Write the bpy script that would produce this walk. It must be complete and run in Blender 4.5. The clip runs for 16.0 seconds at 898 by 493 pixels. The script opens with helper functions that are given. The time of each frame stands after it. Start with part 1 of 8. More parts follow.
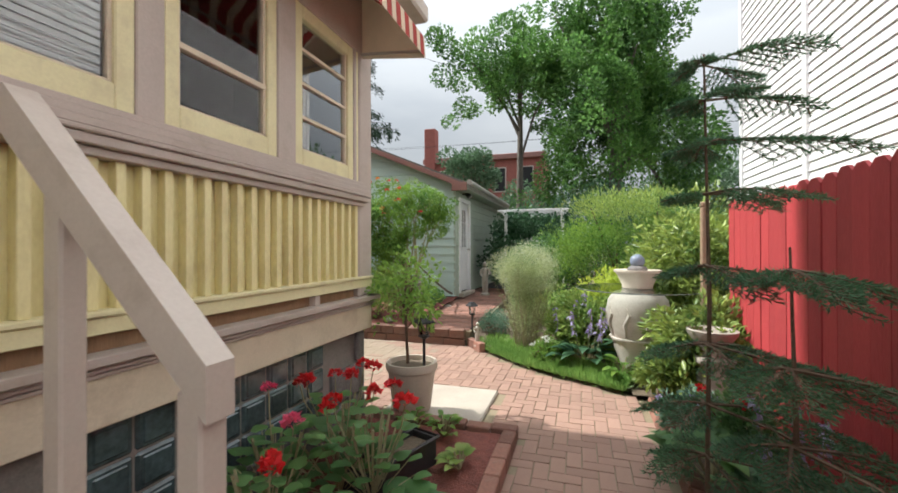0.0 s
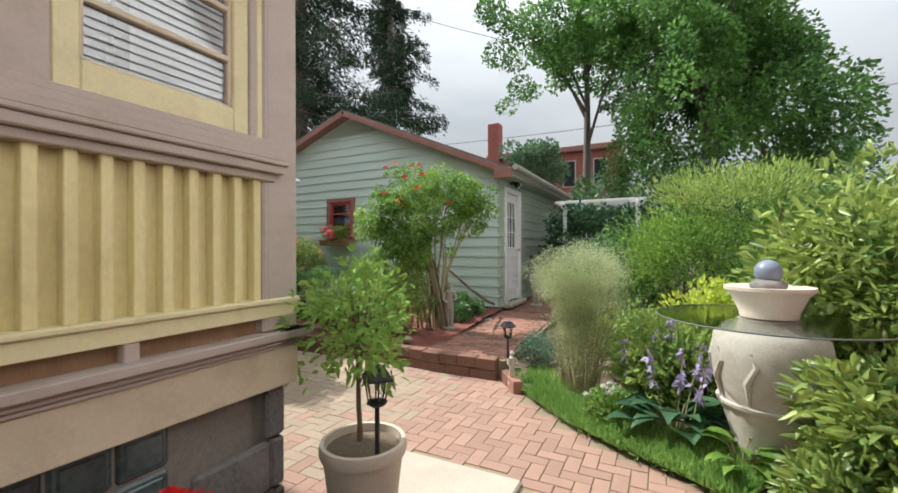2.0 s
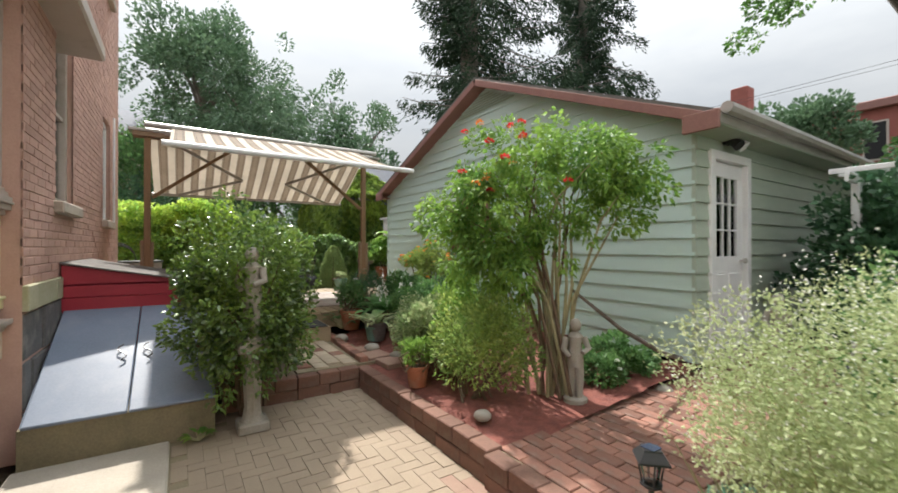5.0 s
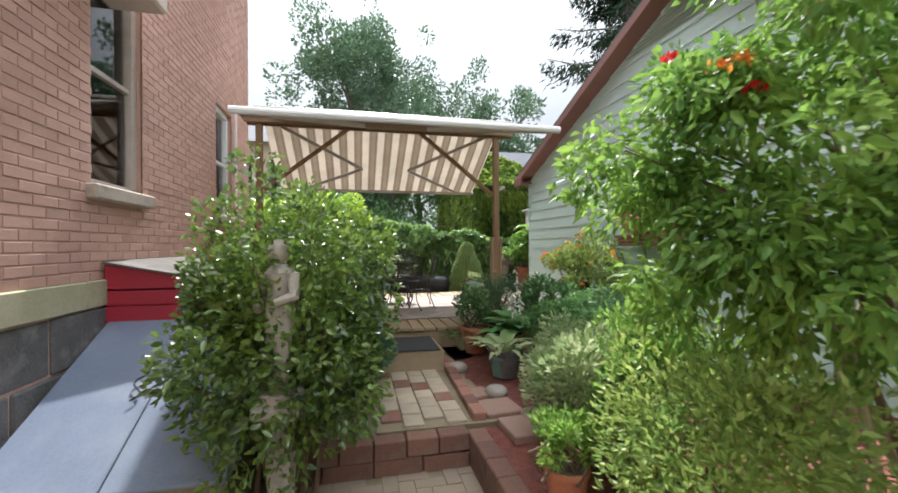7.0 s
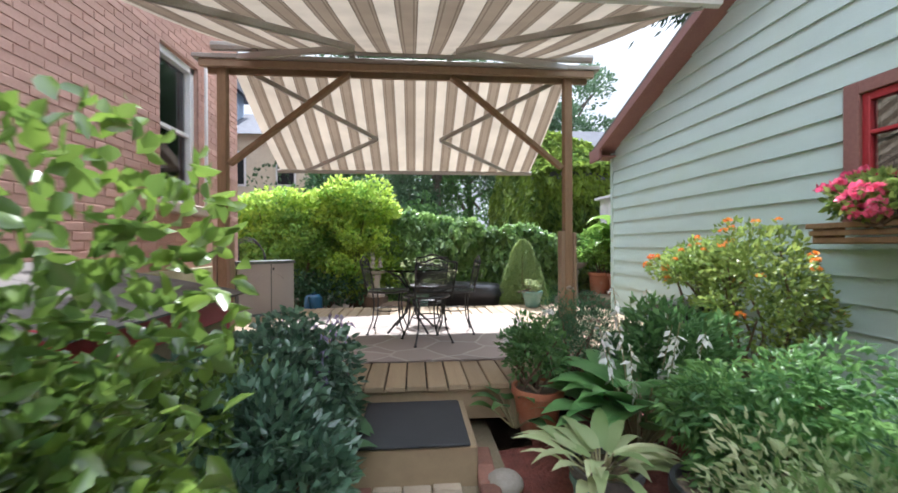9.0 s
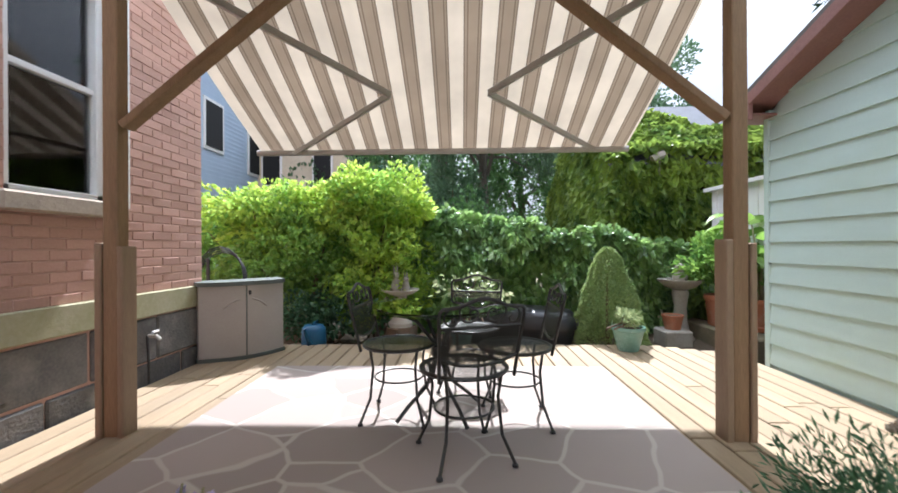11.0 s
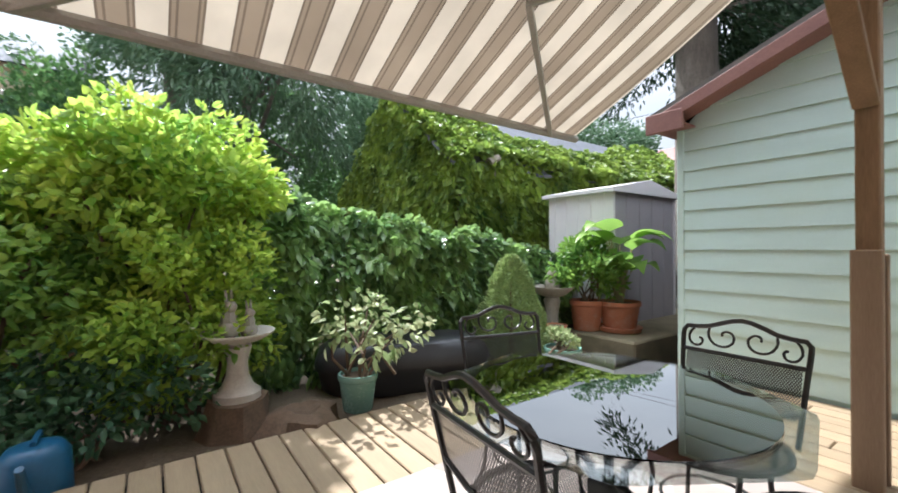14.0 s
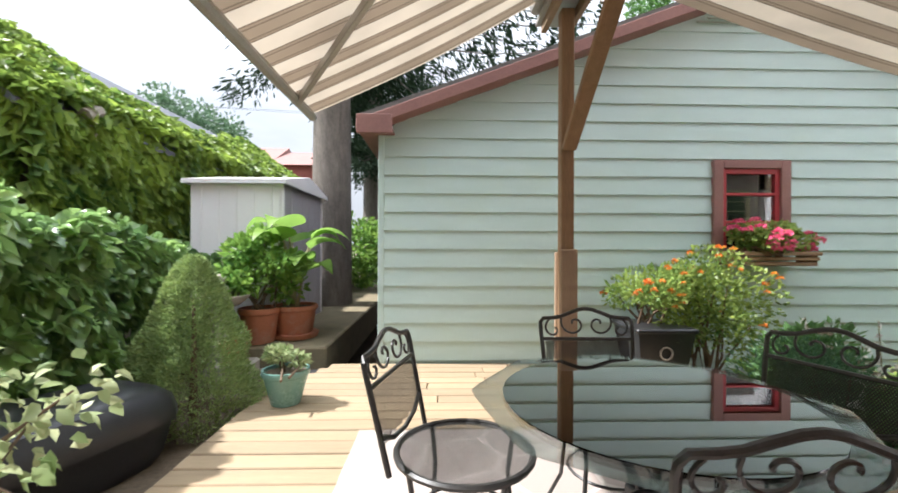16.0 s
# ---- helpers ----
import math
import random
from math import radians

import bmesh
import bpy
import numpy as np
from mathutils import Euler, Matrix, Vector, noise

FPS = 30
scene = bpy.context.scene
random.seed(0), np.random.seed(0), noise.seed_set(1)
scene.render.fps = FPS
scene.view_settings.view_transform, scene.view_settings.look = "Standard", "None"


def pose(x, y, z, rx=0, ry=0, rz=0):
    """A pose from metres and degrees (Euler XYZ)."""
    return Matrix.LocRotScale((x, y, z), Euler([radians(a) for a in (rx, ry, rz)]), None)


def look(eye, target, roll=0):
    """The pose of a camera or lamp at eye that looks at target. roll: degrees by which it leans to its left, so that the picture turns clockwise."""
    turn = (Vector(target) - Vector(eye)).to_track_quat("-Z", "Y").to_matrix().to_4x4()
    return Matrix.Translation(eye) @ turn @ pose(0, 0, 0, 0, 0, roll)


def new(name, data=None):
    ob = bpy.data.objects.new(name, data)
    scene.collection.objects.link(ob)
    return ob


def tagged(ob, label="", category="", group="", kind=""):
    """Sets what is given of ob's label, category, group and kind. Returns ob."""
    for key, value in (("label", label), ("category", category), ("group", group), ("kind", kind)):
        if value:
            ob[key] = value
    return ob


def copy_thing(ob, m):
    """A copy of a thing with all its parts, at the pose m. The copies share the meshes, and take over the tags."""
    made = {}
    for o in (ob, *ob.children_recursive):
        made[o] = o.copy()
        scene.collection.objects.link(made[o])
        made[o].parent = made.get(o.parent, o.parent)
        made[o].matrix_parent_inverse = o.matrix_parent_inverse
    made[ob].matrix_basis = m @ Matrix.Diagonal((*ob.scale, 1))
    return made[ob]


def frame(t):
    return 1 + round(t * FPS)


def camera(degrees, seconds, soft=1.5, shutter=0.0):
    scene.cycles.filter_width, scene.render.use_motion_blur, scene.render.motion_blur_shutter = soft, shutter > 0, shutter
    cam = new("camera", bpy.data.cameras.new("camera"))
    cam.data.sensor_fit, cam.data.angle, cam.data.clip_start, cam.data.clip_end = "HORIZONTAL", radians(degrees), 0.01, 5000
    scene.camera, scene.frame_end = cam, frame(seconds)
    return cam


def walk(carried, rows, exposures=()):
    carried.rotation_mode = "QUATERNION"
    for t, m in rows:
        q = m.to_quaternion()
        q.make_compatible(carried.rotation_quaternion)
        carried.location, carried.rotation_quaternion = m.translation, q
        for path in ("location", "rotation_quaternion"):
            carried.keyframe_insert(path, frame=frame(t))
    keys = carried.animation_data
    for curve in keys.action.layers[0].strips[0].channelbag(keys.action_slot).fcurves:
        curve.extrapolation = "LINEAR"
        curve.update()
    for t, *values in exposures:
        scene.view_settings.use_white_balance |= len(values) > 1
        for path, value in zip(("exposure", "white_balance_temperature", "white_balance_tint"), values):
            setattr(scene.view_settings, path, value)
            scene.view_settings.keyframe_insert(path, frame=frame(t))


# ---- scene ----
cam = camera(94.7, 16.0, soft=1.7, shutter=0.2)
METRES, EYE, TILT, LEAN, TURN = 13.8, 1.42, 0.0, 0.0, 17.7
ROWS = [
    (0.0, 0.0, 0.0, 0.0, 0.0, 0.23, 0.16),
    (0.5, 0.0106, 0.0243, 0.0008, 2.4, 0.23, 0.22),
    (1.0, 0.0212, 0.0497, 0.0012, 4.99, 0.23, 0.24),
    (1.5, 0.0298, 0.0794, 0.0014, 7.4, 0.2, 0.24),
    (2.0, 0.034, 0.1101, 0.001, 9.61, 0.21, 0.28),
    (2.5, 0.0408, 0.1414, 0.0008, 11.92, 0.2, 0.17),
    (3.0, 0.0489, 0.1737, 0.0017, 15.05, 0.21, 0.15),
    (3.5, 0.0593, 0.205, 0.0049, 19.51, 0.23, 0.12),
    (4.0, 0.068, 0.2361, 0.0081, 25.36, 0.23, 0.09),
    (4.5, 0.0678, 0.2665, 0.0094, 32.15, 0.21, 0.02),
    (5.0, 0.0601, 0.297, 0.0081, 39.31, 0.17, -0.03),
    (7.5, -0.0625, 0.4149, 0.0055, 62.16, -0.08, 0.24),
    (8.0, -0.0939, 0.4355, 0.0051, 63.64, -0.08, 0.2),
    (8.5, -0.1247, 0.4553, 0.004, 65.18, -0.04, 0.24),
    (9.0, -0.1562, 0.4748, 0.0051, 67.42, -0.14, 0.24),
    (9.5, -0.1869, 0.4945, 0.007, 70.66, -0.07, 0.26),
    (10.0, -0.219, 0.5098, 0.012, 74.29, 0.01, 0.3),
    (12.5, -0.3781, 0.5246, 0.0145, 69.37, 0.27, 0.5),
    (13.0, -0.4016, 0.5165, 0.016, 60.68, 0.26, 0.39),
    (13.5, -0.4216, 0.4997, 0.0183, 49.52, 0.2, 0.29),
    (14.0, -0.4433, 0.4836, 0.017, 36.7, 0.21, 0.19),
    (14.5, -0.4644, 0.4771, 0.0173, 22.98, 0.2, 0.08),
    (15.0, -0.4843, 0.4855, 0.0168, 8.98, 0.11, 0.03),
    (15.5, -0.5089, 0.4949, 0.0163, -5.18, 0.09, -0.1),
    (16.0, -0.5327, 0.5082, 0.0168, -19.2, 0.07, -0.21),
]
walk(cam, [(t, pose(0, 0, EYE, TILT, LEAN, TURN) @ pose(METRES * x, METRES * y, METRES * z, 90 + pitch, roll, yaw)) for t, x, y, z, yaw, pitch, roll in ROWS],
     exposures=[(0.0, 0.42, 6350, 7), (5.0, 0.52, 6550, 8), (8.0, 1.02, 6000, 11), (10.0, 1.15, 5800, 12), (12.5, 1.03, 5800, 8), (16.0, 1.12, 6150, 10)])

# ---------------------------------------------------------------- world and sun
world = bpy.data.worlds.new("sky_world")
scene.world = world
world.use_nodes = True
wn, wl = world.node_tree.nodes, world.node_tree.links
sky = wn.new("ShaderNodeTexSky")
sky.sky_type, sky.sun_disc = "NISHITA", False
SUN_EL, SUN_AZ = 50.0, 3.0          # degrees up; degrees from -x towards +y
sky.sun_elevation, sky.sun_rotation = radians(SUN_EL), radians(-90 + SUN_AZ)
sky.air_density, sky.dust_density = 1.0, 1.6
wc = wn.new("ShaderNodeTexCoord")
wmap = wn.new("ShaderNodeMapping")
wmap.inputs["Scale"].default_value = (1.6, 1.6, 5.0)
cl = wn.new("ShaderNodeTexNoise")
cl.inputs["Scale"].default_value, cl.inputs["Detail"].default_value, cl.inputs["Roughness"].default_value = 1.3, 6, 0.55
ramp = wn.new("ShaderNodeValToRGB")
ramp.color_ramp.elements[0].position, ramp.color_ramp.elements[0].color = 0.34, (0.8, 0.8, 0.8, 1)
ramp.color_ramp.elements[1].position, ramp.color_ramp.elements[1].color = 0.55, (1, 1, 1, 1)
mixw = wn.new("ShaderNodeMixRGB")
mixw.inputs[2].default_value = (10.4, 10.8, 11.4, 1)
# an overcast sky is about three times as bright overhead as at the horizon
sepw = wn.new("ShaderNodeSeparateXYZ")
wl.new(wc.outputs["Generated"], sepw.inputs[0])
rise = wn.new("ShaderNodeMath")
rise.operation, rise.use_clamp = "MAXIMUM", True
rise.inputs[1].default_value = 0.0
wl.new(sepw.outputs[2], rise.inputs[0])
bend = wn.new("ShaderNodeMath")
bend.operation = "POWER"
bend.inputs[1].default_value = 1.7
wl.new(rise.outputs[0], bend.inputs[0])
grad = wn.new("ShaderNodeMapRange")
grad.inputs["To Min"].default_value, grad.inputs["To Max"].default_value = 0.31, 1.75
wl.new(bend.outputs[0], grad.inputs["Value"])
mulw = wn.new("ShaderNodeMixRGB")
mulw.blend_type = "MULTIPLY"
mulw.inputs[0].default_value = 1.0
wl.new(wc.outputs["Generated"], wmap.inputs[0])
wl.new(wmap.outputs[0], cl.inputs["Vector"])
wl.new(cl.outputs["Fac"], ramp.inputs[0])
wl.new(ramp.outputs[0], mixw.inputs[0])
wl.new(sky.outputs[0], mixw.inputs[1])
wl.new(mixw.outputs[0], mulw.inputs[1])
wl.new(grad.outputs[0], mulw.inputs[2])
wl.new(mulw.outputs[0], wn["Background"].inputs[0])
wn["Background"].inputs[1].default_value = 0.105
sun = new("sun", bpy.data.lights.new("sun", "SUN"))
sun.data.energy, sun.data.angle, sun.data.color = 5.0, radians(1.2), (1.0, 0.95, 0.90)
sdir = Vector((-math.cos(radians(SUN_AZ)) * math.cos(radians(SUN_EL)), math.sin(radians(SUN_AZ)) * math.cos(radians(SUN_EL)), math.sin(radians(SUN_EL))))
sun.matrix_world = look(sdir * 60, (0, 0, 0))


# ---------------------------------------------------------------- mesh helpers
class MB:
    """Collects vertices and faces of one mesh."""

    def __init__(self):
        self.v, self.f, self.mi = [], [], []

    def add(self, verts, faces, m=0):
        o = len(self.v)
        self.v += [tuple(p) for p in verts]
        self.f += [tuple(i + o for i in q) for q in faces]
        self.mi += [m] * len(faces)
        return self

    def box(self, lo, hi, b=0.0, m=0, rot=None):
        lo, hi = Vector(lo), Vector(hi)
        c, h = (lo + hi) / 2, (hi - lo) / 2
        h = Vector([abs(k) for k in h])
        b = min(b, min(h) * 0.9)
        if b <= 0:
            vs = [Vector((sx * h.x, sy * h.y, sz * h.z)) for sx in (-1, 1) for sy in (-1, 1) for sz in (-1, 1)]
            fs = [(0, 1, 3, 2), (4, 6, 7, 5), (0, 4, 5, 1), (2, 3, 7, 6), (0, 2, 6, 4), (1, 5, 7, 3)]
        else:
            vs, idx = [], {}
            for sx in (-1, 1):
                for sy in (-1, 1):
                    for sz in (-1, 1):
                        for k in range(3):
                            q = [sx * (h.x - b), sy * (h.y - b), sz * (h.z - b)]
                            q[k] = (sx, sy, sz)[k] * h[k]
                            idx[(sx, sy, sz, k)] = len(vs)
                            vs.append(Vector(q))
            fs = []
            S = (-1, 1)
            for s in S:
                fs.append([idx[(s, a, c2, 0)] for a, c2 in ((-1, -1), (1, -1), (1, 1), (-1, 1))])
                fs.append([idx[(a, s, c2, 1)] for a, c2 in ((-1, -1), (1, -1), (1, 1), (-1, 1))])
                fs.append([idx[(a, c2, s, 2)] for a, c2 in ((-1, -1), (1, -1), (1, 1), (-1, 1))])
            for s in S:
                for u in S:
                    fs.append([idx[(s, u, -1, 0)], idx[(s, u, 1, 0)], idx[(s, u, 1, 1)], idx[(s, u, -1, 1)]])
                    fs.append([idx[(s, -1, u, 0)], idx[(s, 1, u, 0)], idx[(s, 1, u, 2)], idx[(s, -1, u, 2)]])
                    fs.append([idx[(-1, s, u, 1)], idx[(1, s, u, 1)], idx[(1, s, u, 2)], idx[(-1, s, u, 2)]])
            for sx in S:
                for sy in S:
                    for sz in S:
                        fs.append([idx[(sx, sy, sz, k)] for k in range(3)])
            out = []
            for q in fs:
                n = (vs[q[1]] - vs[q[0]]).cross(vs[q[2]] - vs[q[0]])
                mid = sum((vs[i] for i in q), Vector()) / len(q)
                out.append(tuple(q) if n.dot(mid) >= 0 else tuple(reversed(q)))
            fs = out
        if rot is not None:
            vs = [rot @ p for p in vs]
        return self.add([p + c for p in vs], fs, m)

    def beam(self, a, b, w, h, up=(0, 0, 1), bev=0.0, m=0):
        """A bar of w by h from a to b; h lies towards up."""
        a, b = Vector(a), Vector(b)
        y = (b - a).normalized()
        x = y.cross(Vector(up)).normalized()
        z = x.cross(y)
        L = (b - a).length
        r = Matrix((x, y, z)).transposed()
        c = (a + b) / 2
        return self.box(c - Vector((w, L, h)) / 2, c + Vector((w, L, h)) / 2, bev, m, r)

    def tube(self, pts, r, n=6, m=0, caps=True):
        """A round bar along points; r is a number or one for each point."""
        pts = [Vector(p) for p in pts]
        rr = r if isinstance(r, (list, tuple)) else [r] * len(pts)
        rings, vs, fs = [], [], []
        ref = Vector((0.12, 0.31, 0.94)).normalized()
        for i, p in enumerate(pts):
            d = (pts[min(i + 1, len(pts) - 1)] - pts[max(i - 1, 0)]).normalized()
            x = d.cross(ref)
            if x.length < 0.05:
                x = d.cross(Vector((1, 0, 0)))
            x.normalize()
            y = d.cross(x)
            for k in range(n):
                a = 2 * math.pi * k / n
                vs.append(p + (x * math.cos(a) + y * math.sin(a)) * rr[i])
        for i in range(len(pts) - 1):
            for k in range(n):
                k2 = (k + 1) % n
                fs.append((i * n + k, (i + 1) * n + k, (i + 1) * n + k2, i * n + k2))
        if caps:
            fs.append(tuple(range(n)))
            fs.append(tuple(reversed(range((len(pts) - 1) * n, len(pts) * n))))
        return self.add(vs, fs, m)

    def lathe(self, prof, c=(0, 0, 0), n=24, m=0, wob=None):
        """Turns a profile of (radius, height) round the upright axis through c."""
        vs, fs = [], []
        for i, (r, z) in enumerate(prof):
            for k in range(n):
                a = 2 * math.pi * k / n
                q = r * (wob(a, z) if wob else 1)
                vs.append((c[0] + q * math.cos(a), c[1] + q * math.sin(a), c[2] + z))
        for i in range(len(prof) - 1):
            for k in range(n):
                k2 = (k + 1) % n
                fs.append((i * n + k, i * n + k2, (i + 1) * n + k2, (i + 1) * n + k))
        fs.append(tuple(reversed(range(n))))
        fs.append(tuple(range((len(prof) - 1) * n, len(prof) * n)))
        return self.add(vs, fs, m)

    def poly(self, outline, z0, z1, m=0):
        """A slab with that outline (counter-clockwise, x and y) from z0 to z1."""
        n = len(outline)
        vs = [(x, y, z0) for x, y in outline] + [(x, y, z1) for x, y in outline]
        fs = [tuple(range(n, 2 * n)), tuple(reversed(range(n)))] + [(i, (i + 1) % n, n + (i + 1) % n, n + i) for i in range(n)]
        return self.add(vs, fs, m)

    def mesh(self, name, mats, smooth=False):
        me = bpy.data.meshes.new(name)
        me.from_pydata(self.v, [], self.f)
        for k in mats if isinstance(mats, (list, tuple)) else [mats]:
            me.materials.append(k)
        if any(self.mi):
            me.polygons.foreach_set("material_index", self.mi)
        if smooth:
            me.polygons.foreach_set("use_smooth", [True] * len(me.polygons))
            me.set_sharp_from_angle(angle=radians(40))
        me.update()
        return me


def part(name, mb, mats, parent=None, label="", smooth=False, kind=""):
    me = mb.mesh(name, mats, smooth) if isinstance(mb, MB) else mb
    ob = new(name, me)
    if parent is not None:
        ob.parent = parent
    if label or kind:
        tagged(ob, label=label, kind=kind)
    return ob


def thing(name, loc, label, category, group="", rz=0.0):
    e = new(name)
    e.empty_display_size = 0.1
    e.matrix_basis = pose(loc[0], loc[1], loc[2], 0, 0, rz)
    return tagged(e, label=label, category=category, group=group)


def structure(name, mb, mats, label, category, smooth=False):
    return tagged(part(name, mb, mats, None, "", smooth), label=label, category=category, kind="structure")


def tri_mesh(name, verts, tris, mats, mi=None):
    """A mesh of many triangles out of arrays."""
    me = bpy.data.meshes.new(name)
    nv, nt = len(verts), len(tris)
    me.vertices.add(nv)
    me.vertices.foreach_set("co", np.asarray(verts, dtype=np.float32).ravel())
    me.loops.add(nt * 3)
    me.loops.foreach_set("vertex_index", np.asarray(tris, dtype=np.int32).ravel())
    me.polygons.add(nt)
    me.polygons.foreach_set("loop_start", np.arange(0, nt * 3, 3, dtype=np.int32))
    for k in mats if isinstance(mats, (list, tuple)) else [mats]:
        me.materials.append(k)
    if mi is not None:
        me.polygons.foreach_set("material_index", np.asarray(mi, dtype=np.int32))
    me.update(calc_edges=True)
    me.validate()
    return me


# ---------------------------------------------------------------- materials
def base_mat(name):
    m = bpy.data.materials.new(name)
    m.use_nodes = True
    nt = m.node_tree
    return m, nt.nodes, nt.links, nt.nodes["Principled BSDF"]


def surf(name, col, col2=None, rough=0.6, scale=6.0, fine=60.0, bump=0.15, metal=0.0, amount=0.5, rand=0.0, stretch=(1, 1, 1), dirt=None, dirt_scale=1.3, spec=0.5, dist=0.01):
    """Paint, stone, wood or soil: two colours mixed by a coarse and a fine noise, with fine relief, some dirt and a shift from piece to piece."""
    m, n, l, p = base_mat(name)
    col2 = col2 or tuple(c * 0.72 for c in col)
    tc = n.new("ShaderNodeTexCoord")
    mp = n.new("ShaderNodeMapping")
    mp.inputs["Scale"].default_value = stretch
    l.new(tc.outputs["Object"], mp.inputs[0])
    a, b = n.new("ShaderNodeTexNoise"), n.new("ShaderNodeTexNoise")
    a.inputs["Scale"].default_value, a.inputs["Detail"].default_value = scale, 5
    b.inputs["Scale"].default_value, b.inputs["Detail"].default_value = fine, 4
    l.new(mp.outputs[0], a.inputs["Vector"])
    l.new(mp.outputs[0], b.inputs["Vector"])
    mx = n.new("ShaderNodeMath")
    mx.operation = "MULTIPLY_ADD"
    mx.inputs[1].default_value = 0.5
    half = n.new("ShaderNodeMath")
    half.operation = "MULTIPLY"
    half.inputs[1].default_value = 0.5
    l.new(b.outputs["Fac"], half.inputs[0])
    l.new(a.outputs["Fac"], mx.inputs[0])
    l.new(half.outputs[0], mx.inputs[2])
    mr = n.new("ShaderNodeMapRange")
    mr.inputs["From Min"].default_value, mr.inputs["From Max"].default_value = 0.35, 0.65
    mr.inputs["To Max"].default_value = amount * 2
    l.new(mx.outputs[0], mr.inputs["Value"])
    mix = n.new("ShaderNodeMixRGB")
    mix.inputs[1].default_value, mix.inputs[2].default_value = (*col, 1), (*col2, 1)
    l.new(mr.outputs[0], mix.inputs[0])
    out = mix.outputs[0]
    if rand:
        oi = n.new("ShaderNodeObjectInfo")
        gi = n.new("ShaderNodeNewGeometry")
        sm = n.new("ShaderNodeMath")
        sm.operation = "ADD"
        l.new(oi.outputs["Random"], sm.inputs[0])
        l.new(gi.outputs["Random Per Island"], sm.inputs[1])
        fr = n.new("ShaderNodeMath")
        fr.operation = "FRACT"
        l.new(sm.outputs[0], fr.inputs[0])
        rr = n.new("ShaderNodeMapRange")
        rr.inputs["To Min"].default_value, rr.inputs["To Max"].default_value = 1 - rand, 1 + rand
        l.new(fr.outputs[0], rr.inputs["Value"])
        hs = n.new("ShaderNodeHueSaturation")
        l.new(rr.outputs[0], hs.inputs["Value"])
        l.new(out, hs.inputs["Color"])
        out = hs.outputs[0]
    if dirt:
        d = n.new("ShaderNodeTexNoise")
        d.inputs["Scale"].default_value, d.inputs["Detail"].default_value, d.inputs["Roughness"].default_value = dirt_scale, 8, 0.65
        l.new(tc.outputs["Object"], d.inputs["Vector"])
        dr = n.new("ShaderNodeMapRange")
        dr.inputs["From Min"].default_value, dr.inputs["From Max"].default_value = 0.52, 0.72
        dr.inputs["To Max"].default_value = 0.75
        l.new(d.outputs["Fac"], dr.inputs["Value"])
        dm = n.new("ShaderNodeMixRGB")
        dm.inputs[2].default_value = (*dirt, 1)
        l.new(dr.outputs[0], dm.inputs[0])
        l.new(out, dm.inputs[1])
        out = dm.outputs[0]
    l.new(out, p.inputs["Base Color"])
    rm = n.new("ShaderNodeMapRange")
    rm.inputs["To Min"].default_value, rm.inputs["To Max"].default_value = max(rough - 0.1, 0.02), min(rough + 0.12, 1)
    l.new(mx.outputs[0], rm.inputs["Value"])
    l.new(rm.outputs[0], p.inputs["Roughness"])
    p.inputs["Metallic"].default_value = metal
    p.inputs["Specular IOR Level"].default_value = spec
    if bump:
        bp = n.new("ShaderNodeBump")
        bp.inputs["Strength"].default_value, bp.inputs["Distance"].default_value = bump, dist
        l.new(mx.outputs[0], bp.inputs["Height"])
        l.new(bp.outputs[0], p.inputs["Normal"])
    return m


def leaf_mat(name, col, col2, trans=0.35, rough=0.45, gloss=0.4, scale=2.2):
    """Leaves: the colour goes from leaf to leaf and from clump to clump, and some light comes through."""
    m, n, l, p = base_mat(name)
    g = n.new("ShaderNodeNewGeometry")
    tc = n.new("ShaderNodeTexCoord")
    no = n.new("ShaderNodeTexNoise")
    no.inputs["Scale"].default_value = scale
    l.new(tc.outputs["Object"], no.inputs["Vector"])
    ad = n.new("ShaderNodeMath")
    ad.operation = "MULTIPLY_ADD"
    ad.inputs[1].default_value = 0.6
    sc = n.new("ShaderNodeMath")
    sc.operation = "MULTIPLY_ADD"
    sc.inputs[1].default_value, sc.inputs[2].default_value = 1.6, -0.55
    l.new(no.outputs["Fac"], sc.inputs[0])
    l.new(g.outputs["Random Per Island"], ad.inputs[0])
    l.new(sc.outputs[0], ad.inputs[2])
    mix = n.new("ShaderNodeMixRGB")
    mix.inputs[1].default_value, mix.inputs[2].default_value = (*col, 1), (*col2, 1)
    mix.use_clamp = True
    l.new(ad.outputs[0], mix.inputs[0])
    l.new(mix.outputs[0], p.inputs["Base Color"])
    p.inputs["Roughness"].default_value = rough
    p.inputs["Specular IOR Level"].default_value = gloss
    tr = n.new("ShaderNodeBsdfTranslucent")
    hs = n.new("ShaderNodeHueSaturation")
    hs.inputs["Saturation"].default_value, hs.inputs["Value"].default_value = 0.95, 1.25
    l.new(mix.outputs[0], hs.inputs["Color"])
    l.new(hs.outputs[0], tr.inputs["Color"])
    ms = n.new("ShaderNodeMixShader")
    ms.inputs[0].default_value = trans
    l.new(p.outputs[0], ms.inputs[1])
    l.new(tr.outputs[0], ms.inputs[2])
    l.new(ms.outputs[0], n["Material Output"].inputs["Surface"])
    return m


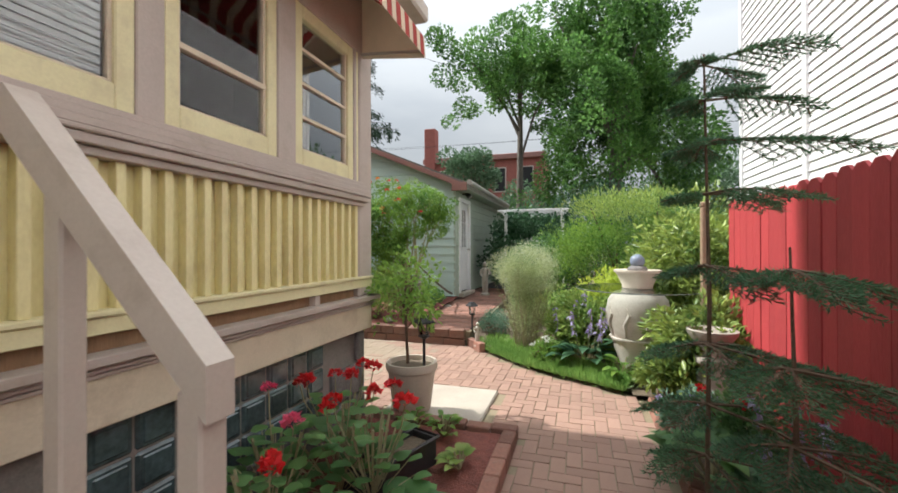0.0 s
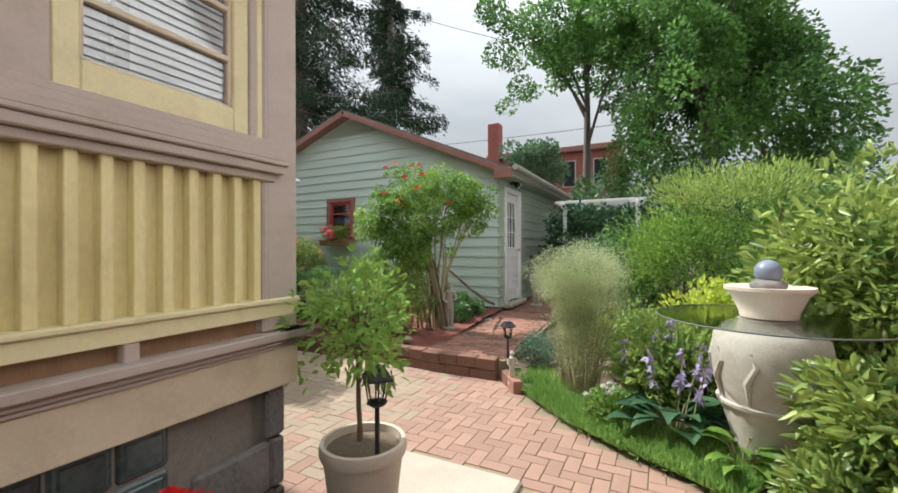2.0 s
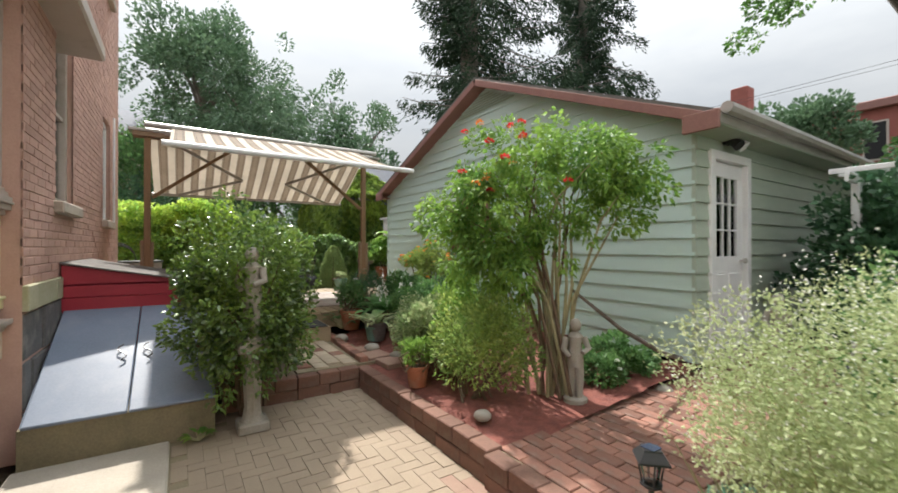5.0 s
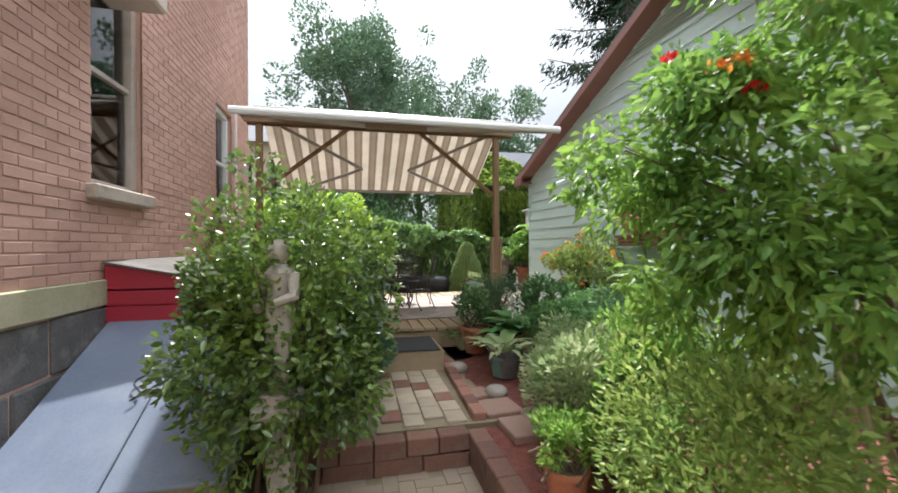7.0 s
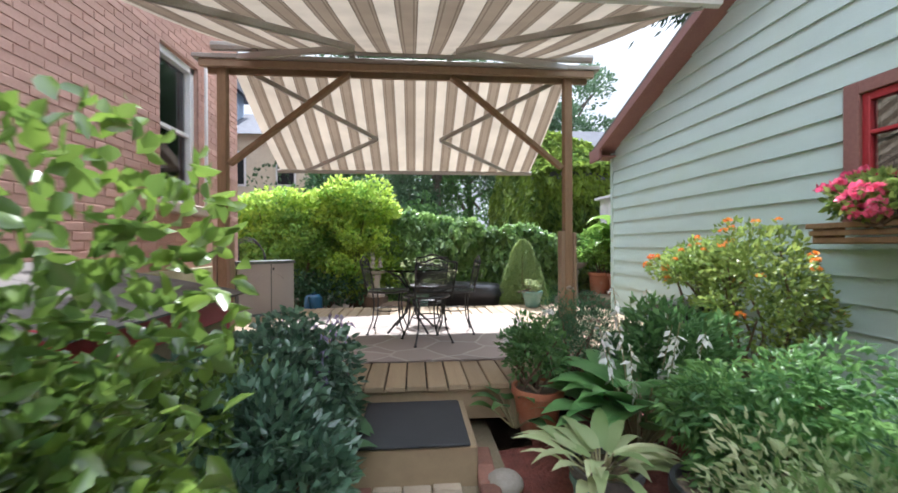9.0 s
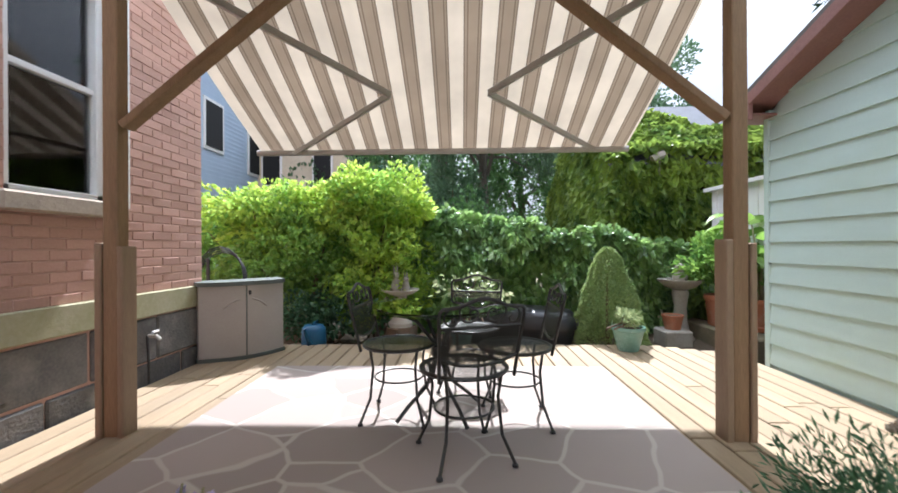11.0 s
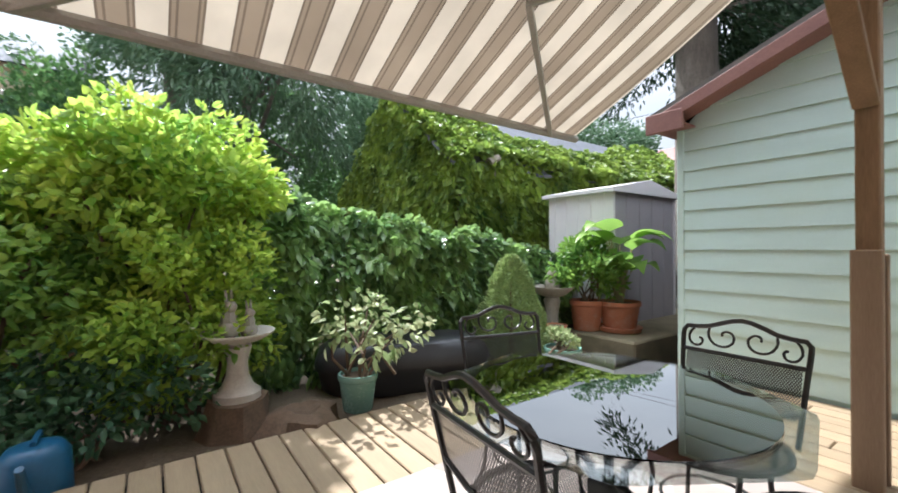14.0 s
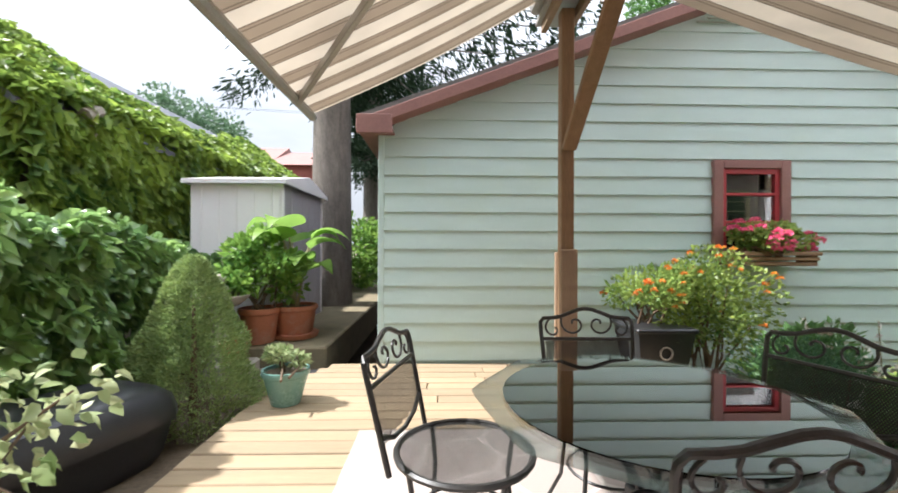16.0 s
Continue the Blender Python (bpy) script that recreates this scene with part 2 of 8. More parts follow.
def glass_mat(name, tint=(1, 1, 1), rough=0.0, weight=0.75):
    """A clear pane: it lets light straight through and mirrors by its angle."""
    m, n, l, p = base_mat(name)
    tb, gl, ms = n.new("ShaderNodeBsdfTransparent"), n.new("ShaderNodeBsdfGlossy"), n.new("ShaderNodeMixShader")
    tb.inputs["Color"].default_value = (*tint, 1)
    gl.inputs["Roughness"].default_value = rough
    fr = n.new("ShaderNodeFresnel")
    fr.inputs["IOR"].default_value = 1.5
    k = n.new("ShaderNodeMath")
    k.operation = "MULTIPLY"
    k.inputs[1].default_value = weight * 2
    k.use_clamp = True
    l.new(fr.outputs[0], k.inputs[0])
    l.new(k.outputs[0], ms.inputs[0])
    l.new(tb.outputs[0], ms.inputs[1])
    l.new(gl.outputs[0], ms.inputs[2])
    l.new(ms.outputs[0], n["Material Output"].inputs["Surface"])
    return m


def plain(name, col, rough=0.5, metal=0.0, spec=0.5):
    m, n, l, p = base_mat(name)
    p.inputs["Base Color"].default_value = (*col, 1)
    p.inputs["Roughness"].default_value, p.inputs["Metallic"].default_value = rough, metal
    p.inputs["Specular IOR Level"].default_value = spec
    return m


def stripe_mat(name, c1, c2, c3, period, axis=1, offset=0.0, trans=0.22):
    """Awning canvas: woven stripes along one direction, with a thin line on both sides of each, lit through."""
    m, n, l, p = base_mat(name)
    tc = n.new("ShaderNodeTexCoord")
    sx = n.new("ShaderNodeSeparateXYZ")
    l.new(tc.outputs["Object"], sx.inputs[0])
    ma = n.new("ShaderNodeMath")
    ma.operation = "MULTIPLY_ADD"
    ma.inputs[1].default_value, ma.inputs[2].default_value = 1 / period, offset + 50
    l.new(sx.outputs[axis], ma.inputs[0])
    fr = n.new("ShaderNodeMath")
    fr.operation = "FRACT"
    l.new(ma.outputs[0], fr.inputs[0])
    rp = n.new("ShaderNodeValToRGB")
    rp.color_ramp.interpolation = "CONSTANT"
    e = rp.color_ramp.elements
    e[0].position, e[0].color = 0.0, (*c1, 1)
    e[1].position, e[1].color = 0.5, (*c2, 1)
    for pos, c in ((0.46, c3), (0.56, c3), (0.60, c2), (0.88, c3), (0.92, c2), (0.96, c3)):
        q = e.new(pos)
        q.color = (*c, 1)
    l.new(fr.outputs[0], rp.inputs[0])
    no = n.new("ShaderNodeTexNoise")
    no.inputs["Scale"].default_value, no.inputs["Detail"].default_value = 3.0, 6
    l.new(tc.outputs["Object"], no.inputs["Vector"])
    mr = n.new("ShaderNodeMapRange")
    mr.inputs["From Min"].default_value, mr.inputs["From Max"].default_value = 0.3, 0.7
    mr.inputs["To Min"].default_value, mr.inputs["To Max"].default_value = 0.82, 1.05
    l.new(no.outputs["Fac"], mr.inputs["Value"])
    hs = n.new("ShaderNodeHueSaturation")
    l.new(mr.outputs[0], hs.inputs["Value"])
    l.new(rp.outputs[0], hs.inputs["Color"])
    l.new(hs.outputs[0], p.inputs["Base Color"])
    p.inputs["Roughness"].default_value = 0.9
    tr = n.new("ShaderNodeBsdfTranslucent")
    l.new(hs.outputs[0], tr.inputs["Color"])
    ms = n.new("ShaderNodeMixShader")
    ms.inputs[0].default_value = trans
    l.new(p.outputs[0], ms.inputs[1])
    l.new(tr.outputs[0], ms.inputs[2])
    l.new(ms.outputs[0], n["Material Output"].inputs["Surface"])
    return m


def flag_mat(name):
    """A rug printed like crazy paving: pale joints between uneven pinkish-grey stones."""
    m, n, l, p = base_mat(name)
    tc = n.new("ShaderNodeTexCoord")
    no = n.new("ShaderNodeTexNoise")
    no.inputs["Scale"].default_value = 2.0
    l.new(tc.outputs["Object"], no.inputs["Vector"])
    mxv = n.new("ShaderNodeMixRGB")
    mxv.inputs[0].default_value = 0.12
    l.new(tc.outputs["Object"], mxv.inputs[1])
    l.new(no.outputs["Color"], mxv.inputs[2])
    vo = n.new("ShaderNodeTexVoronoi")
    vo.feature = "DISTANCE_TO_EDGE"
    vo.inputs["Scale"].default_value = 2.6
    l.new(mxv.outputs[0], vo.inputs["Vector"])
    vc = n.new("ShaderNodeTexVoronoi")
    vc.inputs["Scale"].default_value = 2.6
    l.new(mxv.outputs[0], vc.inputs["Vector"])
    st = n.new("ShaderNodeMapRange")
    st.inputs["From Min"].default_value, st.inputs["From Max"].default_value = 0.015, 0.035
    l.new(vo.outputs["Distance"], st.inputs["Value"])
    hs = n.new("ShaderNodeHueSaturation")
    hs.inputs["Color"].default_value = (0.36, 0.305, 0.275, 1)
    sp = n.new("ShaderNodeSeparateColor")
    l.new(vc.outputs["Color"], sp.inputs[0])
    vr = n.new("ShaderNodeMapRange")
    vr.inputs["To Min"].default_value, vr.inputs["To Max"].default_value = 0.85, 1.12
    l.new(sp.outputs[0], vr.inputs["Value"])
    l.new(vr.outputs[0], hs.inputs["Value"])
    mix = n.new("ShaderNodeMixRGB")
    mix.inputs[1].default_value = (0.50, 0.455, 0.41, 1)
    l.new(st.outputs[0], mix.inputs[0])
    l.new(hs.outputs[0], mix.inputs[2])
    l.new(mix.outputs[0], p.inputs["Base Color"])
    p.inputs["Roughness"].default_value = 0.9
    return m


M = {}
M["ground"] = surf("soil_ground", (0.10, 0.075, 0.05), (0.16, 0.12, 0.08), 0.95, 3, 40, 0.6, dist=0.03)
M["mulch"] = surf("red_mulch", (0.25, 0.08, 0.058), (0.12, 0.04, 0.032), 0.95, 14, 80, 0.8, dist=0.03)
M["paver"] = surf("brick_paver", (0.31, 0.195, 0.145), (0.275, 0.17, 0.13), 0.88, 5, 70, 0.25, rand=0.12, dirt=(0.31, 0.245, 0.175), dirt_scale=0.5)
# greyer paver for the left patio: wear and shade both put into the colour
M["pavershade"] = surf("worn_shaded_paver", (0.30, 0.235, 0.17), (0.265, 0.205, 0.15), 0.9, 3, 70, 0.2, rand=0.05, dirt=(0.30, 0.245, 0.175), dirt_scale=0.6)
M["sand"] = surf("joint_sand", (0.26, 0.205, 0.135), (0.19, 0.165, 0.10), 0.95, 4, 60, 0.3)
M["flag"] = surf("tan_concrete", (0.46, 0.38, 0.28), (0.37, 0.30, 0.22), 0.9, 3, 60, 0.25, rand=0.08, dirt=(0.25, 0.21, 0.15), dirt_scale=1.2)
M["slab"] = surf("concrete_slab", (0.44, 0.39, 0.325), (0.36, 0.32, 0.265), 0.9, 4, 80, 0.25, dirt=(0.33, 0.28, 0.22))
M["oldbrick"] = surf("edging_brick", (0.28, 0.135, 0.095), (0.20, 0.10, 0.075), 0.9, 8, 70, 0.4, rand=0.3, dirt=(0.26, 0.21, 0.17), dirt_scale=5)
M["retain"] = surf("retaining_brick", (0.20, 0.10, 0.07), (0.14, 0.08, 0.06), 0.9, 7, 70, 0.4, rand=0.2, dirt=(0.24, 0.18, 0.14), dirt_scale=3)
M["yellow"] = surf("yellow_paint", (0.82, 0.75, 0.41), (0.72, 0.64, 0.33), 0.5, 5, 90, 0.12, amount=0.5, rand=0.04, stretch=(1, 1, 0.35), dirt=(0.60, 0.52, 0.27), dirt_scale=4)
M["yellow2"] = surf("pale_yellow_paint", (0.76, 0.71, 0.43), (0.67, 0.62, 0.37), 0.5, 5, 90, 0.12, amount=0.5, dirt=(0.56, 0.50, 0.31), dirt_scale=6)
M["taupe"] = surf("taupe_paint", (0.49, 0.42, 0.375), (0.42, 0.36, 0.315), 0.5, 4, 80, 0.12, amount=0.4, dirt=(0.36, 0.30, 0.24), dirt_scale=3.5)
M["cream"] = surf("cream_paint", (0.68, 0.59, 0.45), (0.60, 0.52, 0.39), 0.55, 3, 80, 0.1, amount=0.5, dirt=(0.50, 0.42, 0.31), dirt_scale=5)
M["railpaint"] = surf("chipped_rail_paint", (0.56, 0.49, 0.42), (0.50, 0.43, 0.37), 0.5, 5, 90, 0.1, amount=0.4, dirt=(0.40, 0.33, 0.27), dirt_scale=7)
M["stone"] = surf("dark_foundation_stone", (0.10, 0.10, 0.10), (0.18, 0.17, 0.165), 0.85, 6, 50, 0.7, rand=0.3, dirt=(0.30, 0.28, 0.26), dirt_scale=4, dist=0.02)
M["mortar"] = surf("grey_mortar", (0.26, 0.24, 0.22), (0.18, 0.17, 0.155), 0.95, 8, 80, 0.4)
M["brick"] = surf("house_brick", (0.52, 0.315, 0.26), (0.45, 0.265, 0.215), 0.85, 4, 60, 0.3, rand=0.1, dirt=(0.46, 0.28, 0.22), dirt_scale=1.4)
M["brickmortar"] = surf("pale_mortar", (0.53, 0.34, 0.28), (0.46, 0.29, 0.24), 0.95, 8, 80, 0.3)
M["limestone"] = surf("mossy_limestone", (0.42, 0.39, 0.27), (0.34, 0.33, 0.20), 0.9, 3, 50, 0.3, dirt=(0.25, 0.27, 0.13), dirt_scale=2.5)
M["sill"] = surf("stone_sill", (0.45, 0.38, 0.31), (0.36, 0.30, 0.25), 0.9, 6, 60, 0.5, dirt=(0.22, 0.19, 0.16), dirt_scale=6)
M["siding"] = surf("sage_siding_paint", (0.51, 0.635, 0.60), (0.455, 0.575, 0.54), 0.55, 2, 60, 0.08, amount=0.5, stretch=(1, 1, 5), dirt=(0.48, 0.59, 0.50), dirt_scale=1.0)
# darker and more olive than the front siding
M["sidegreen"] = surf("darker_olive_siding", (0.40, 0.46, 0.38), (0.34, 0.40, 0.33), 0.6, 2, 60, 0.1, stretch=(1, 1, 5))
M["trimred"] = surf("brown_red_trim_paint", (0.28, 0.135, 0.11), (0.22, 0.105, 0.09), 0.6, 4, 60, 0.15)
M["windred"] = surf("red_window_paint", (0.42, 0.03, 0.04), (0.33, 0.025, 0.03), 0.5, 6, 80, 0.1)
M["shingle"] = surf("asphalt_shingle", (0.10, 0.095, 0.09), (0.16, 0.145, 0.13), 0.95, 9, 120, 0.6, rand=0.25)
M["white"] = surf("white_paint", (0.80, 0.80, 0.80), (0.72, 0.72, 0.73), 0.45, 4, 80, 0.05)
M["whitesiding"] = surf("white_vinyl_siding", (0.80, 0.79, 0.80), (0.75, 0.74, 0.75), 0.5, 2, 60, 0.05, amount=0.4)
M["redfence"] = surf("red_fence_stain", (0.42, 0.045, 0.05), (0.33, 0.035, 0.04), 0.65, 3, 50, 0.3, rand=0.15, stretch=(3, 3, 0.5), dirt=(0.26, 0.03, 0.035), dirt_scale=2)
M["redbox"] = surf("red_bulkhead_paint", (0.36, 0.02, 0.04), (0.30, 0.018, 0.035), 0.5, 4, 60, 0.12)
M["steel"] = surf("blue_grey_steel_paint", (0.185, 0.225, 0.30), (0.15, 0.185, 0.25), 0.42, 3, 70, 0.08, dirt=(0.24, 0.27, 0.33), dirt_scale=2)
M["curb"] = surf("mossy_concrete_curb", (0.24, 0.20, 0.12), (0.17, 0.14, 0.09), 0.9, 5, 60, 0.4, dirt=(0.12, 0.11, 0.06), dirt_scale=3)
M["deck"] = surf("weathered_deck_board", (0.36, 0.27, 0.165), (0.29, 0.215, 0.135), 0.75, 4, 60, 0.25, rand=0.14, stretch=(0.25, 4, 4), dirt=(0.28, 0.22, 0.15), dirt_scale=2)
M["post"] = surf("brown_treated_post", (0.31, 0.19, 0.105), (0.21, 0.13, 0.07), 0.7, 4, 50, 0.3, stretch=(4, 4, 0.4))
M["postpale"] = surf("pale_post_board", (0.33, 0.23, 0.15), (0.26, 0.175, 0.115), 0.75, 4, 50, 0.3, stretch=(4, 4, 0.4))
M["metalgrey"] = surf("grey_painted_metal", (0.45, 0.43, 0.40), (0.37, 0.35, 0.32), 0.4, 5, 80, 0.05, metal=0.3)
M["iron"] = surf("black_wrought_iron", (0.018, 0.018, 0.018), (0.035, 0.033, 0.03), 0.4, 20, 120, 0.15, spec=0.6)
M["black"] = surf("black_plastic", (0.02, 0.02, 0.023), (0.03, 0.03, 0.033), 0.35, 5, 90, 0.08)
# near-black that stands in for unlit space behind glass, siding and boards
M["dark"] = plain("unlit_inside", (0.015, 0.015, 0.016), 0.9)
M["curtain"] = surf("grey_curtain", (0.28, 0.28, 0.28), (0.20, 0.20, 0.20), 0.9, 3, 40, 0.1, stretch=(6, 6, 0.4))
M["blind"] = surf("grey_blind_slat", (0.44, 0.43, 0.41), (0.37, 0.36, 0.35), 0.5, 4, 60, 0.02)
M["glass"] = glass_mat("window_glass", (0.95, 0.97, 0.97), 0.0, 0.75)
M["skyglass"] = glass_mat("bright_window_glass", (0.9, 0.94, 0.96), 0.0, 2.2)
M["clearglass"] = glass_mat("clear_table_glass", (0.93, 0.96, 0.95), 0.0, 0.35)
M["tableglass"] = glass_mat("smoked_table_glass", (0.22, 0.23, 0.235), 0.0, 1.5)
M["blockglass"] = surf("glass_block", (0.03, 0.05, 0.055), (0.08, 0.115, 0.125), 0.1, 9, 40, 0.35, spec=0.9, rand=0.25)
M["urn"] = surf("cast_stone_urn", (0.56, 0.52, 0.46), (0.46, 0.42, 0.37), 0.85, 6, 60, 0.35, dirt=(0.33, 0.29, 0.23), dirt_scale=4)
M["concrete"] = surf("weathered_cast_concrete", (0.36, 0.33, 0.285), (0.28, 0.25, 0.21), 0.9, 7, 70, 0.4, dirt=(0.22, 0.19, 0.14), dirt_scale=5)
M["potstone"] = surf("beige_stone_resin_pot", (0.56, 0.50, 0.41), (0.48, 0.42, 0.34), 0.75, 5, 80, 0.2)
M["terra"] = surf("terracotta", (0.45, 0.17, 0.09), (0.37, 0.14, 0.075), 0.8, 5, 70, 0.2, dirt=(0.45, 0.30, 0.22), dirt_scale=5)
M["celadon"] = surf("green_glazed_pot", (0.16, 0.30, 0.26), (0.20, 0.35, 0.30), 0.25, 6, 60, 0.05)
M["bluepot"] = surf("blue_plastic_can", (0.01, 0.08, 0.17), (0.015, 0.10, 0.2), 0.4, 5, 60, 0.05)
M["resin"] = surf("taupe_storage_resin", (0.40, 0.36, 0.33), (0.36, 0.325, 0.30), 0.6, 4, 70, 0.08)
M["resindark"] = surf("grey_green_resin", (0.10, 0.115, 0.105), (0.08, 0.095, 0.09), 0.5, 4, 70, 0.08)
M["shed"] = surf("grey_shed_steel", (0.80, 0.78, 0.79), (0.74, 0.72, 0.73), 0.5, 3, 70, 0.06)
# the shed steel again, with the shade of its +x side put into the colour
M["shedshade"] = surf("shaded_side_shed_steel", (0.40, 0.38, 0.40), (0.35, 0.33, 0.35), 0.5, 3, 70, 0.06)
M["bark"] = surf("grey_bark", (0.20, 0.175, 0.15), (0.11, 0.095, 0.08), 0.95, 7, 40, 0.9, stretch=(2, 2, 0.5), dist=0.03)
M["stem"] = surf("brown_stem", (0.17, 0.11, 0.07), (0.10, 0.07, 0.045), 0.85, 12, 60, 0.4)
M["palestem"] = surf("pale_stem", (0.33, 0.30, 0.17), (0.25, 0.22, 0.12), 0.8, 12, 60, 0.2)
M["roofgrey"] = surf("grey_slate_roof", (0.17, 0.18, 0.21), (0.13, 0.14, 0.165), 0.85, 5, 60, 0.3)
M["bluesiding"] = surf("blue_grey_siding", (0.42, 0.52, 0.66), (0.37, 0.46, 0.60), 0.6, 2, 40, 0.1)
M["redbrickfar"] = surf("far_red_brick", (0.30, 0.10, 0.08), (0.24, 0.08, 0.065), 0.9, 3, 50, 0.3)
M["canvas"] = stripe_mat("striped_awning_canvas", (0.66, 0.58, 0.47), (0.30, 0.235, 0.17), (0.17, 0.13, 0.095), 0.235, 1, 0.1)
M["redcanvas"] = stripe_mat("red_striped_canvas", (0.72, 0.60, 0.45), (0.42, 0.06, 0.05), (0.30, 0.05, 0.04), 0.22, 0)
M["rug"] = flag_mat("flagstone_print_rug")
M["rugblack"] = surf("black_rubber_mat", (0.03, 0.032, 0.036), (0.045, 0.047, 0.05), 0.8, 8, 120, 0.4)
M["solar"] = plain("solar_cell", (0.03, 0.04, 0.07), 0.2)
# foliage
L = {}
L["magnolia"] = leaf_mat("glossy_dark_leaf", (0.028, 0.07, 0.026), (0.19, 0.30, 0.04), 0.34, 0.3, 1.0)
L["lime"] = leaf_mat("lime_leaf", (0.125, 0.235, 0.055), (0.40, 0.49, 0.125), 0.42)
L["fresh"] = leaf_mat("fresh_green_leaf", (0.065, 0.175, 0.035), (0.27, 0.42, 0.07), 0.45)
L["sapling"] = leaf_mat("light_sapling_leaf", (0.13, 0.27, 0.05), (0.32, 0.50, 0.09), 0.5)
L["euon"] = leaf_mat("yellow_edged_leaf", (0.13, 0.31, 0.055), (0.54, 0.66, 0.10), 0.55, scale=2.4)
L["mid"] = leaf_mat("mid_green_leaf", (0.0581, 0.149, 0.0527), (0.151, 0.284, 0.0878), 0.35)
L["leafmid"] = leaf_mat("feathery_green_leaf", (0.065, 0.17, 0.055), (0.20, 0.36, 0.10), 0.4)
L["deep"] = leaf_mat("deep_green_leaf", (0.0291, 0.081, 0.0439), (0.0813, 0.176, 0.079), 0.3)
L["vine"] = leaf_mat("vine_leaf", (0.075, 0.165, 0.06), (0.32, 0.48, 0.14), 0.45, 0.3, 0.8)
L["ivy"] = leaf_mat("ivy_leaf", (0.05, 0.115, 0.025), (0.30, 0.41, 0.06), 0.45, scale=1.6)
L["hosta"] = leaf_mat("light_hosta_leaf", (0.09, 0.24, 0.075), (0.21, 0.40, 0.14), 0.35, 0.4, 0.5, scale=4)
L["bluedark"] = leaf_mat("dark_blue_green_leaf", (0.04, 0.095, 0.06), (0.15, 0.26, 0.16), 0.3, 0.3, 0.9)
L["silver"] = leaf_mat("silvery_green_leaf", (0.24, 0.31, 0.12), (0.52, 0.57, 0.33), 0.4)
L["spruce"] = leaf_mat("dark_needles", (0.016, 0.034, 0.02), (0.042, 0.075, 0.038), 0.08, 0.75, 0.15)
L["pine"] = leaf_mat("soft_needles", (0.045, 0.12, 0.06), (0.11, 0.235, 0.11), 0.35, 0.5)
L["dwarf"] = leaf_mat("dwarf_conifer_needles", (0.16, 0.245, 0.085), (0.37, 0.47, 0.17), 0.25, 0.6)
L["blue"] = leaf_mat("blue_green_leaf", (0.0813, 0.176, 0.123), (0.198, 0.338, 0.228), 0.3)
L["rhodo"] = leaf_mat("rhododendron_leaf", (0.06, 0.135, 0.04), (0.36, 0.45, 0.10), 0.35, 0.35)
L["gold"] = leaf_mat("golden_leaf", (0.255, 0.378, 0.0351), (0.581, 0.648, 0.0878), 0.4)
L["grass"] = leaf_mat("grass_blade", (0.116, 0.257, 0.0527), (0.314, 0.473, 0.123), 0.35)
L["far"] = leaf_mat("far_tree_leaf", (0.0581, 0.122, 0.0614), (0.139, 0.23, 0.123), 0.3, scale=0.6)
L["farvine"] = leaf_mat("vine_tree_leaf", (0.032, 0.10, 0.032), (0.18, 0.36, 0.075), 0.42, scale=0.9)
L["varieg"] = leaf_mat("variegated_leaf", (0.16, 0.27, 0.08), (0.55, 0.58, 0.34), 0.35)
L["redf"] = leaf_mat("red_petal", (0.55, 0.01, 0.02), (0.75, 0.03, 0.03), 0.3)
L["pinkf"] = leaf_mat("pink_petal", (0.70, 0.04, 0.16), (0.85, 0.22, 0.35), 0.3)
L["orangef"] = leaf_mat("orange_petal", (0.70, 0.14, 0.03), (0.85, 0.40, 0.05), 0.3)
L["purplef"] = leaf_mat("lavender_petal", (0.26, 0.20, 0.42), (0.50, 0.44, 0.66), 0.3)
L["whitef"] = leaf_mat("white_petal", (0.70, 0.70, 0.66), (0.82, 0.82, 0.80), 0.3)
L["dry"] = leaf_mat("dry_flower_head", (0.291, 0.23, 0.176), (0.488, 0.432, 0.351), 0.2)


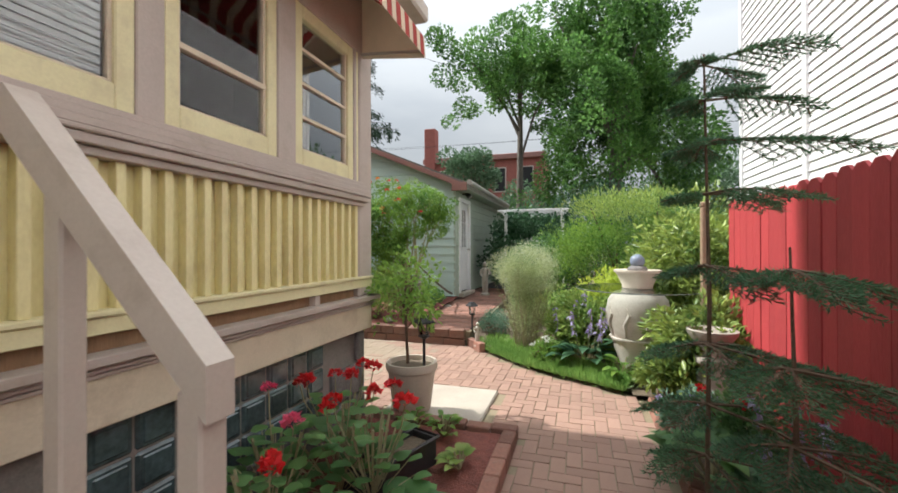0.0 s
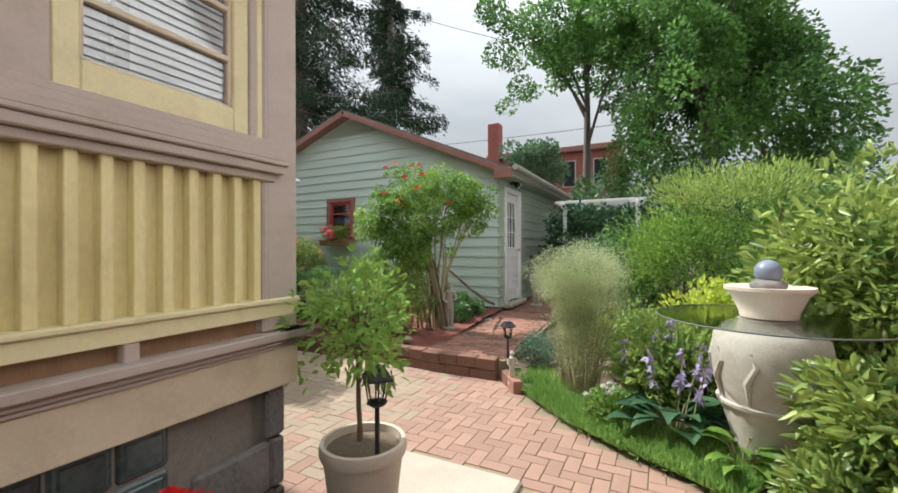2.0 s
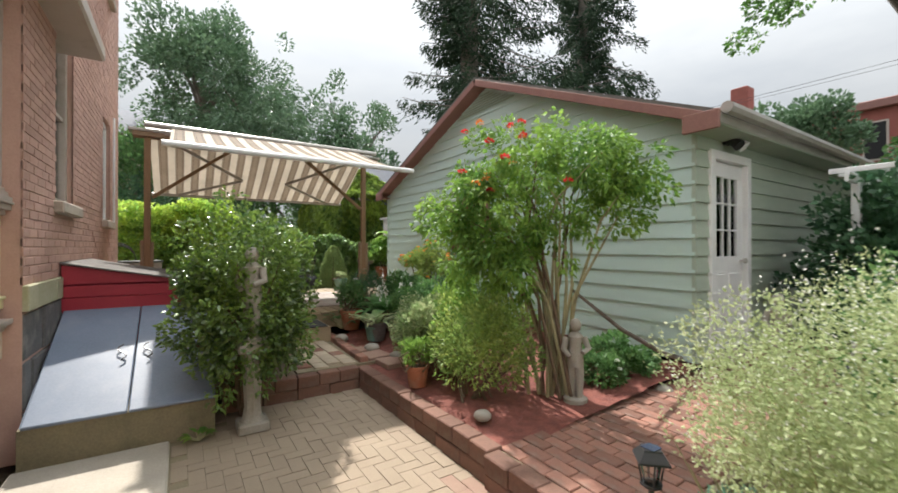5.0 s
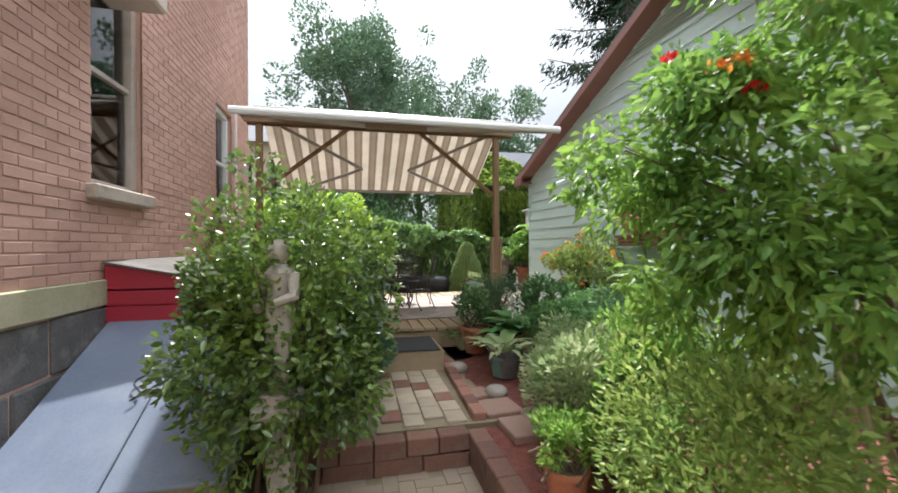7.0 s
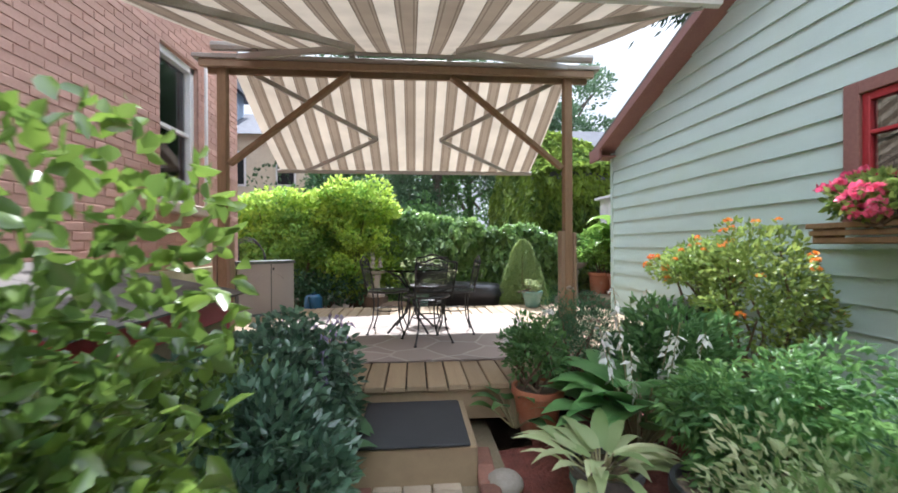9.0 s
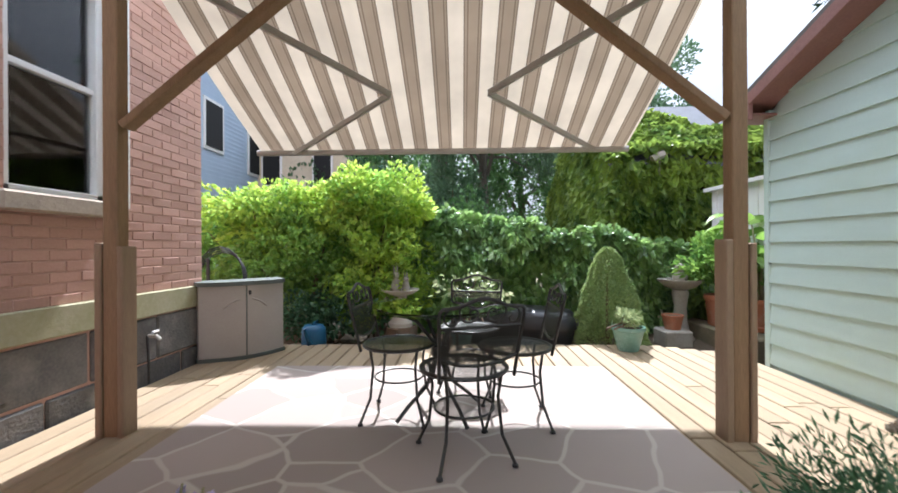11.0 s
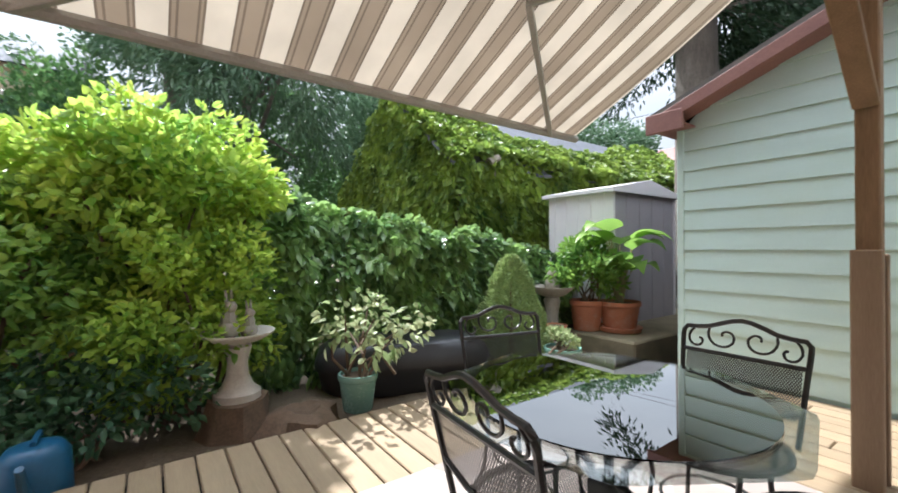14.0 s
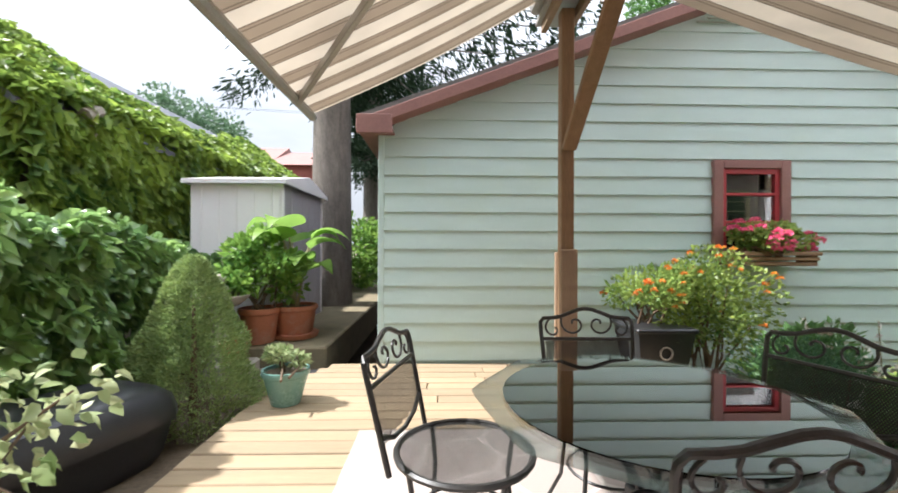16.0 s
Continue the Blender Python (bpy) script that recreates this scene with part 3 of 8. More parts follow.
# ---------------------------------------------------------------- foliage helpers
def leaf_tris(P, N, ln, wd, rng, jit=0.55, fold=0.25, up=0.25, droop=0.0, fine=False):
    """Small folded leaves: at points P, growing along N with a scatter. Gives vertices and triangles."""
    n = len(P)
    d = N + rng.normal(0, jit, (n, 3)) + np.array([0, 0, up - droop])
    d /= np.linalg.norm(d, axis=1, keepdims=True) + 1e-9
    r = rng.normal(0, 1, (n, 3)) + np.array([0, 0, 0.001])
    s = np.cross(d, r)
    s /= np.linalg.norm(s, axis=1, keepdims=True) + 1e-9
    u = np.cross(s, d)
    L_ = (ln * rng.uniform(0.65, 1.25, n))[:, None]
    W_ = (wd * rng.uniform(0.7, 1.2, n))[:, None]
    if fine:
        z = np.array([0, 0, 1.0])
        at = lambda q: P + d * L_ * q - z * L_ * (0.16 + droop * 0.5) * q * q
        rows = [at(0), at(0.33), at(0.68), at(1)]
        sides = []
        for q, w in ((1, 0.5), (2, 0.42)):
            sides += [rows[q] + s * W_ * w + u * W_ * fold, rows[q] - s * W_ * w + u * W_ * fold]
        V = np.stack(rows + sides, 1).reshape(-1, 3)
        o = np.arange(n)[:, None] * 8
        F = [(0, 5, 1), (1, 5, 7), (1, 7, 2), (2, 7, 3), (0, 1, 4), (1, 6, 4), (1, 2, 6), (2, 3, 6)]
        return V, np.concatenate([o + np.array(f) for f in F], 1).reshape(-1, 3)
    b, t = P, P + d * L_ - np.array([0, 0, 1]) * L_ * droop * 0.4
    mid = P + d * L_ * 0.45
    l_ = mid + s * W_ * 0.5 + u * W_ * fold
    r_ = mid - s * W_ * 0.5 + u * W_ * fold
    V = np.stack([b, r_, t, l_], 1).reshape(-1, 3)
    o = np.arange(n)[:, None] * 4
    T = np.concatenate([o + np.array([0, 1, 2]), o + np.array([0, 2, 3])], 1).reshape(-1, 3)
    return V, T


def clump_points(rng, c, rad, n, nclump, spread=0.34, flat=0.0, fill=0.25, low=-1.0, rough=0.45):
    """Points and outward ways on many small clumps that make up an uneven crown."""
    k = rng.normal(0, 1, (nclump, 3))
    k /= np.linalg.norm(k, axis=1, keepdims=True)
    k = k[k[:, 2] > low] if low > -1 else k
    k *= rng.uniform(0.45, 1.0, (len(k), 1)) ** 0.5
    off = rng.uniform(0, 50)
    k *= np.array([[1 + rough * (noise.noise((q[0] * 1.9 + off, q[1] * 1.9, q[2] * 1.9)) + 0.5 * noise.noise((q[0] * 4, q[1] * 4 + off, q[2] * 4)))] for q in k])
    rad = np.array(rad, float)
    cr = spread * rng.uniform(0.55, 1.25, len(k))
    w = cr ** 2
    pick = rng.choice(len(k), n, p=w / w.sum())
    q = rng.normal(0, 1, (n, 3))
    q /= np.linalg.norm(q, axis=1, keepdims=True)
    q[:, 2] *= 1 - flat
    rr = np.where(rng.uniform(0, 1, n) < fill, rng.uniform(0.2, 1, n), rng.uniform(0.8, 1.08, n))
    loc = k[pick] * (1 - spread * 0.6) + q * (cr[pick] * rr)[:, None]
    P = np.array(c) + loc * rad
    N = q * 0.8 + k[pick] * 0.6
    N /= np.linalg.norm(N, axis=1, keepdims=True) + 1e-9
    return P, N, np.array(c) + k * rad * 0.8


def foliage(parent, name, mat, P, N, ln, wd, rng, label="", kind="", **kw):
    V, T = leaf_tris(P, N, ln, wd, rng, **kw)
    ob = part(name, tri_mesh(name, V, T, mat), None, parent, label)
    if kind:
        ob["kind"] = kind
    return ob


def stems(parent, tips, base, rng, r=0.012, mat=None, name="stems", spread=0.08):
    for t in tips:
        b = Vector(base) + Vector((rng.normal(0, spread), rng.normal(0, spread), 0))
        t = Vector(t)
        m = b.lerp(t, 0.5) + Vector((rng.normal(0, 0.05), rng.normal(0, 0.05), 0.08 * (t - b).length))
        part("stem", MB().tube([b, m, t], [r, r * 0.75, r * 0.35], 5), mat or M["stem"], parent)


def shrub(name, loc, rad, n, ln, wd, mat, label, category="shrub", seed=1, nclump=40, spread=0.34, lift=None, group="", low=-0.7, nstem=9, up=0.25, jit=0.55, droop=0.0, flowers=None, stemmat=None, parent=None, fine=False, **kw):
    """A bush: stems and a crown of leaf clumps, and perhaps some flowers."""
    rng = np.random.default_rng(seed)
    th = thing(name, loc, label, category, group)
    lift = rad[2] * 0.95 if lift is None else lift
    P, N, K = clump_points(rng, (0, 0, lift), rad, n, nclump, spread, low=low, **kw)
    P[:, 2] = np.abs(P[:, 2]) + 0.01
    stems(th, [K[i] for i in rng.choice(len(K), min(nstem, len(K)), replace=False)], (0, 0, 0), rng, 0.008 + 0.012 * max(rad), stemmat)
    foliage(th, "foliage", mat, P, N, ln, wd, rng, jit=jit, up=up, droop=droop, fine=fine)
    if flowers:
        fm, cnt, size, fname = flowers
        out = np.argsort(-(np.linalg.norm((P - np.array([0, 0, lift])) / np.array(rad), axis=1) + 0.2 * rng.uniform(0, 1, n)))[: n // 6]
        for i in rng.choice(out, cnt, replace=False):
            blossom(th, fname, P[i] + N[i] * ln * 0.5, size * rng.uniform(0.8, 1.2), fm, rng)
    return th


def blossom(parent, name, c, size, mat, rng, k=26):
    """A flower head: many small petals round a middle."""
    q = rng.normal(0, 1, (k, 3))
    q /= np.linalg.norm(q, axis=1, keepdims=True)
    q[:, 2] = np.abs(q[:, 2]) * 0.8
    V, T = leaf_tris(np.array(c) + q * size * 0.3, q, size * 0.35, size * 0.38, rng, jit=0.35)
    return part(name, tri_mesh(name, V, T, mat), None, parent)


def broadleaf(mb_v, mb_t, base, way, ln, wd, rng, arch=0.5, seg=5, cup=0.18, heart=0.0):
    """One large leaf with a midrib: it rises along way and arches over."""
    way = np.array(way, float)
    way /= np.linalg.norm(way)
    hor = np.array([way[0], way[1], 0.0])
    hor /= np.linalg.norm(hor) + 1e-9
    side = np.array([-hor[1], hor[0], 0.0])
    p, d = np.array(base, float), way.copy()
    o = sum(len(v) for v in mb_v)
    V = []
    for i in range(seg + 1):
        s = i / seg
        w = wd * 0.5 * (math.sin(math.pi * (0.12 + 0.88 * s) ** (0.75 - 0.25 * heart)) if s < 1 else 0.02)
        nrm = np.cross(side, d)
        V += [p + side * w - nrm * 0 + np.array([0, 0, cup * w]), p, p - side * w + np.array([0, 0, cup * w])]
        p = p + d * ln / seg
        d = d - np.array([0, 0, arch / seg * (0.6 + s)])
        d /= np.linalg.norm(d)
    T = []
    for i in range(seg):
        a = o + i * 3
        for k in (0, 1):
            T += [(a + k, a + k + 1, a + k + 4), (a + k, a + k + 4, a + k + 3)]
    mb_v.append(np.array(V))
    mb_t.append(np.array(T))


def hosta(name, loc, r, n, ln, wd, mat, label, seed=1, category="hosta", flowers=None, fcount=0, height=0.25, group=""):
    rng = np.random.default_rng(seed)
    th = thing(name, loc, label, category, group)
    vs, ts = [], []
    st = MB()
    for i in range(n):
        a, q = rng.uniform(0, 2 * math.pi), rng.uniform(0.15, 1) ** 0.7
        w = (math.cos(a), math.sin(a), rng.uniform(0.35, 0.9))
        b = np.array([math.cos(a) * r * q * 0.55, math.sin(a) * r * q * 0.55, height * (1.15 - 0.65 * q) * rng.uniform(0.7, 1.2)])
        broadleaf(vs, ts, b, w, ln * rng.uniform(0.7, 1.15), wd * rng.uniform(0.75, 1.15), rng, arch=rng.uniform(0.9, 1.7))
        st.tube([(b[0] * 0.1, b[1] * 0.1, 0), b], 0.006, 4)
    part("leaf_stalk", st, M["palestem"], th)
    part("foliage", tri_mesh("foliage", np.concatenate(vs), np.concatenate(ts), mat), None, th)
    for i in range(fcount):
        a, q = rng.uniform(0, 2 * math.pi), rng.uniform(0, 0.5)
        b = Vector((math.cos(a) * r * q, math.sin(a) * r * q, 0))
        h = rng.uniform(0.75, 1.1) * (height + 0.45)
        tip = b + Vector((math.cos(a) * 0.15, math.sin(a) * 0.15, h))
        part("flower_stalk", MB().tube([b, b.lerp(tip, 0.5) + Vector((0, 0, 0.03)), tip], [0.005, 0.004, 0.003], 4), M["palestem"], th)
        m = 22
        sgm = rng.uniform(0.55, 1.0, m)
        P = np.array([list(b.lerp(tip, s)) for s in sgm])
        N = rng.normal(0, 1, (m, 3)) * np.array([1, 1, 0.2])
        N /= np.linalg.norm(N, axis=1, keepdims=True)
        foliage(th, "flower_spike", flowers, P, N, 0.05, 0.028, rng, kind="stuff", droop=0.7, up=0.0, jit=0.3)
    return th


def tree(name, loc, trunk_h, trunk_r, crown_c, rad, n, ln, wd, mat, label, seed=1, nclump=60, spread=0.3, category="tree", limbs=10, low=-0.8, bark="bark", droop=0.0, lean=(0, 0), fine=False, **kw):
    """A tapered trunk with limbs that reach into a crown of leaf clumps."""
    rng = np.random.default_rng(seed)
    th = thing(name, loc, label, category)
    P, N, K = clump_points(rng, crown_c, rad, n, nclump, spread, low=low, **kw)
    tb = MB()
    top = Vector((lean[0], lean[1], trunk_h))
    pts = [top * s + Vector((rng.normal(0, trunk_r * 0.25), rng.normal(0, trunk_r * 0.25), 0)) * (s > 0) for s in (0, 0.15, 0.35, 0.6, 0.8, 1.0)]
    tb.tube(pts, [trunk_r * 1.35, trunk_r * 1.05, trunk_r, trunk_r * 0.85, trunk_r * 0.65, trunk_r * 0.4], 10)
    part("trunk", tb, M[bark], th, smooth=True)
    for i in rng.choice(len(K), min(limbs, len(K)), replace=False):
        s = rng.uniform(0.5, 1.0)
        b = top * s
        e = Vector(K[i])
        m = b.lerp(e, 0.5) + Vector((0, 0, 0.12 * (e - b).length))
        part("limb", MB().tube([b, m, e], [trunk_r * 0.42, trunk_r * 0.3, trunk_r * 0.1], 6), M[bark], th, smooth=True)
    foliage(th, "crown", mat, P, N, ln, wd, rng, droop=droop, fine=fine)
    return th


def conifer(name, loc, h, r, mat, label, seed=1, nb=150, trunk_r=0.16, droop=0.35, ln=0.22, first=0.12, per=70, slim=0.2, bias=(0.0, 0.0), category="conifer tree"):
    """A spruce: a straight trunk, drooping boughs and needle sprays along them; bias: the side to which it grows fuller."""
    rng = np.random.default_rng(seed)
    th = thing(name, loc, label, category)
    part("trunk", MB().tube([(0, 0, 0), (0, 0, h * 0.5), (0, 0, h)], [trunk_r, trunk_r * 0.7, 0.02], 10), M["bark"], th, smooth=True)
    bm, Ps, Ns = MB(), [], []
    for i in range(nb):
        s = first + (1 - first) * (i + rng.uniform(0, 1)) / nb
        z = h * s
        bl = r * (1 - s) ** 0.8 * rng.uniform(0.6, 1.12) + 0.15
        a = rng.uniform(0, 2 * math.pi)
        d = np.array([math.cos(a), math.sin(a), 0])
        bl *= max(0.3, 1 + bias[0] * d[0] + bias[1] * d[1])
        pts = [np.array([0, 0, z]) + d * bl * q + np.array([0, 0, -droop * bl * q * (1.4 - 0.7 * q)]) for q in (0, 0.35, 0.7, 1.0)]
        bm.tube([Vector(p) for p in pts], [0.035, 0.025, 0.015, 0.006], 4)
        k = int(per * (0.35 + bl / r))
        q = rng.uniform(0.12, 1.0, k)
        base = np.array([0, 0, z]) + d * (bl * q)[:, None] + np.array([0, 0, 1]) * (-droop * bl * q * (1.4 - 0.7 * q))[:, None]
        sd = np.array([-d[1], d[0], 0])
        lobe = np.round(q * 14) / 14
        base = base + d * ((lobe - q) * bl * 0.5)[:, None]
        off = rng.normal(0, 1, k) * 0.13 * bl * (1.05 - q) ** 0.5
        hang = np.abs(rng.normal(0, 0.27, k)) * (0.5 + 0.5 * np.sin(lobe * 40 + i) ** 2)
        base = base + sd * (off * np.exp(-hang))[:, None] + np.array([0, 0, -1]) * hang[:, None]
        nn = d * 0.6 + sd * np.sign(off)[:, None] * 0.5 + np.array([0, 0, -0.75])
        Ps.append(base)
        Ns.append(nn)
    part("bough", bm, M["bark"], th)
    foliage(th, "needles", mat, np.concatenate(Ps), np.concatenate(Ns), ln, ln * slim, rng, jit=0.35, up=0, fold=0.1)
    return th


# ---------------------------------------------------------------- ground
g = MB()
for i in range(40):
    for j in range(40):
        x0, y0 = -100 + i * 5, -80 + j * 5
        g.add([(x0, y0, -0.06), (x0 + 5, y0, -0.06), (x0 + 5, y0 + 5, -0.06), (x0, y0 + 5, -0.06)], [(0, 1, 2, 3)])
g.add([(-900, -900, -0.12), (900, -900, -0.12), (900, 900, -0.12), (-900, 900, -0.12)], [(0, 1, 2, 3)])
structure("ground", g, M["ground"], "bare brown garden soil around the beds", "ground")
structure("ground_joint_bed", MB().poly([(-4.9, 3.2), (-1.7, 3.2), (-1.7, -2.5), (0.62, -2.5), (0.62, 4.2), (-1.3, 5.9), (-4.9, 5.9)], -0.06, -0.008), M["sand"], "sandy bed with moss between the pavers", "ground")


def soil(name, outline, z, mat, label, bumpy=0.05, step=0.12, seed=0):
    """A bed of soil with an uneven top."""
    xs, ys = [p[0] for p in outline], [p[1] for p in outline]
    inside = lambda x, y: sum(((outline[i][1] > y) != (outline[i - 1][1] > y)) and (x < (outline[i - 1][0] - outline[i][0]) * (y - outline[i][1]) / (outline[i - 1][1] - outline[i][1]) + outline[i][0]) for i in range(len(outline))) % 2
    mb = MB()
    nx, ny = int((max(xs) - min(xs)) / step) + 1, int((max(ys) - min(ys)) / step) + 1
    idx = {}
    vs, fs = [], []
    hz = lambda x, y: (z(x, y) if callable(z) else z) + bumpy * (noise.noise((x * 1.7 + seed, y * 1.7, 3.1)) + 0.5 * noise.noise((x * 6, y * 6, seed)))
    for i in range(nx + 1):
        for j in range(ny + 1):
            idx[(i, j)] = len(vs)
            x, y = min(xs) + i * step, min(ys) + j * step
            vs.append((x, y, hz(x, y)))
    for i in range(nx):
        for j in range(ny):
            if inside(min(xs) + (i + 0.5) * step, min(ys) + (j + 0.5) * step):
                fs.append((idx[(i, j)], idx[(i + 1, j)], idx[(i + 1, j + 1)], idx[(i, j + 1)]))
    used = sorted({k for f in fs for k in f})
    ren = {k: n for n, k in enumerate(used)}
    mb.add([vs[k] for k in used], [tuple(ren[k] for k in f) for f in fs])
    return structure(name, mb, mat, label, "garden bed", smooth=True)


soil("ground_mulch_bed", [(-4.75, 5.93), (-2.5, 5.93), (-2.5, 8.4), (-9.6, 8.4), (-9.6, 8.36), (-6.7, 6.6), (-6.6, 6.0)], lambda x, y: 0.195 + 0.075 * (y - 5.9), M["mulch"], "raised bed covered with red-brown bark mulch", 0.04, 0.1, 1)
soil("ground_right_bed", [(0.6, -2.5), (3.2, -2.5), (3.2, 9), (-1.5, 13), (-1.5, 5.95), (-1.1, 5.35), (-0.4, 4.85), (0.4, 4.4), (0.62, 4.1)], lambda x, y: 0.05 + 0.05 * max(0, y - 4.5), M["ground"], "dark planted garden bed with loose soil", 0.06, 0.14, 2)
soil("ground_geranium_bed", [(-1.75, 0.85), (-0.55, 0.85), (-0.55, 3.02), (-1.75, 3.02)], 0.05, M["mulch"], "small bed with red mulch beside the porch", 0.03, 0.08, 3)
soil("ground_deck_bed", [(-13.0, 3.0), (-10.3, 3.0), (-10.3, 7.7), (-10.6, 9.3), (-13.0, 9.3)], 0.42, M["ground"], "strip of bare soil between deck and hedge", 0.05, 0.12, 4)
soil("ground_holly_bed", [(-7.1, 4.3), (-4.95, 4.3), (-4.95, 5.2), (-6.9, 5.2)], 0.2, M["ground"], "planted soil beside the raised path", 0.04, 0.12, 5)
structure("ground_terrace", MB().box((-13, 2.6, -0.2), (-10.45, 9.3, 0.33)).box((-10.45, 8.35, -0.2), (-6.7, 8.4, 0.3)), M["ground"], "earth bank behind the deck", "ground")
structure("pavement_walkway", MB().box((-13, 8.6, 0.2), (-10.25, 16, 0.65), 0.02), M["curb"], "dark weathered concrete ledge beside the garage", "walkway")

# ---------------------------------------------------------------- house: porch
XP, YP = -1.68, 3.12


def wall_run(origin, along, out, length, name, windows, label, ribs_from=0.0):
    """One side of the enclosed porch, from its corner: rails, ribbed panel, sill, windows with blinds, fascia."""
    A, O = Vector(along), Vector(out)
    r = Matrix((A, O, Vector((0, 0, 1)))).transposed()
    base = Vector(origin)
    th = new(name)
    tagged(th, label=label, category="porch wall", kind="structure")

    def bx(mb, u0, u1, o0, o1, z0, z1, b=0.004):
        c = base + A * ((u0 + u1) / 2) + O * ((o0 + o1) / 2) + Vector((0, 0, (z0 + z1) / 2))
        h = Vector((abs(u1 - u0), abs(o1 - o0), z1 - z0)) / 2
        return mb.box(c - h, c + h, b, 0, r)

    part("fascia_board", bx(MB(), 0.0, length, -0.12, 0.0, 0.76, 0.95), M["cream"], th)
    mb = MB()
    for z0, z1, o in ((0.95, 0.965, 0.012), (0.97, 0.985, 0.022), (0.988, 1.0, 0.03), (1.0, 1.035, 0.055)):
        bx(mb, -o, length, -0.12, o, z0, z1, 0.003)
    part("water_table_moulding", mb, M["taupe"], th)
    part("ledge_gap", bx(MB(), 0.05, length, -0.14, -0.05, 1.03, 1.11), M["post"], th)
    for k in range(int(length / 0.95) + 1):
        u = 0.72 + k * 0.95
        if u < length:
            part("ledge_block", bx(MB(), u, u + 0.05, -0.1, 0.0, 1.032, 1.105), M["taupe"], th)
    mb = MB()
    bx(mb, 0.0, length, -0.10, 0.005, 1.105, 1.17)
    bx(mb, 0.0, length, -0.10, 0.02, 1.17, 1.195, 0.006)
    part("bottom_rail", mb, M["yellow2"], th)
    part("panel_back", bx(MB(), 0.18, length, -0.1, -0.055, 1.19, 1.78), M["yellow"], th)
    k = 0
    u = 0.21
    while u < length:
        part("rib", bx(MB(), u, u + 0.038, -0.056, -0.008, 1.194, 1.775, 0.003), M["yellow"], th)
        u += 0.0975
    mb = MB()
    for z0, z1, o in ((1.755, 1.79, 0.015), (1.79, 1.83, 0.045), (1.83, 1.85, 0.06), (1.85, 1.885, 0.05), (1.885, 1.92, 0.03), (1.92, 1.95, 0.012)):
        bx(mb, 0.16 - o, length, -0.12, o, z0, z1, 0.005)
    part("window_sill", mb, M["taupe"], th)
    part("corner_post", bx(MB(), 0.0, 0.19, -0.2, 0.002, 1.035, 3.45, 0.012), M["taupe"], th)
    part("post_trim", bx(MB(), 0.19, 0.23, -0.12, -0.01, 1.95, 3.0, 0.004), M["yellow2"], th)
    part("header", bx(MB(), 0.0, length, -0.15, 0.0, 2.98, 3.45), M["taupe"], th)
    # added black sheet in place of the unlit porch room
    part("unlit_room_sheet", bx(MB(), 0.1, length, -0.75, -0.7, 1.0, 3.4, 0), M["dark"], th)
    edge = 0.23
    for u0, u1, kind in windows:
        w = part("window", bx(MB(), u0, u0 + 0.075, -0.07, -0.012, 1.95, 3.0, 0.006), M["yellow2"], th)
        for q in ((u1 - 0.075, u1, 1.95, 3.0), (u0 + 0.074, u1 - 0.074, 1.95, 2.055), (u0 + 0.074, u1 - 0.074, 2.9, 3.0)):
            part("sash_bar", bx(MB(), q[0], q[1], -0.07, -0.012, q[2], q[3], 0.006), M["yellow2"], w)
        mb = MB()
        for q in ((u0 + 0.07, u0 + 0.09, 2.05, 2.9), (u1 - 0.09, u1 - 0.07, 2.05, 2.9), (u0 + 0.07, u1 - 0.07, 2.05, 2.068)):
            bx(mb, q[0], q[1], -0.062, -0.03, q[2], q[3], 0.002)
        if kind == "panes":
            for z in (2.27, 2.49, 2.71):
                bx(mb, u0 + 0.07, u1 - 0.07, -0.062, -0.028, z - 0.011, z + 0.011, 0.002)
        if kind == "meeting":
            bx(mb, u0 + 0.07, u1 - 0.07, -0.062, -0.024, 2.32, 2.35, 0.003)
        part("muntin", mb, M["cream"], w)
        pane = part("pane", bx(MB(), u0 + 0.07, u1 - 0.07, -0.052, -0.047, 2.05, 2.92, 0), M["skyglass"] if kind == "panes" else M["glass"], w)
        pane.visible_shadow = False
        if kind != "panes":
            z = 2.07
            while z < 2.95:
                part("blind_slat", bx(MB(), u0 + 0.06, u1 - 0.06, -0.135, -0.118, z, z + 0.026, 0.001), M["blind"], w)
                z += 0.029
        else:
            part("curtain", bx(MB(), u0 + 0.05, u1 - 0.05, -0.16, -0.15, 2.0, 2.98, 0), M["curtain"], w)
        if edge < u0 - 0.02:
            part("mullion", bx(MB(), edge, u0, -0.12, -0.004, 1.945, 3.0, 0.006), M["taupe"], th)
        edge = u1
    if edge < length - 0.05:
        part("wall_panel", bx(MB(), edge, length, -0.12, -0.004, 1.945, 3.0, 0.004), M["taupe"], th)
    return th


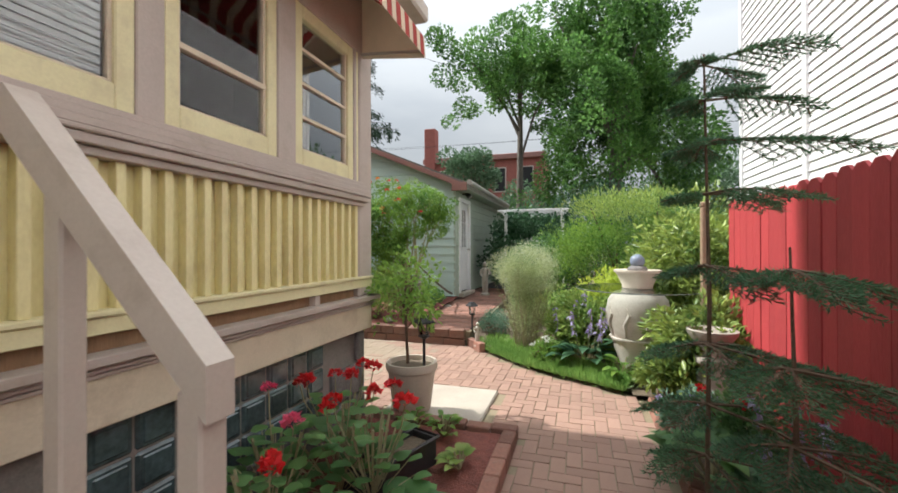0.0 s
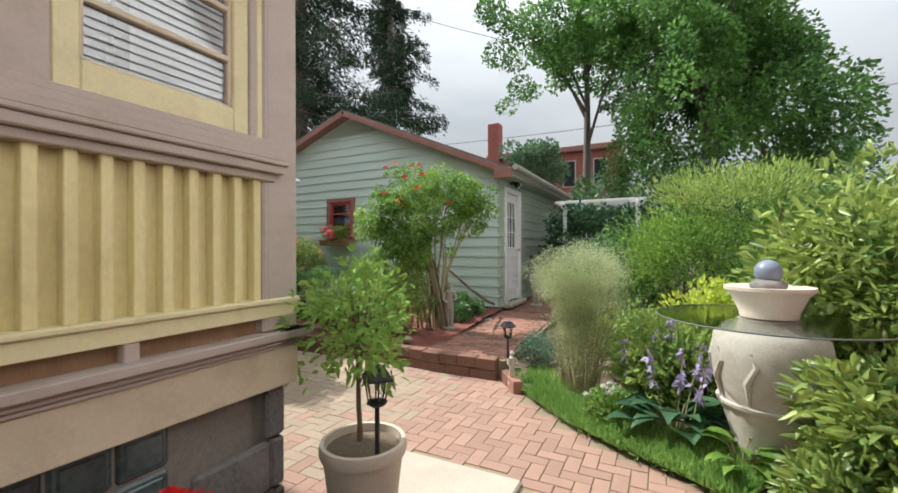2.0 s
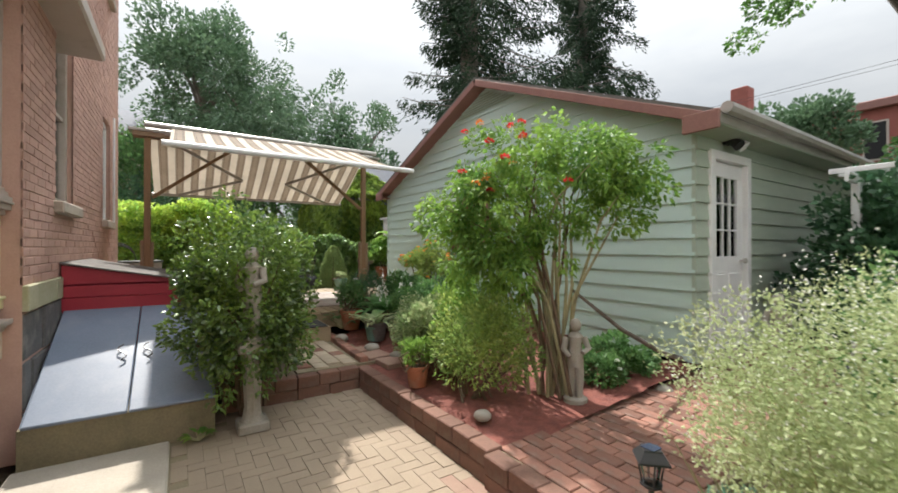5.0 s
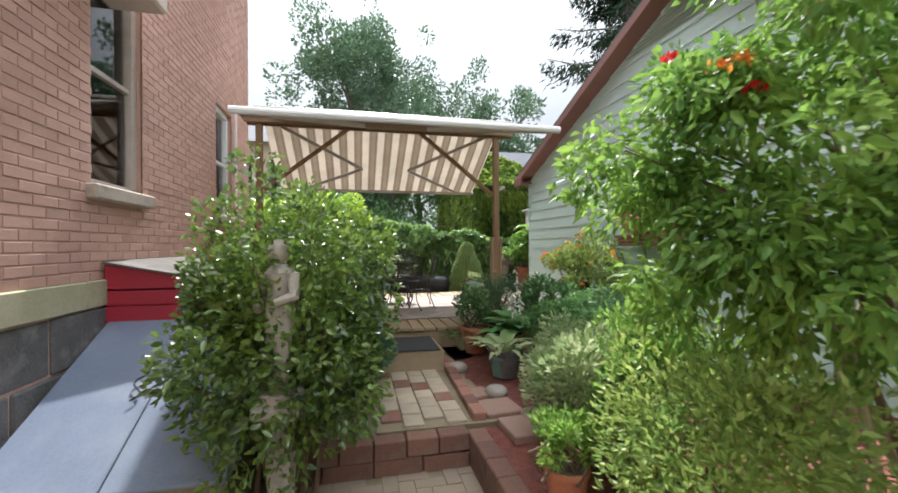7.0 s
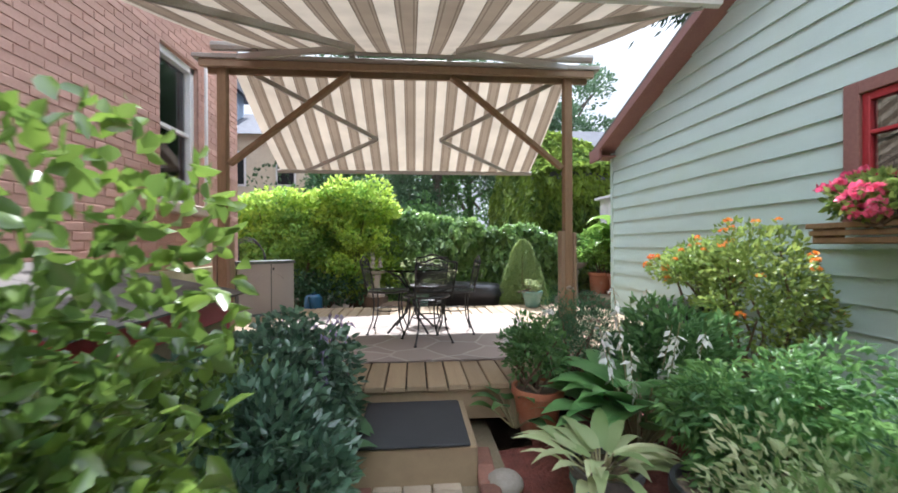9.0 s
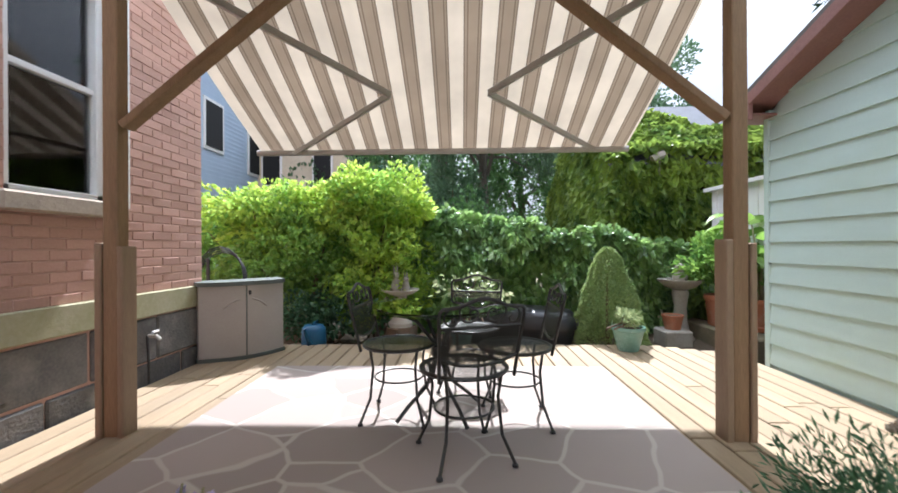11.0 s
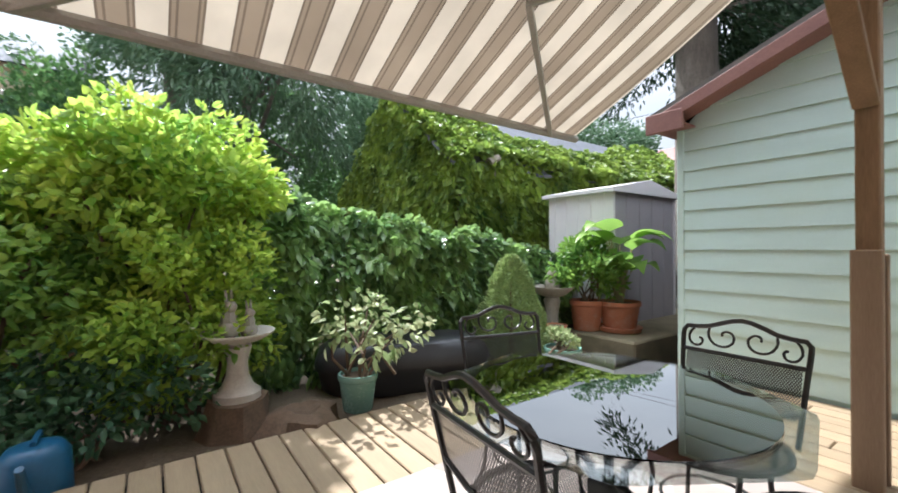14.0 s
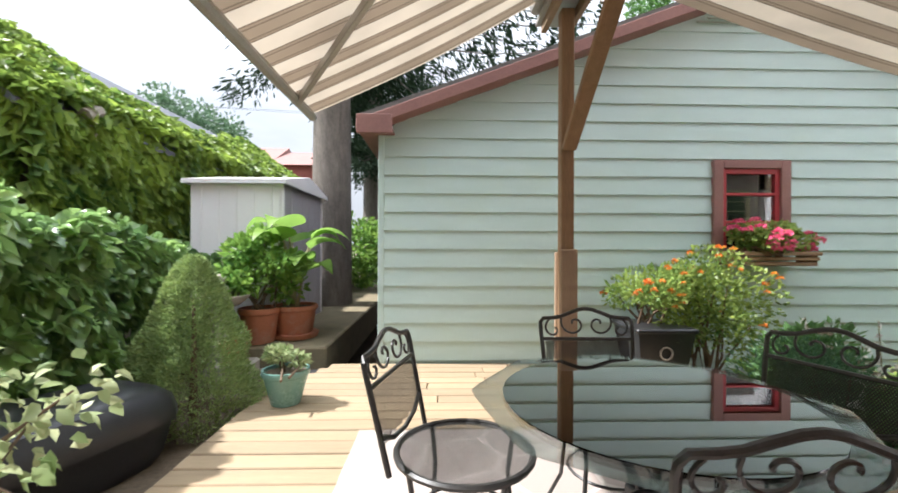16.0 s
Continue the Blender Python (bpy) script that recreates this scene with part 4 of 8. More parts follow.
wall_run((XP, YP, 0), (0, -1, 0), (1, 0, 0), 5.6, "wall_porch_front", [(0.27, 0.96, "panes"), (1.12, 1.81, "meeting"), (1.93, 2.9, "blind"), (3.02, 3.9, "blind"), (4.05, 5.4, "blind")],
         "yellow ribbed porch wall with taupe trim and sash windows")
wall_run((XP, YP - 0.004, 0), (-1, 0, 0), (0, 1, 0), 2.89, "wall_porch_side", [(0.35, 1.0, "panes"), (1.2, 1.85, "meeting"), (2.05, 2.72, "blind")],
         "yellow ribbed porch side wall with windows")
structure("roof_porch", MB().box((-6.0, -2.6, 3.45), (-1.3, 3.5, 3.6), 0.02).box((-4.6, -2.6, 3.6), (-1.9, 3.1, 4.2), 0.02), M["taupe"], "flat taupe porch roof with overhanging eave", "roof")

# foundation: dark stone blocks and a band of glass blocks
fnd = new("wall_foundation")
tagged(fnd, label="dark rough-cut stone porch foundation with glass-block window", category="foundation", kind="structure")
part("mortar_core", MB().box((-1.9, -2.5, -0.05), (-1.755, 3.06, 0.77)).box((-4.6, 2.9, -0.05), (-1.755, 3.05, 0.77)), M["mortar"], fnd)
rb = random.Random(4)
for run, (u0, u1) in enumerate(((-2.4, 3.08), (1.72, 4.55))):
    z = 0.0
    while z < 0.74:
        hgt = 0.25
        u = u0 - rb.uniform(0, 0.2)
        while u < u1:
            w = rb.uniform(0.3, 0.5)
            a, b = max(u, u0), min(u + w, u1)
            o = rb.uniform(0.0, 0.02)
            if b - a > 0.05 and not (run == 0 and z > 0.2 and b > 1.05 and a < 2.55):
                if run == 0:
                    part("stone", MB().box((-1.8, a + 0.006, z + 0.006), (-1.725 + o, b - 0.006, z + hgt - 0.008), 0.014), M["stone"], fnd)
                else:
                    part("stone", MB().box((-b + 0.006, 2.98, z + 0.006), (-a - 0.006, 3.065 + o, z + hgt - 0.008), 0.014), M["stone"], fnd)
            u += w
        z += hgt
for i in range(8):
    for j in range(3):
        y0, z0 = 1.04 + i * 0.187, 0.235 + j * 0.173
        gb = part("glass_block", MB().box((-1.8, y0 + 0.005, z0 + 0.005), (-1.742, y0 + 0.182, z0 + 0.168), 0.012).box((-1.75, y0 + 0.028, z0 + 0.026), (-1.735, y0 + 0.159, z0 + 0.147), 0.012), M["blockglass"], fnd)

# porch awning over the front windows
aw = thing("window_awning", (0, 0, 0), "red and cream striped canvas awning above the porch windows", "awning")
mb = MB()
for i in range(12):
    y0, y1 = -2.4 + i * 0.447, -2.4 + (i + 1) * 0.447
    mb.add([(-1.69, y0, 3.5), (-1.69, y1, 3.5), (-1.14, y1, 3.04), (-1.14, y0, 3.04)], [(0, 1, 2, 3)])
    mb.add([(-1.14, y0, 3.04), (-1.14, y1, 3.04), (-1.13, y1, 2.88), (-1.13, y0, 2.88)], [(0, 1, 2, 3)])
mb.add([(-1.69, 2.965, 3.5), (-1.14, 2.965, 3.04), (-1.14, 2.965, 2.88), (-1.69, 2.965, 2.95)], [(0, 1, 2, 3)])
M["redcanvas2"] = stripe_mat("red_striped_canvas_front", (0.72, 0.60, 0.45), (0.42, 0.06, 0.05), (0.30, 0.05, 0.04), 0.14, 1)
part("canopy", mb, M["redcanvas2"], aw)
part("awning_frame", MB().tube([(-1.69, 2.95, 2.98), (-1.15, 2.95, 2.93), (-1.15, -2.4, 2.93)], 0.012, 6), M["metalgrey"], aw)

# stairs to the porch with a painted handrail
st = thing("porch_stairs", (0, 0, 0), "brown painted wooden stairs rising to the porch", "stairs")
for k in range(5):
    xa = -0.52 - k * 0.225
    part("tread", MB().box((xa - 0.27, -0.75, 0.19 * (k + 1) - 0.035), (xa, 0.56, 0.19 * (k + 1)), 0.008), M["post"], st)
    part("riser", MB().box((xa - 0.26, -0.73, 0.19 * k), (xa - 0.24, 0.54, 0.19 * (k + 1) - 0.03), 0.002), M["taupe"], st)
hr = thing("handrail", (0, 0, 0), "thick taupe painted wooden stair handrail with square posts", "handrail")
part("newel_post", MB().box((-0.735, 0.59, -0.03), (-0.672, 0.655, 1.15), 0.006), M["railpaint"], hr)
part("rail_post", MB().box((-1.15, 0.605, 0.3), (-1.088, 0.66, 1.62), 0.006), M["railpaint"], hr)
rl = MB()
side = [(-0.655, 1.095), (-0.655, 1.205), (-1.255, 1.802), (-1.72, 1.802), (-1.72, 1.70), (-1.275, 1.70)]
rl.add([(x, 0.587, z) for x, z in side] + [(x, 0.653, z) for x, z in side], [(5, 4, 3, 2, 1, 0), (6, 7, 8, 9, 10, 11)] + [(i, (i + 1) % 6, 6 + (i + 1) % 6, 6 + i) for i in range(6)])
part("sloping_rail", rl, M["railpaint"], hr)

# ---------------------------------------------------------------- house: brick part
YB = 3.22
XB0, XB1 = -9.86, -4.57
wins = [(-6.2, -5.48, 1.95, 3.7), (-8.85, -8.15, 1.93, 3.45), (-6.2, -5.48, 5.4, 7.0), (-8.85, -8.15, 5.4, 7.0)]
wb = MB()
xs = sorted({XB0, XB1, *[w[0] for w in wins], *[w[1] for w in wins]})
zs = sorted({0.0, 9.0, *[w[2] for w in wins], *[w[3] for w in wins]})
for i in range(len(xs) - 1):
    for j in range(len(zs) - 1):
        cx, cz = (xs[i] + xs[i + 1]) / 2, (zs[j] + zs[j + 1]) / 2
        if not any(w[0] < cx < w[1] and w[2] < cz < w[3] for w in wins):
            wb.box((xs[i], YB - 0.35, zs[j]), (xs[i + 1], YB - 0.006, zs[j + 1]))
wb.box((XB0, -6, 0), (XB0 + 0.3, YB - 0.3, 9))
hw = structure("wall_brick_house", wb, M["brickmortar"], "tall red brick house wall with pale mortar joints", "brick wall")
part("upper_cornice", MB().box((XB0 - 0.2, -6, 9.0), (XB1 + 0.2, YB + 0.25, 9.25), 0.02), M["taupe"], hw)
part("house_upper_side", MB().box((XB1 - 0.02, -6, 3.6), (XB1 + 0.01, YB - 0.02, 9.0)), M["brick"], hw)
for w in wins:
    win = new("window_1" if w is wins[0] else "window_2" if w is wins[1] else "window_3")
    tagged(win, label="tall sash window with stone sill in the brick wall", category="window", kind="structure")
    x0, x1, z0, z1 = w
    fm = MB()
    for q in ((x0, x0 + 0.07, z0, z1), (x1 - 0.07, x1, z0, z1), (x0, x1, z1 - 0.08, z1), (x0, x1, z0, z0 + 0.05)):
        fm.box((q[0], YB - 0.12, q[2]), (q[1], YB - 0.05, q[3]), 0.006)
    zm = (z0 + z1) / 2
    fm.box((x0 + 0.07, YB - 0.13, zm - 0.02), (x1 - 0.07, YB - 0.07, zm + 0.02), 0.004)
    part("window_frame", fm, M["taupe"] if w is wins[0] else M["white"], win)
    p_ = part("pane", MB().box((x0 + 0.06, YB - 0.105, z0 + 0.04), (x1 - 0.06, YB - 0.1, zm)), M["glass"], win)
    p_.visible_shadow = False
    p_ = part("pane", MB().box((x0 + 0.06, YB - 0.115, zm), (x1 - 0.06, YB - 0.11, z1 - 0.05)), M["glass"], win)
    p_.visible_shadow = False
    cm = MB()
    for k in range(24):
        u = x0 + 0.05 + k * (x1 - x0 - 0.1) / 24
        cm.box((u, YB - 0.26 - 0.02 * (k % 2), z0), (u + (x1 - x0) / 23, YB - 0.25 - 0.02 * (k % 2), z1))
    part("curtain", cm, M["curtain"], win)
    part("window_sill", MB().box((x0 - 0.07, YB - 0.1, z0 - 0.11), (x1 + 0.07, YB + 0.07, z0), 0.012), M["sill"], win)
part("downpipe", MB().tube([(-8.93, YB + 0.04, 1.9), (-8.93, YB + 0.04, 3.6)], 0.018, 8), M["white"], hw)
wt = new("wall_water_table")
tagged(wt, label="mossy pale stone band over a dark stone foundation", category="foundation", kind="structure")
x = XB0 - 0.01
while x < XB1 - 0.1:
    part("stone", MB().box((x + 0.003, YB - 0.2, 1.07), (min(x + 0.9, XB1) - 0.003, YB + 0.03, 1.26), 0.008), M["limestone"], wt)
    x += 0.9
z = 0.0
row = 0
while z < 1.05:
    x = XB0 - 0.3 * (row % 2)
    while x < XB1:
        a, b = max(x, XB0), min(x + 0.6, XB1)
        if b - a > 0.05:
            part("stone", MB().box((a + 0.006, YB - 0.2, z + 0.005), (b - 0.006, YB + rb.uniform(0.0, 0.018), z + 0.345), 0.012), M["stone"], wt)
        x += 0.6
    z += 0.355
    row += 1
sp = thing("garden_tap", (-9.15, YB + 0.02, 0.92), "small brass garden tap with a white handle on the foundation", "tap")
part("tap_body", MB().tube([(0, 0, 0), (0, 0.07, 0.0), (0, 0.1, -0.03)], 0.014, 8), M["metalgrey"], sp)
part("tap_handle", MB().tube([(-0.03, 0.06, 0.035), (0.03, 0.06, 0.035)], 0.01, 6), M["white"], sp)
part("tap_pipe", MB().tube([(0.01, 0.0, 0.0), (0.02, 0.02, -0.2), (0.02, 0.02, -0.37)], 0.01, 6), M["black"], sp)

# cellar bulkhead
bk = thing("bulkhead", (0, 0, 0), "cellar bulkhead with sloping blue-grey steel doors and red hood", "bulkhead")
part("curb", MB().poly([(-5.9, 3.23), (-4.38, 3.23), (-4.38, 4.4), (-5.9, 4.4)], -0.05, 0.29), M["curb"], bk)
for y in (3.23, 4.30):
    cm = MB()
    cm.add([(-5.62, y, 0.285), (-4.42, y, 0.285), (-5.62, y, 0.9), (-5.62, y + 0.1, 0.285), (-4.42, y + 0.1, 0.285), (-5.62, y + 0.1, 0.9)], [(0, 1, 2), (3, 5, 4), (0, 3, 4, 1), (1, 4, 5, 2), (0, 2, 5, 3)])
    part("cheek_wall", cm, M["steel"], bk)
for y0, y1 in ((3.25, 3.825), (3.832, 4.4)):
    d = part("steel_door", MB().beam((-4.36, (y0 + y1) / 2, 0.30), (-5.63, (y0 + y1) / 2, 0.945), y1 - y0, 0.03, bev=0.008), M["steel"], bk)
    yy = 3.74 if y0 < 3.5 else 3.92
    part("door_pull", MB().tube([(-4.85 - 0.03 * k, yy + 0.035 * math.sin(k * 1.05), 0.575 + 0.0155 * k + 0.018) for k in range(7)], 0.006, 5), M["black"], d)
hd = MB()
ends = []
for x in (-5.62, -7.05):
    ends += [(x, 3.24, 0.5), (x, 4.30, 0.5), (x, 4.30, 1.16), (x, 3.24, 1.36)]
hd.add(ends, [(0, 1, 2, 3), (7, 6, 5, 4), (1, 5, 6, 2), (3, 2, 6, 7)])
part("hood", hd, M["redbox"], bk)
for k in range(3):
    part("hood_board", MB().box((-5.62, 3.235, 0.93 + k * 0.135), (-5.60, 4.31, 1.06 + k * 0.135 - 0.004 if k < 2 else 1.17), 0.004), M["redbox"], bk)
part("hood_board", MB().add([(-5.60, 3.235, 1.17), (-5.60, 4.3, 1.17), (-5.60, 4.3, 1.175), (-5.60, 3.235, 1.37)], [(0, 1, 2, 3)]), M["redbox"], bk)
part("side_board", MB().box((-7.06, 4.30, 1.0), (-5.6, 4.325, 1.16), 0.004), M["redbox"], bk)
part("side_wall", MB().box((-7.0, 4.25, 0.0), (-5.7, 4.31, 1.0), 0.004), M["curb"], bk)
for r_ in range(5):
    y0 = 4.40 - r_ * 0.235
    s0 = 1.16 + (4.30 - y0) * 0.19
    x = -7.12 - 0.1 * (r_ % 2)
    while x < -5.58:
        a, b = max(x, -7.12), min(x + 0.3, -5.56)
        if b - a > 0.03:
            part("shingle", MB().beam(((a + b) / 2, y0, s0 + 0.022), ((a + b) / 2, max(y0 - 0.26, 3.23), s0 + 0.05 + 0.022), b - a - 0.008, 0.012), M["shingle"], bk)
        x += 0.3

# ---------------------------------------------------------------- garage
GX0, GX1, GY, GZ0, GZE, GZR = -9.68, -2.54, 8.4, 0.42, 2.8, 4.20
GXC = -5.86
SL = {-1: (GZR - GZE) / (GXC - GX0), 1: (GZR - GZE) / (GX1 - GXC)}
OVER = {-1: 0.15, 1: 0.28}
GYB = 15.0
core = MB()
w0, w1, wz0, wz1 = -6.44, -5.78, 1.70, 2.42
for q in ((GX0 + 0.02, w0, 0.0, GZE), (w1, GX1 - 0.02, 0.0, GZE), (w0, w1, 0.0, wz0), (w0, w1, wz1, GZE)):
    core.box((q[0], GY + 0.03, q[2]), (q[1], GY + 0.15, q[3]))
core.add([(GX0 + 0.02, GY + 0.03, GZE), (GX1 - 0.02, GY + 0.03, GZE), (GXC, GY + 0.03, GZR), (GX0 + 0.02, GY + 0.15, GZE), (GX1 - 0.02, GY + 0.15, GZE), (GXC, GY + 0.15, GZR)], [(0, 1, 2), (3, 5, 4), (0, 2, 5, 3), (1, 4, 5, 2)])
core.box((GX0 + 0.02, GY + 0.15, 0), (GX0 + 0.15, GYB, GZE)).box((GX0, GYB, 0), (GX1, GYB + 0.1, GZE))
dy0, dy1, dz0, dz1 = 8.68, 9.46, 0.44, 2.44
for q in ((GY + 0.15, dy0, 0, GZE), (dy1, GYB, 0, GZE), (dy0, dy1, dz1, GZE)):
    core.box((GX1 - 0.15, q[0], q[2]), (GX1 - 0.03, q[1], q[3]))
gw = structure("wall_garage", core, M["dark"], "garage walls clad in sage-green lapped boards", "garage wall")
EXPO = 0.176


def lap(u0, u1, z0, z1, cut0=0.0, cut1=0.0, flip=None):
    """One lapped board from u0 to u1 in its own plane; the upper edge may be cut in at both ends."""
    o0, o1 = 0.024, 0.004
    vs = [(u0, -o0, z0), (u1, -o0, z0), (u1 - cut1, -o1, z1), (u0 + cut0, -o1, z1), (u0, 0.03, z0), (u1, 0.03, z0), (u1 - cut1, 0.03, z1), (u0 + cut0, 0.03, z1)]
    fs = [(0, 1, 2, 3), (0, 4, 5, 1), (1, 5, 6, 2), (0, 3, 7, 4), (3, 2, 6, 7)]
    return vs, fs


z = GZ0 - 0.02
while z < GZR - 0.05:
    z1 = z + EXPO
    if z1 < GZE:
        spans = [(GX0, GX1, 0, 0)]
    elif z < GZE:
        spans = [(GX0, GX1, (z1 - GZE) / SL[-1], (z1 - GZE) / SL[1])]
    else:
        spans = [(GX0 + (z - GZE) / SL[-1], GX1 - (z - GZE) / SL[1], EXPO / SL[-1], EXPO / SL[1])]
    if z1 > wz0 and z < wz1:
        spans = [(GX0, w0 - 0.0, 0, 0), (w1 + 0.0, GX1, 0, 0)]
    for a, b, c0, c1 in spans:
        if b - a < 0.3:
            continue
        k = min(1.0, (b - a) / max(c0 + c1, 1e-6))
        vs, fs = lap(a, b, z, z + EXPO * k if z >= GZE else z1, c0 * k, c1 * k)
        part("clapboard", MB().add([(v[0], GY + v[1], v[2]) for v in vs], fs), M["siding"], gw)
    z = z1
z = GZ0 - 0.02
while z < GZE - 0.02:
    z1 = min(z + EXPO, GZE)
    spans = [(GY - 0.02, GYB)]
    if z1 > dz0 and z < dz1 + 0.05:
        spans = [(GY - 0.02, dy0 - 0.05), (dy1 + 0.05, GYB)]
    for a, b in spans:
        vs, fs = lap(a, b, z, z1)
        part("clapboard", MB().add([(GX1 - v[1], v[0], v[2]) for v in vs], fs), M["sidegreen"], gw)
    z = z1
part("corner_board", MB().box((GX0 - 0.025, GY - 0.028, GZ0), (GX0 + 0.03, GY + 0.05, GZE - 0.02), 0.004), M["siding"], gw)
# roof
rf = MB()
for s in (-1, 1):
    xe = (GX0 if s < 0 else GX1) + s * OVER[s]
    ze = GZR + 0.06 - SL[s] * (abs(xe - GXC))
    a, b = Vector((GXC, 0, GZR + 0.06)), Vector((xe, 0, ze))
    rf.add([(GXC, GY - 0.25, GZR + 0.06), (xe, GY - 0.25, ze), (xe, GYB + 0.2, ze), (GXC, GYB + 0.2, GZR + 0.06), (GXC, GY - 0.25, GZR + 0.1), (xe, GY - 0.25, ze + 0.04), (xe, GYB + 0.2, ze + 0.04), (GXC, GYB + 0.2, GZR + 0.1)],
           [(0, 3, 2, 1), (4, 5, 6, 7), (0, 1, 5, 4), (1, 2, 6, 5), (3, 7, 6, 2)])
gr = structure("roof_garage", rf, M["shingle"], "low gabled garage roof with brown-red edge boards", "roof")
for s in (-1, 1):
    xe = (GX0 if s < 0 else GX1) + s * (OVER[s] + 0.02)
    ze = GZR - SL[s] * (abs(xe - GXC))
    part("rake_board", MB().beam((GXC + s * 0.02, GY - 0.24, GZR + 0.005), (xe, GY - 0.24, ze + 0.005), 0.035, 0.1, up=(0, 0, 1), bev=0.004), M["trimred"], gr)
    part("soffit", MB().beam((GXC, GY - 0.11, GZR - 0.015), (xe, GY - 0.11, ze - 0.015), 0.22, 0.02), M["trimred"], gr)
    part("eave_return", MB().box((xe - 0.02 if s < 0 else xe - 0.3, GY - 0.262, ze - 0.07), (xe + 0.3 if s < 0 else xe + 0.02, GY - 0.222, ze + 0.1), 0.004), M["trimred"], gr)
    part("eave_board", MB().box((xe - 0.03, GY - 0.22, ze - 0.02), (xe + 0.01, GYB + 0.2, ze + 0.07), 0.004), M["metalgrey"] if s > 0 else M["trimred"], gr)
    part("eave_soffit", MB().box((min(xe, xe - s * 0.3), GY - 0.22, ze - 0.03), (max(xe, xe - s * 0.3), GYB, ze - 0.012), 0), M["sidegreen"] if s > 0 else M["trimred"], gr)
part("gutter", MB().tube([(GX1 + 0.36, GY - 0.2, GZE - 0.02), (GX1 + 0.36, GYB, GZE - 0.06)], 0.055, 8), M["metalgrey"], gr)
vt = new("vent_gable")
tagged(vt, label="triangular louvred gable vent painted pale green", category="vent", kind="structure")
for k in range(9):
    z0 = GZR - 0.37 + k * 0.04
    hw_ = GZR - 0.08 - z0
    if hw_ > 0.02:
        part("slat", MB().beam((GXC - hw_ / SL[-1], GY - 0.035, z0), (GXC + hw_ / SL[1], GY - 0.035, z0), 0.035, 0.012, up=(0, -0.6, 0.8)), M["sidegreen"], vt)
# garage window
gwin = new("window_4")
tagged(gwin, label="small red-framed three-pane garage window", category="window", kind="structure")
for q in ((w0 - 0.05, w0 + 0.045, wz0 - 0.04, wz1 + 0.08), (w1 - 0.045, w1 + 0.05, wz0 - 0.04, wz1 + 0.08), (w0 + 0.045, w1 - 0.045, wz1 + 0.0, wz1 + 0.08), (w0 - 0.06, w1 + 0.06, wz0 - 0.09, wz0 - 0.04)):
    part("window_frame", MB().box((q[0], GY - 0.055, q[2]), (q[1], GY + 0.06, q[3]), 0.005), M["trimred"], gwin)
for q in ((w0 + 0.045, w0 + 0.09, wz0 - 0.04, wz1), (w1 - 0.09, w1 - 0.045, wz0 - 0.04, wz1), (w0 + 0.09, w1 - 0.09, wz1 - 0.05, wz1), (w0 + 0.09, w1 - 0.09, wz0 + 0.19, wz0 + 0.215), (w0 + 0.09, w1 - 0.09, wz0 + 0.46, wz0 + 0.485)):
    part("sash_bar", MB().box((q[0], GY - 0.03, q[2]), (q[1], GY + 0.03, q[3]), 0.004), M["windred"], gwin)
pg = part("pane", MB().box((w0 + 0.08, GY - 0.006, wz0 - 0.04), (w1 - 0.08, GY - 0.001, wz1)), M["glass"], gwin)
pg.visible_shadow = False
# added black sheet in place of the unlit garage behind the pane
part("unlit_room_sheet", MB().box((w0, GY + 0.3, wz0 - 0.1), (w1, GY + 0.32, wz1 + 0.1)), M["dark"], gwin)
# garage door
gd = new("door_1")
tagged(gd, label="white door with nine small panes and white trim", category="door", kind="structure")
X = GX1
for q in ((dy0 - 0.06, dy0 + 0.03, dz0, dz1 + 0.09), (dy1 - 0.03, dy1 + 0.06, dz0, dz1 + 0.09), (dy0 + 0.03, dy1 - 0.03, dz1, dz1 + 0.09)):
    part("door_frame", MB().box((X - 0.06, q[0], q[2]), (X + 0.045, q[1], q[3]), 0.005), M["white"], gd)
lf = MB()
ya, yb = dy0 + 0.035, dy1 - 0.035
for q in ((ya, yb, dz0 + 0.02, dz0 + 1.0), (ya, yb, dz1 - 0.16, dz1 - 0.005), (ya, ya + 0.12, dz0 + 1.0, dz1 - 0.16), (yb - 0.12, yb, dz0 + 1.0, dz1 - 0.16)):
    lf.box((X - 0.05, q[0], q[2]), (X - 0.01, q[1], q[3]), 0.003)
leaf = part("door_leaf", lf, M["white"], gd)
for k in range(1, 3):
    yk = ya + 0.12 + (yb - ya - 0.24) * k / 3
    part("muntin", MB().box((X - 0.042, yk - 0.008, dz0 + 1.0), (X - 0.012, yk + 0.008, dz1 - 0.16), 0.002), M["white"], leaf)
    zk = dz0 + 1.0 + (dz1 - 0.16 - dz0 - 1.0) * k / 3
    part("muntin", MB().box((X - 0.042, ya + 0.12, zk - 0.008), (X - 0.012, yb - 0.12, zk + 0.008), 0.002), M["white"], leaf)
pg = part("pane", MB().box((X - 0.032, ya + 0.1, dz0 + 0.98), (X - 0.027, yb - 0.1, dz1 - 0.14)), M["glass"], leaf)
pg.visible_shadow = False
for y0, y1 in ((ya + 0.1, (ya + yb) / 2 - 0.03), ((ya + yb) / 2 + 0.03, yb - 0.1)):
    part("door_panel", MB().box((X - 0.02, y0, dz0 + 0.2), (X - 0.004, y1, dz0 + 0.82), 0.008), M["white"], leaf)
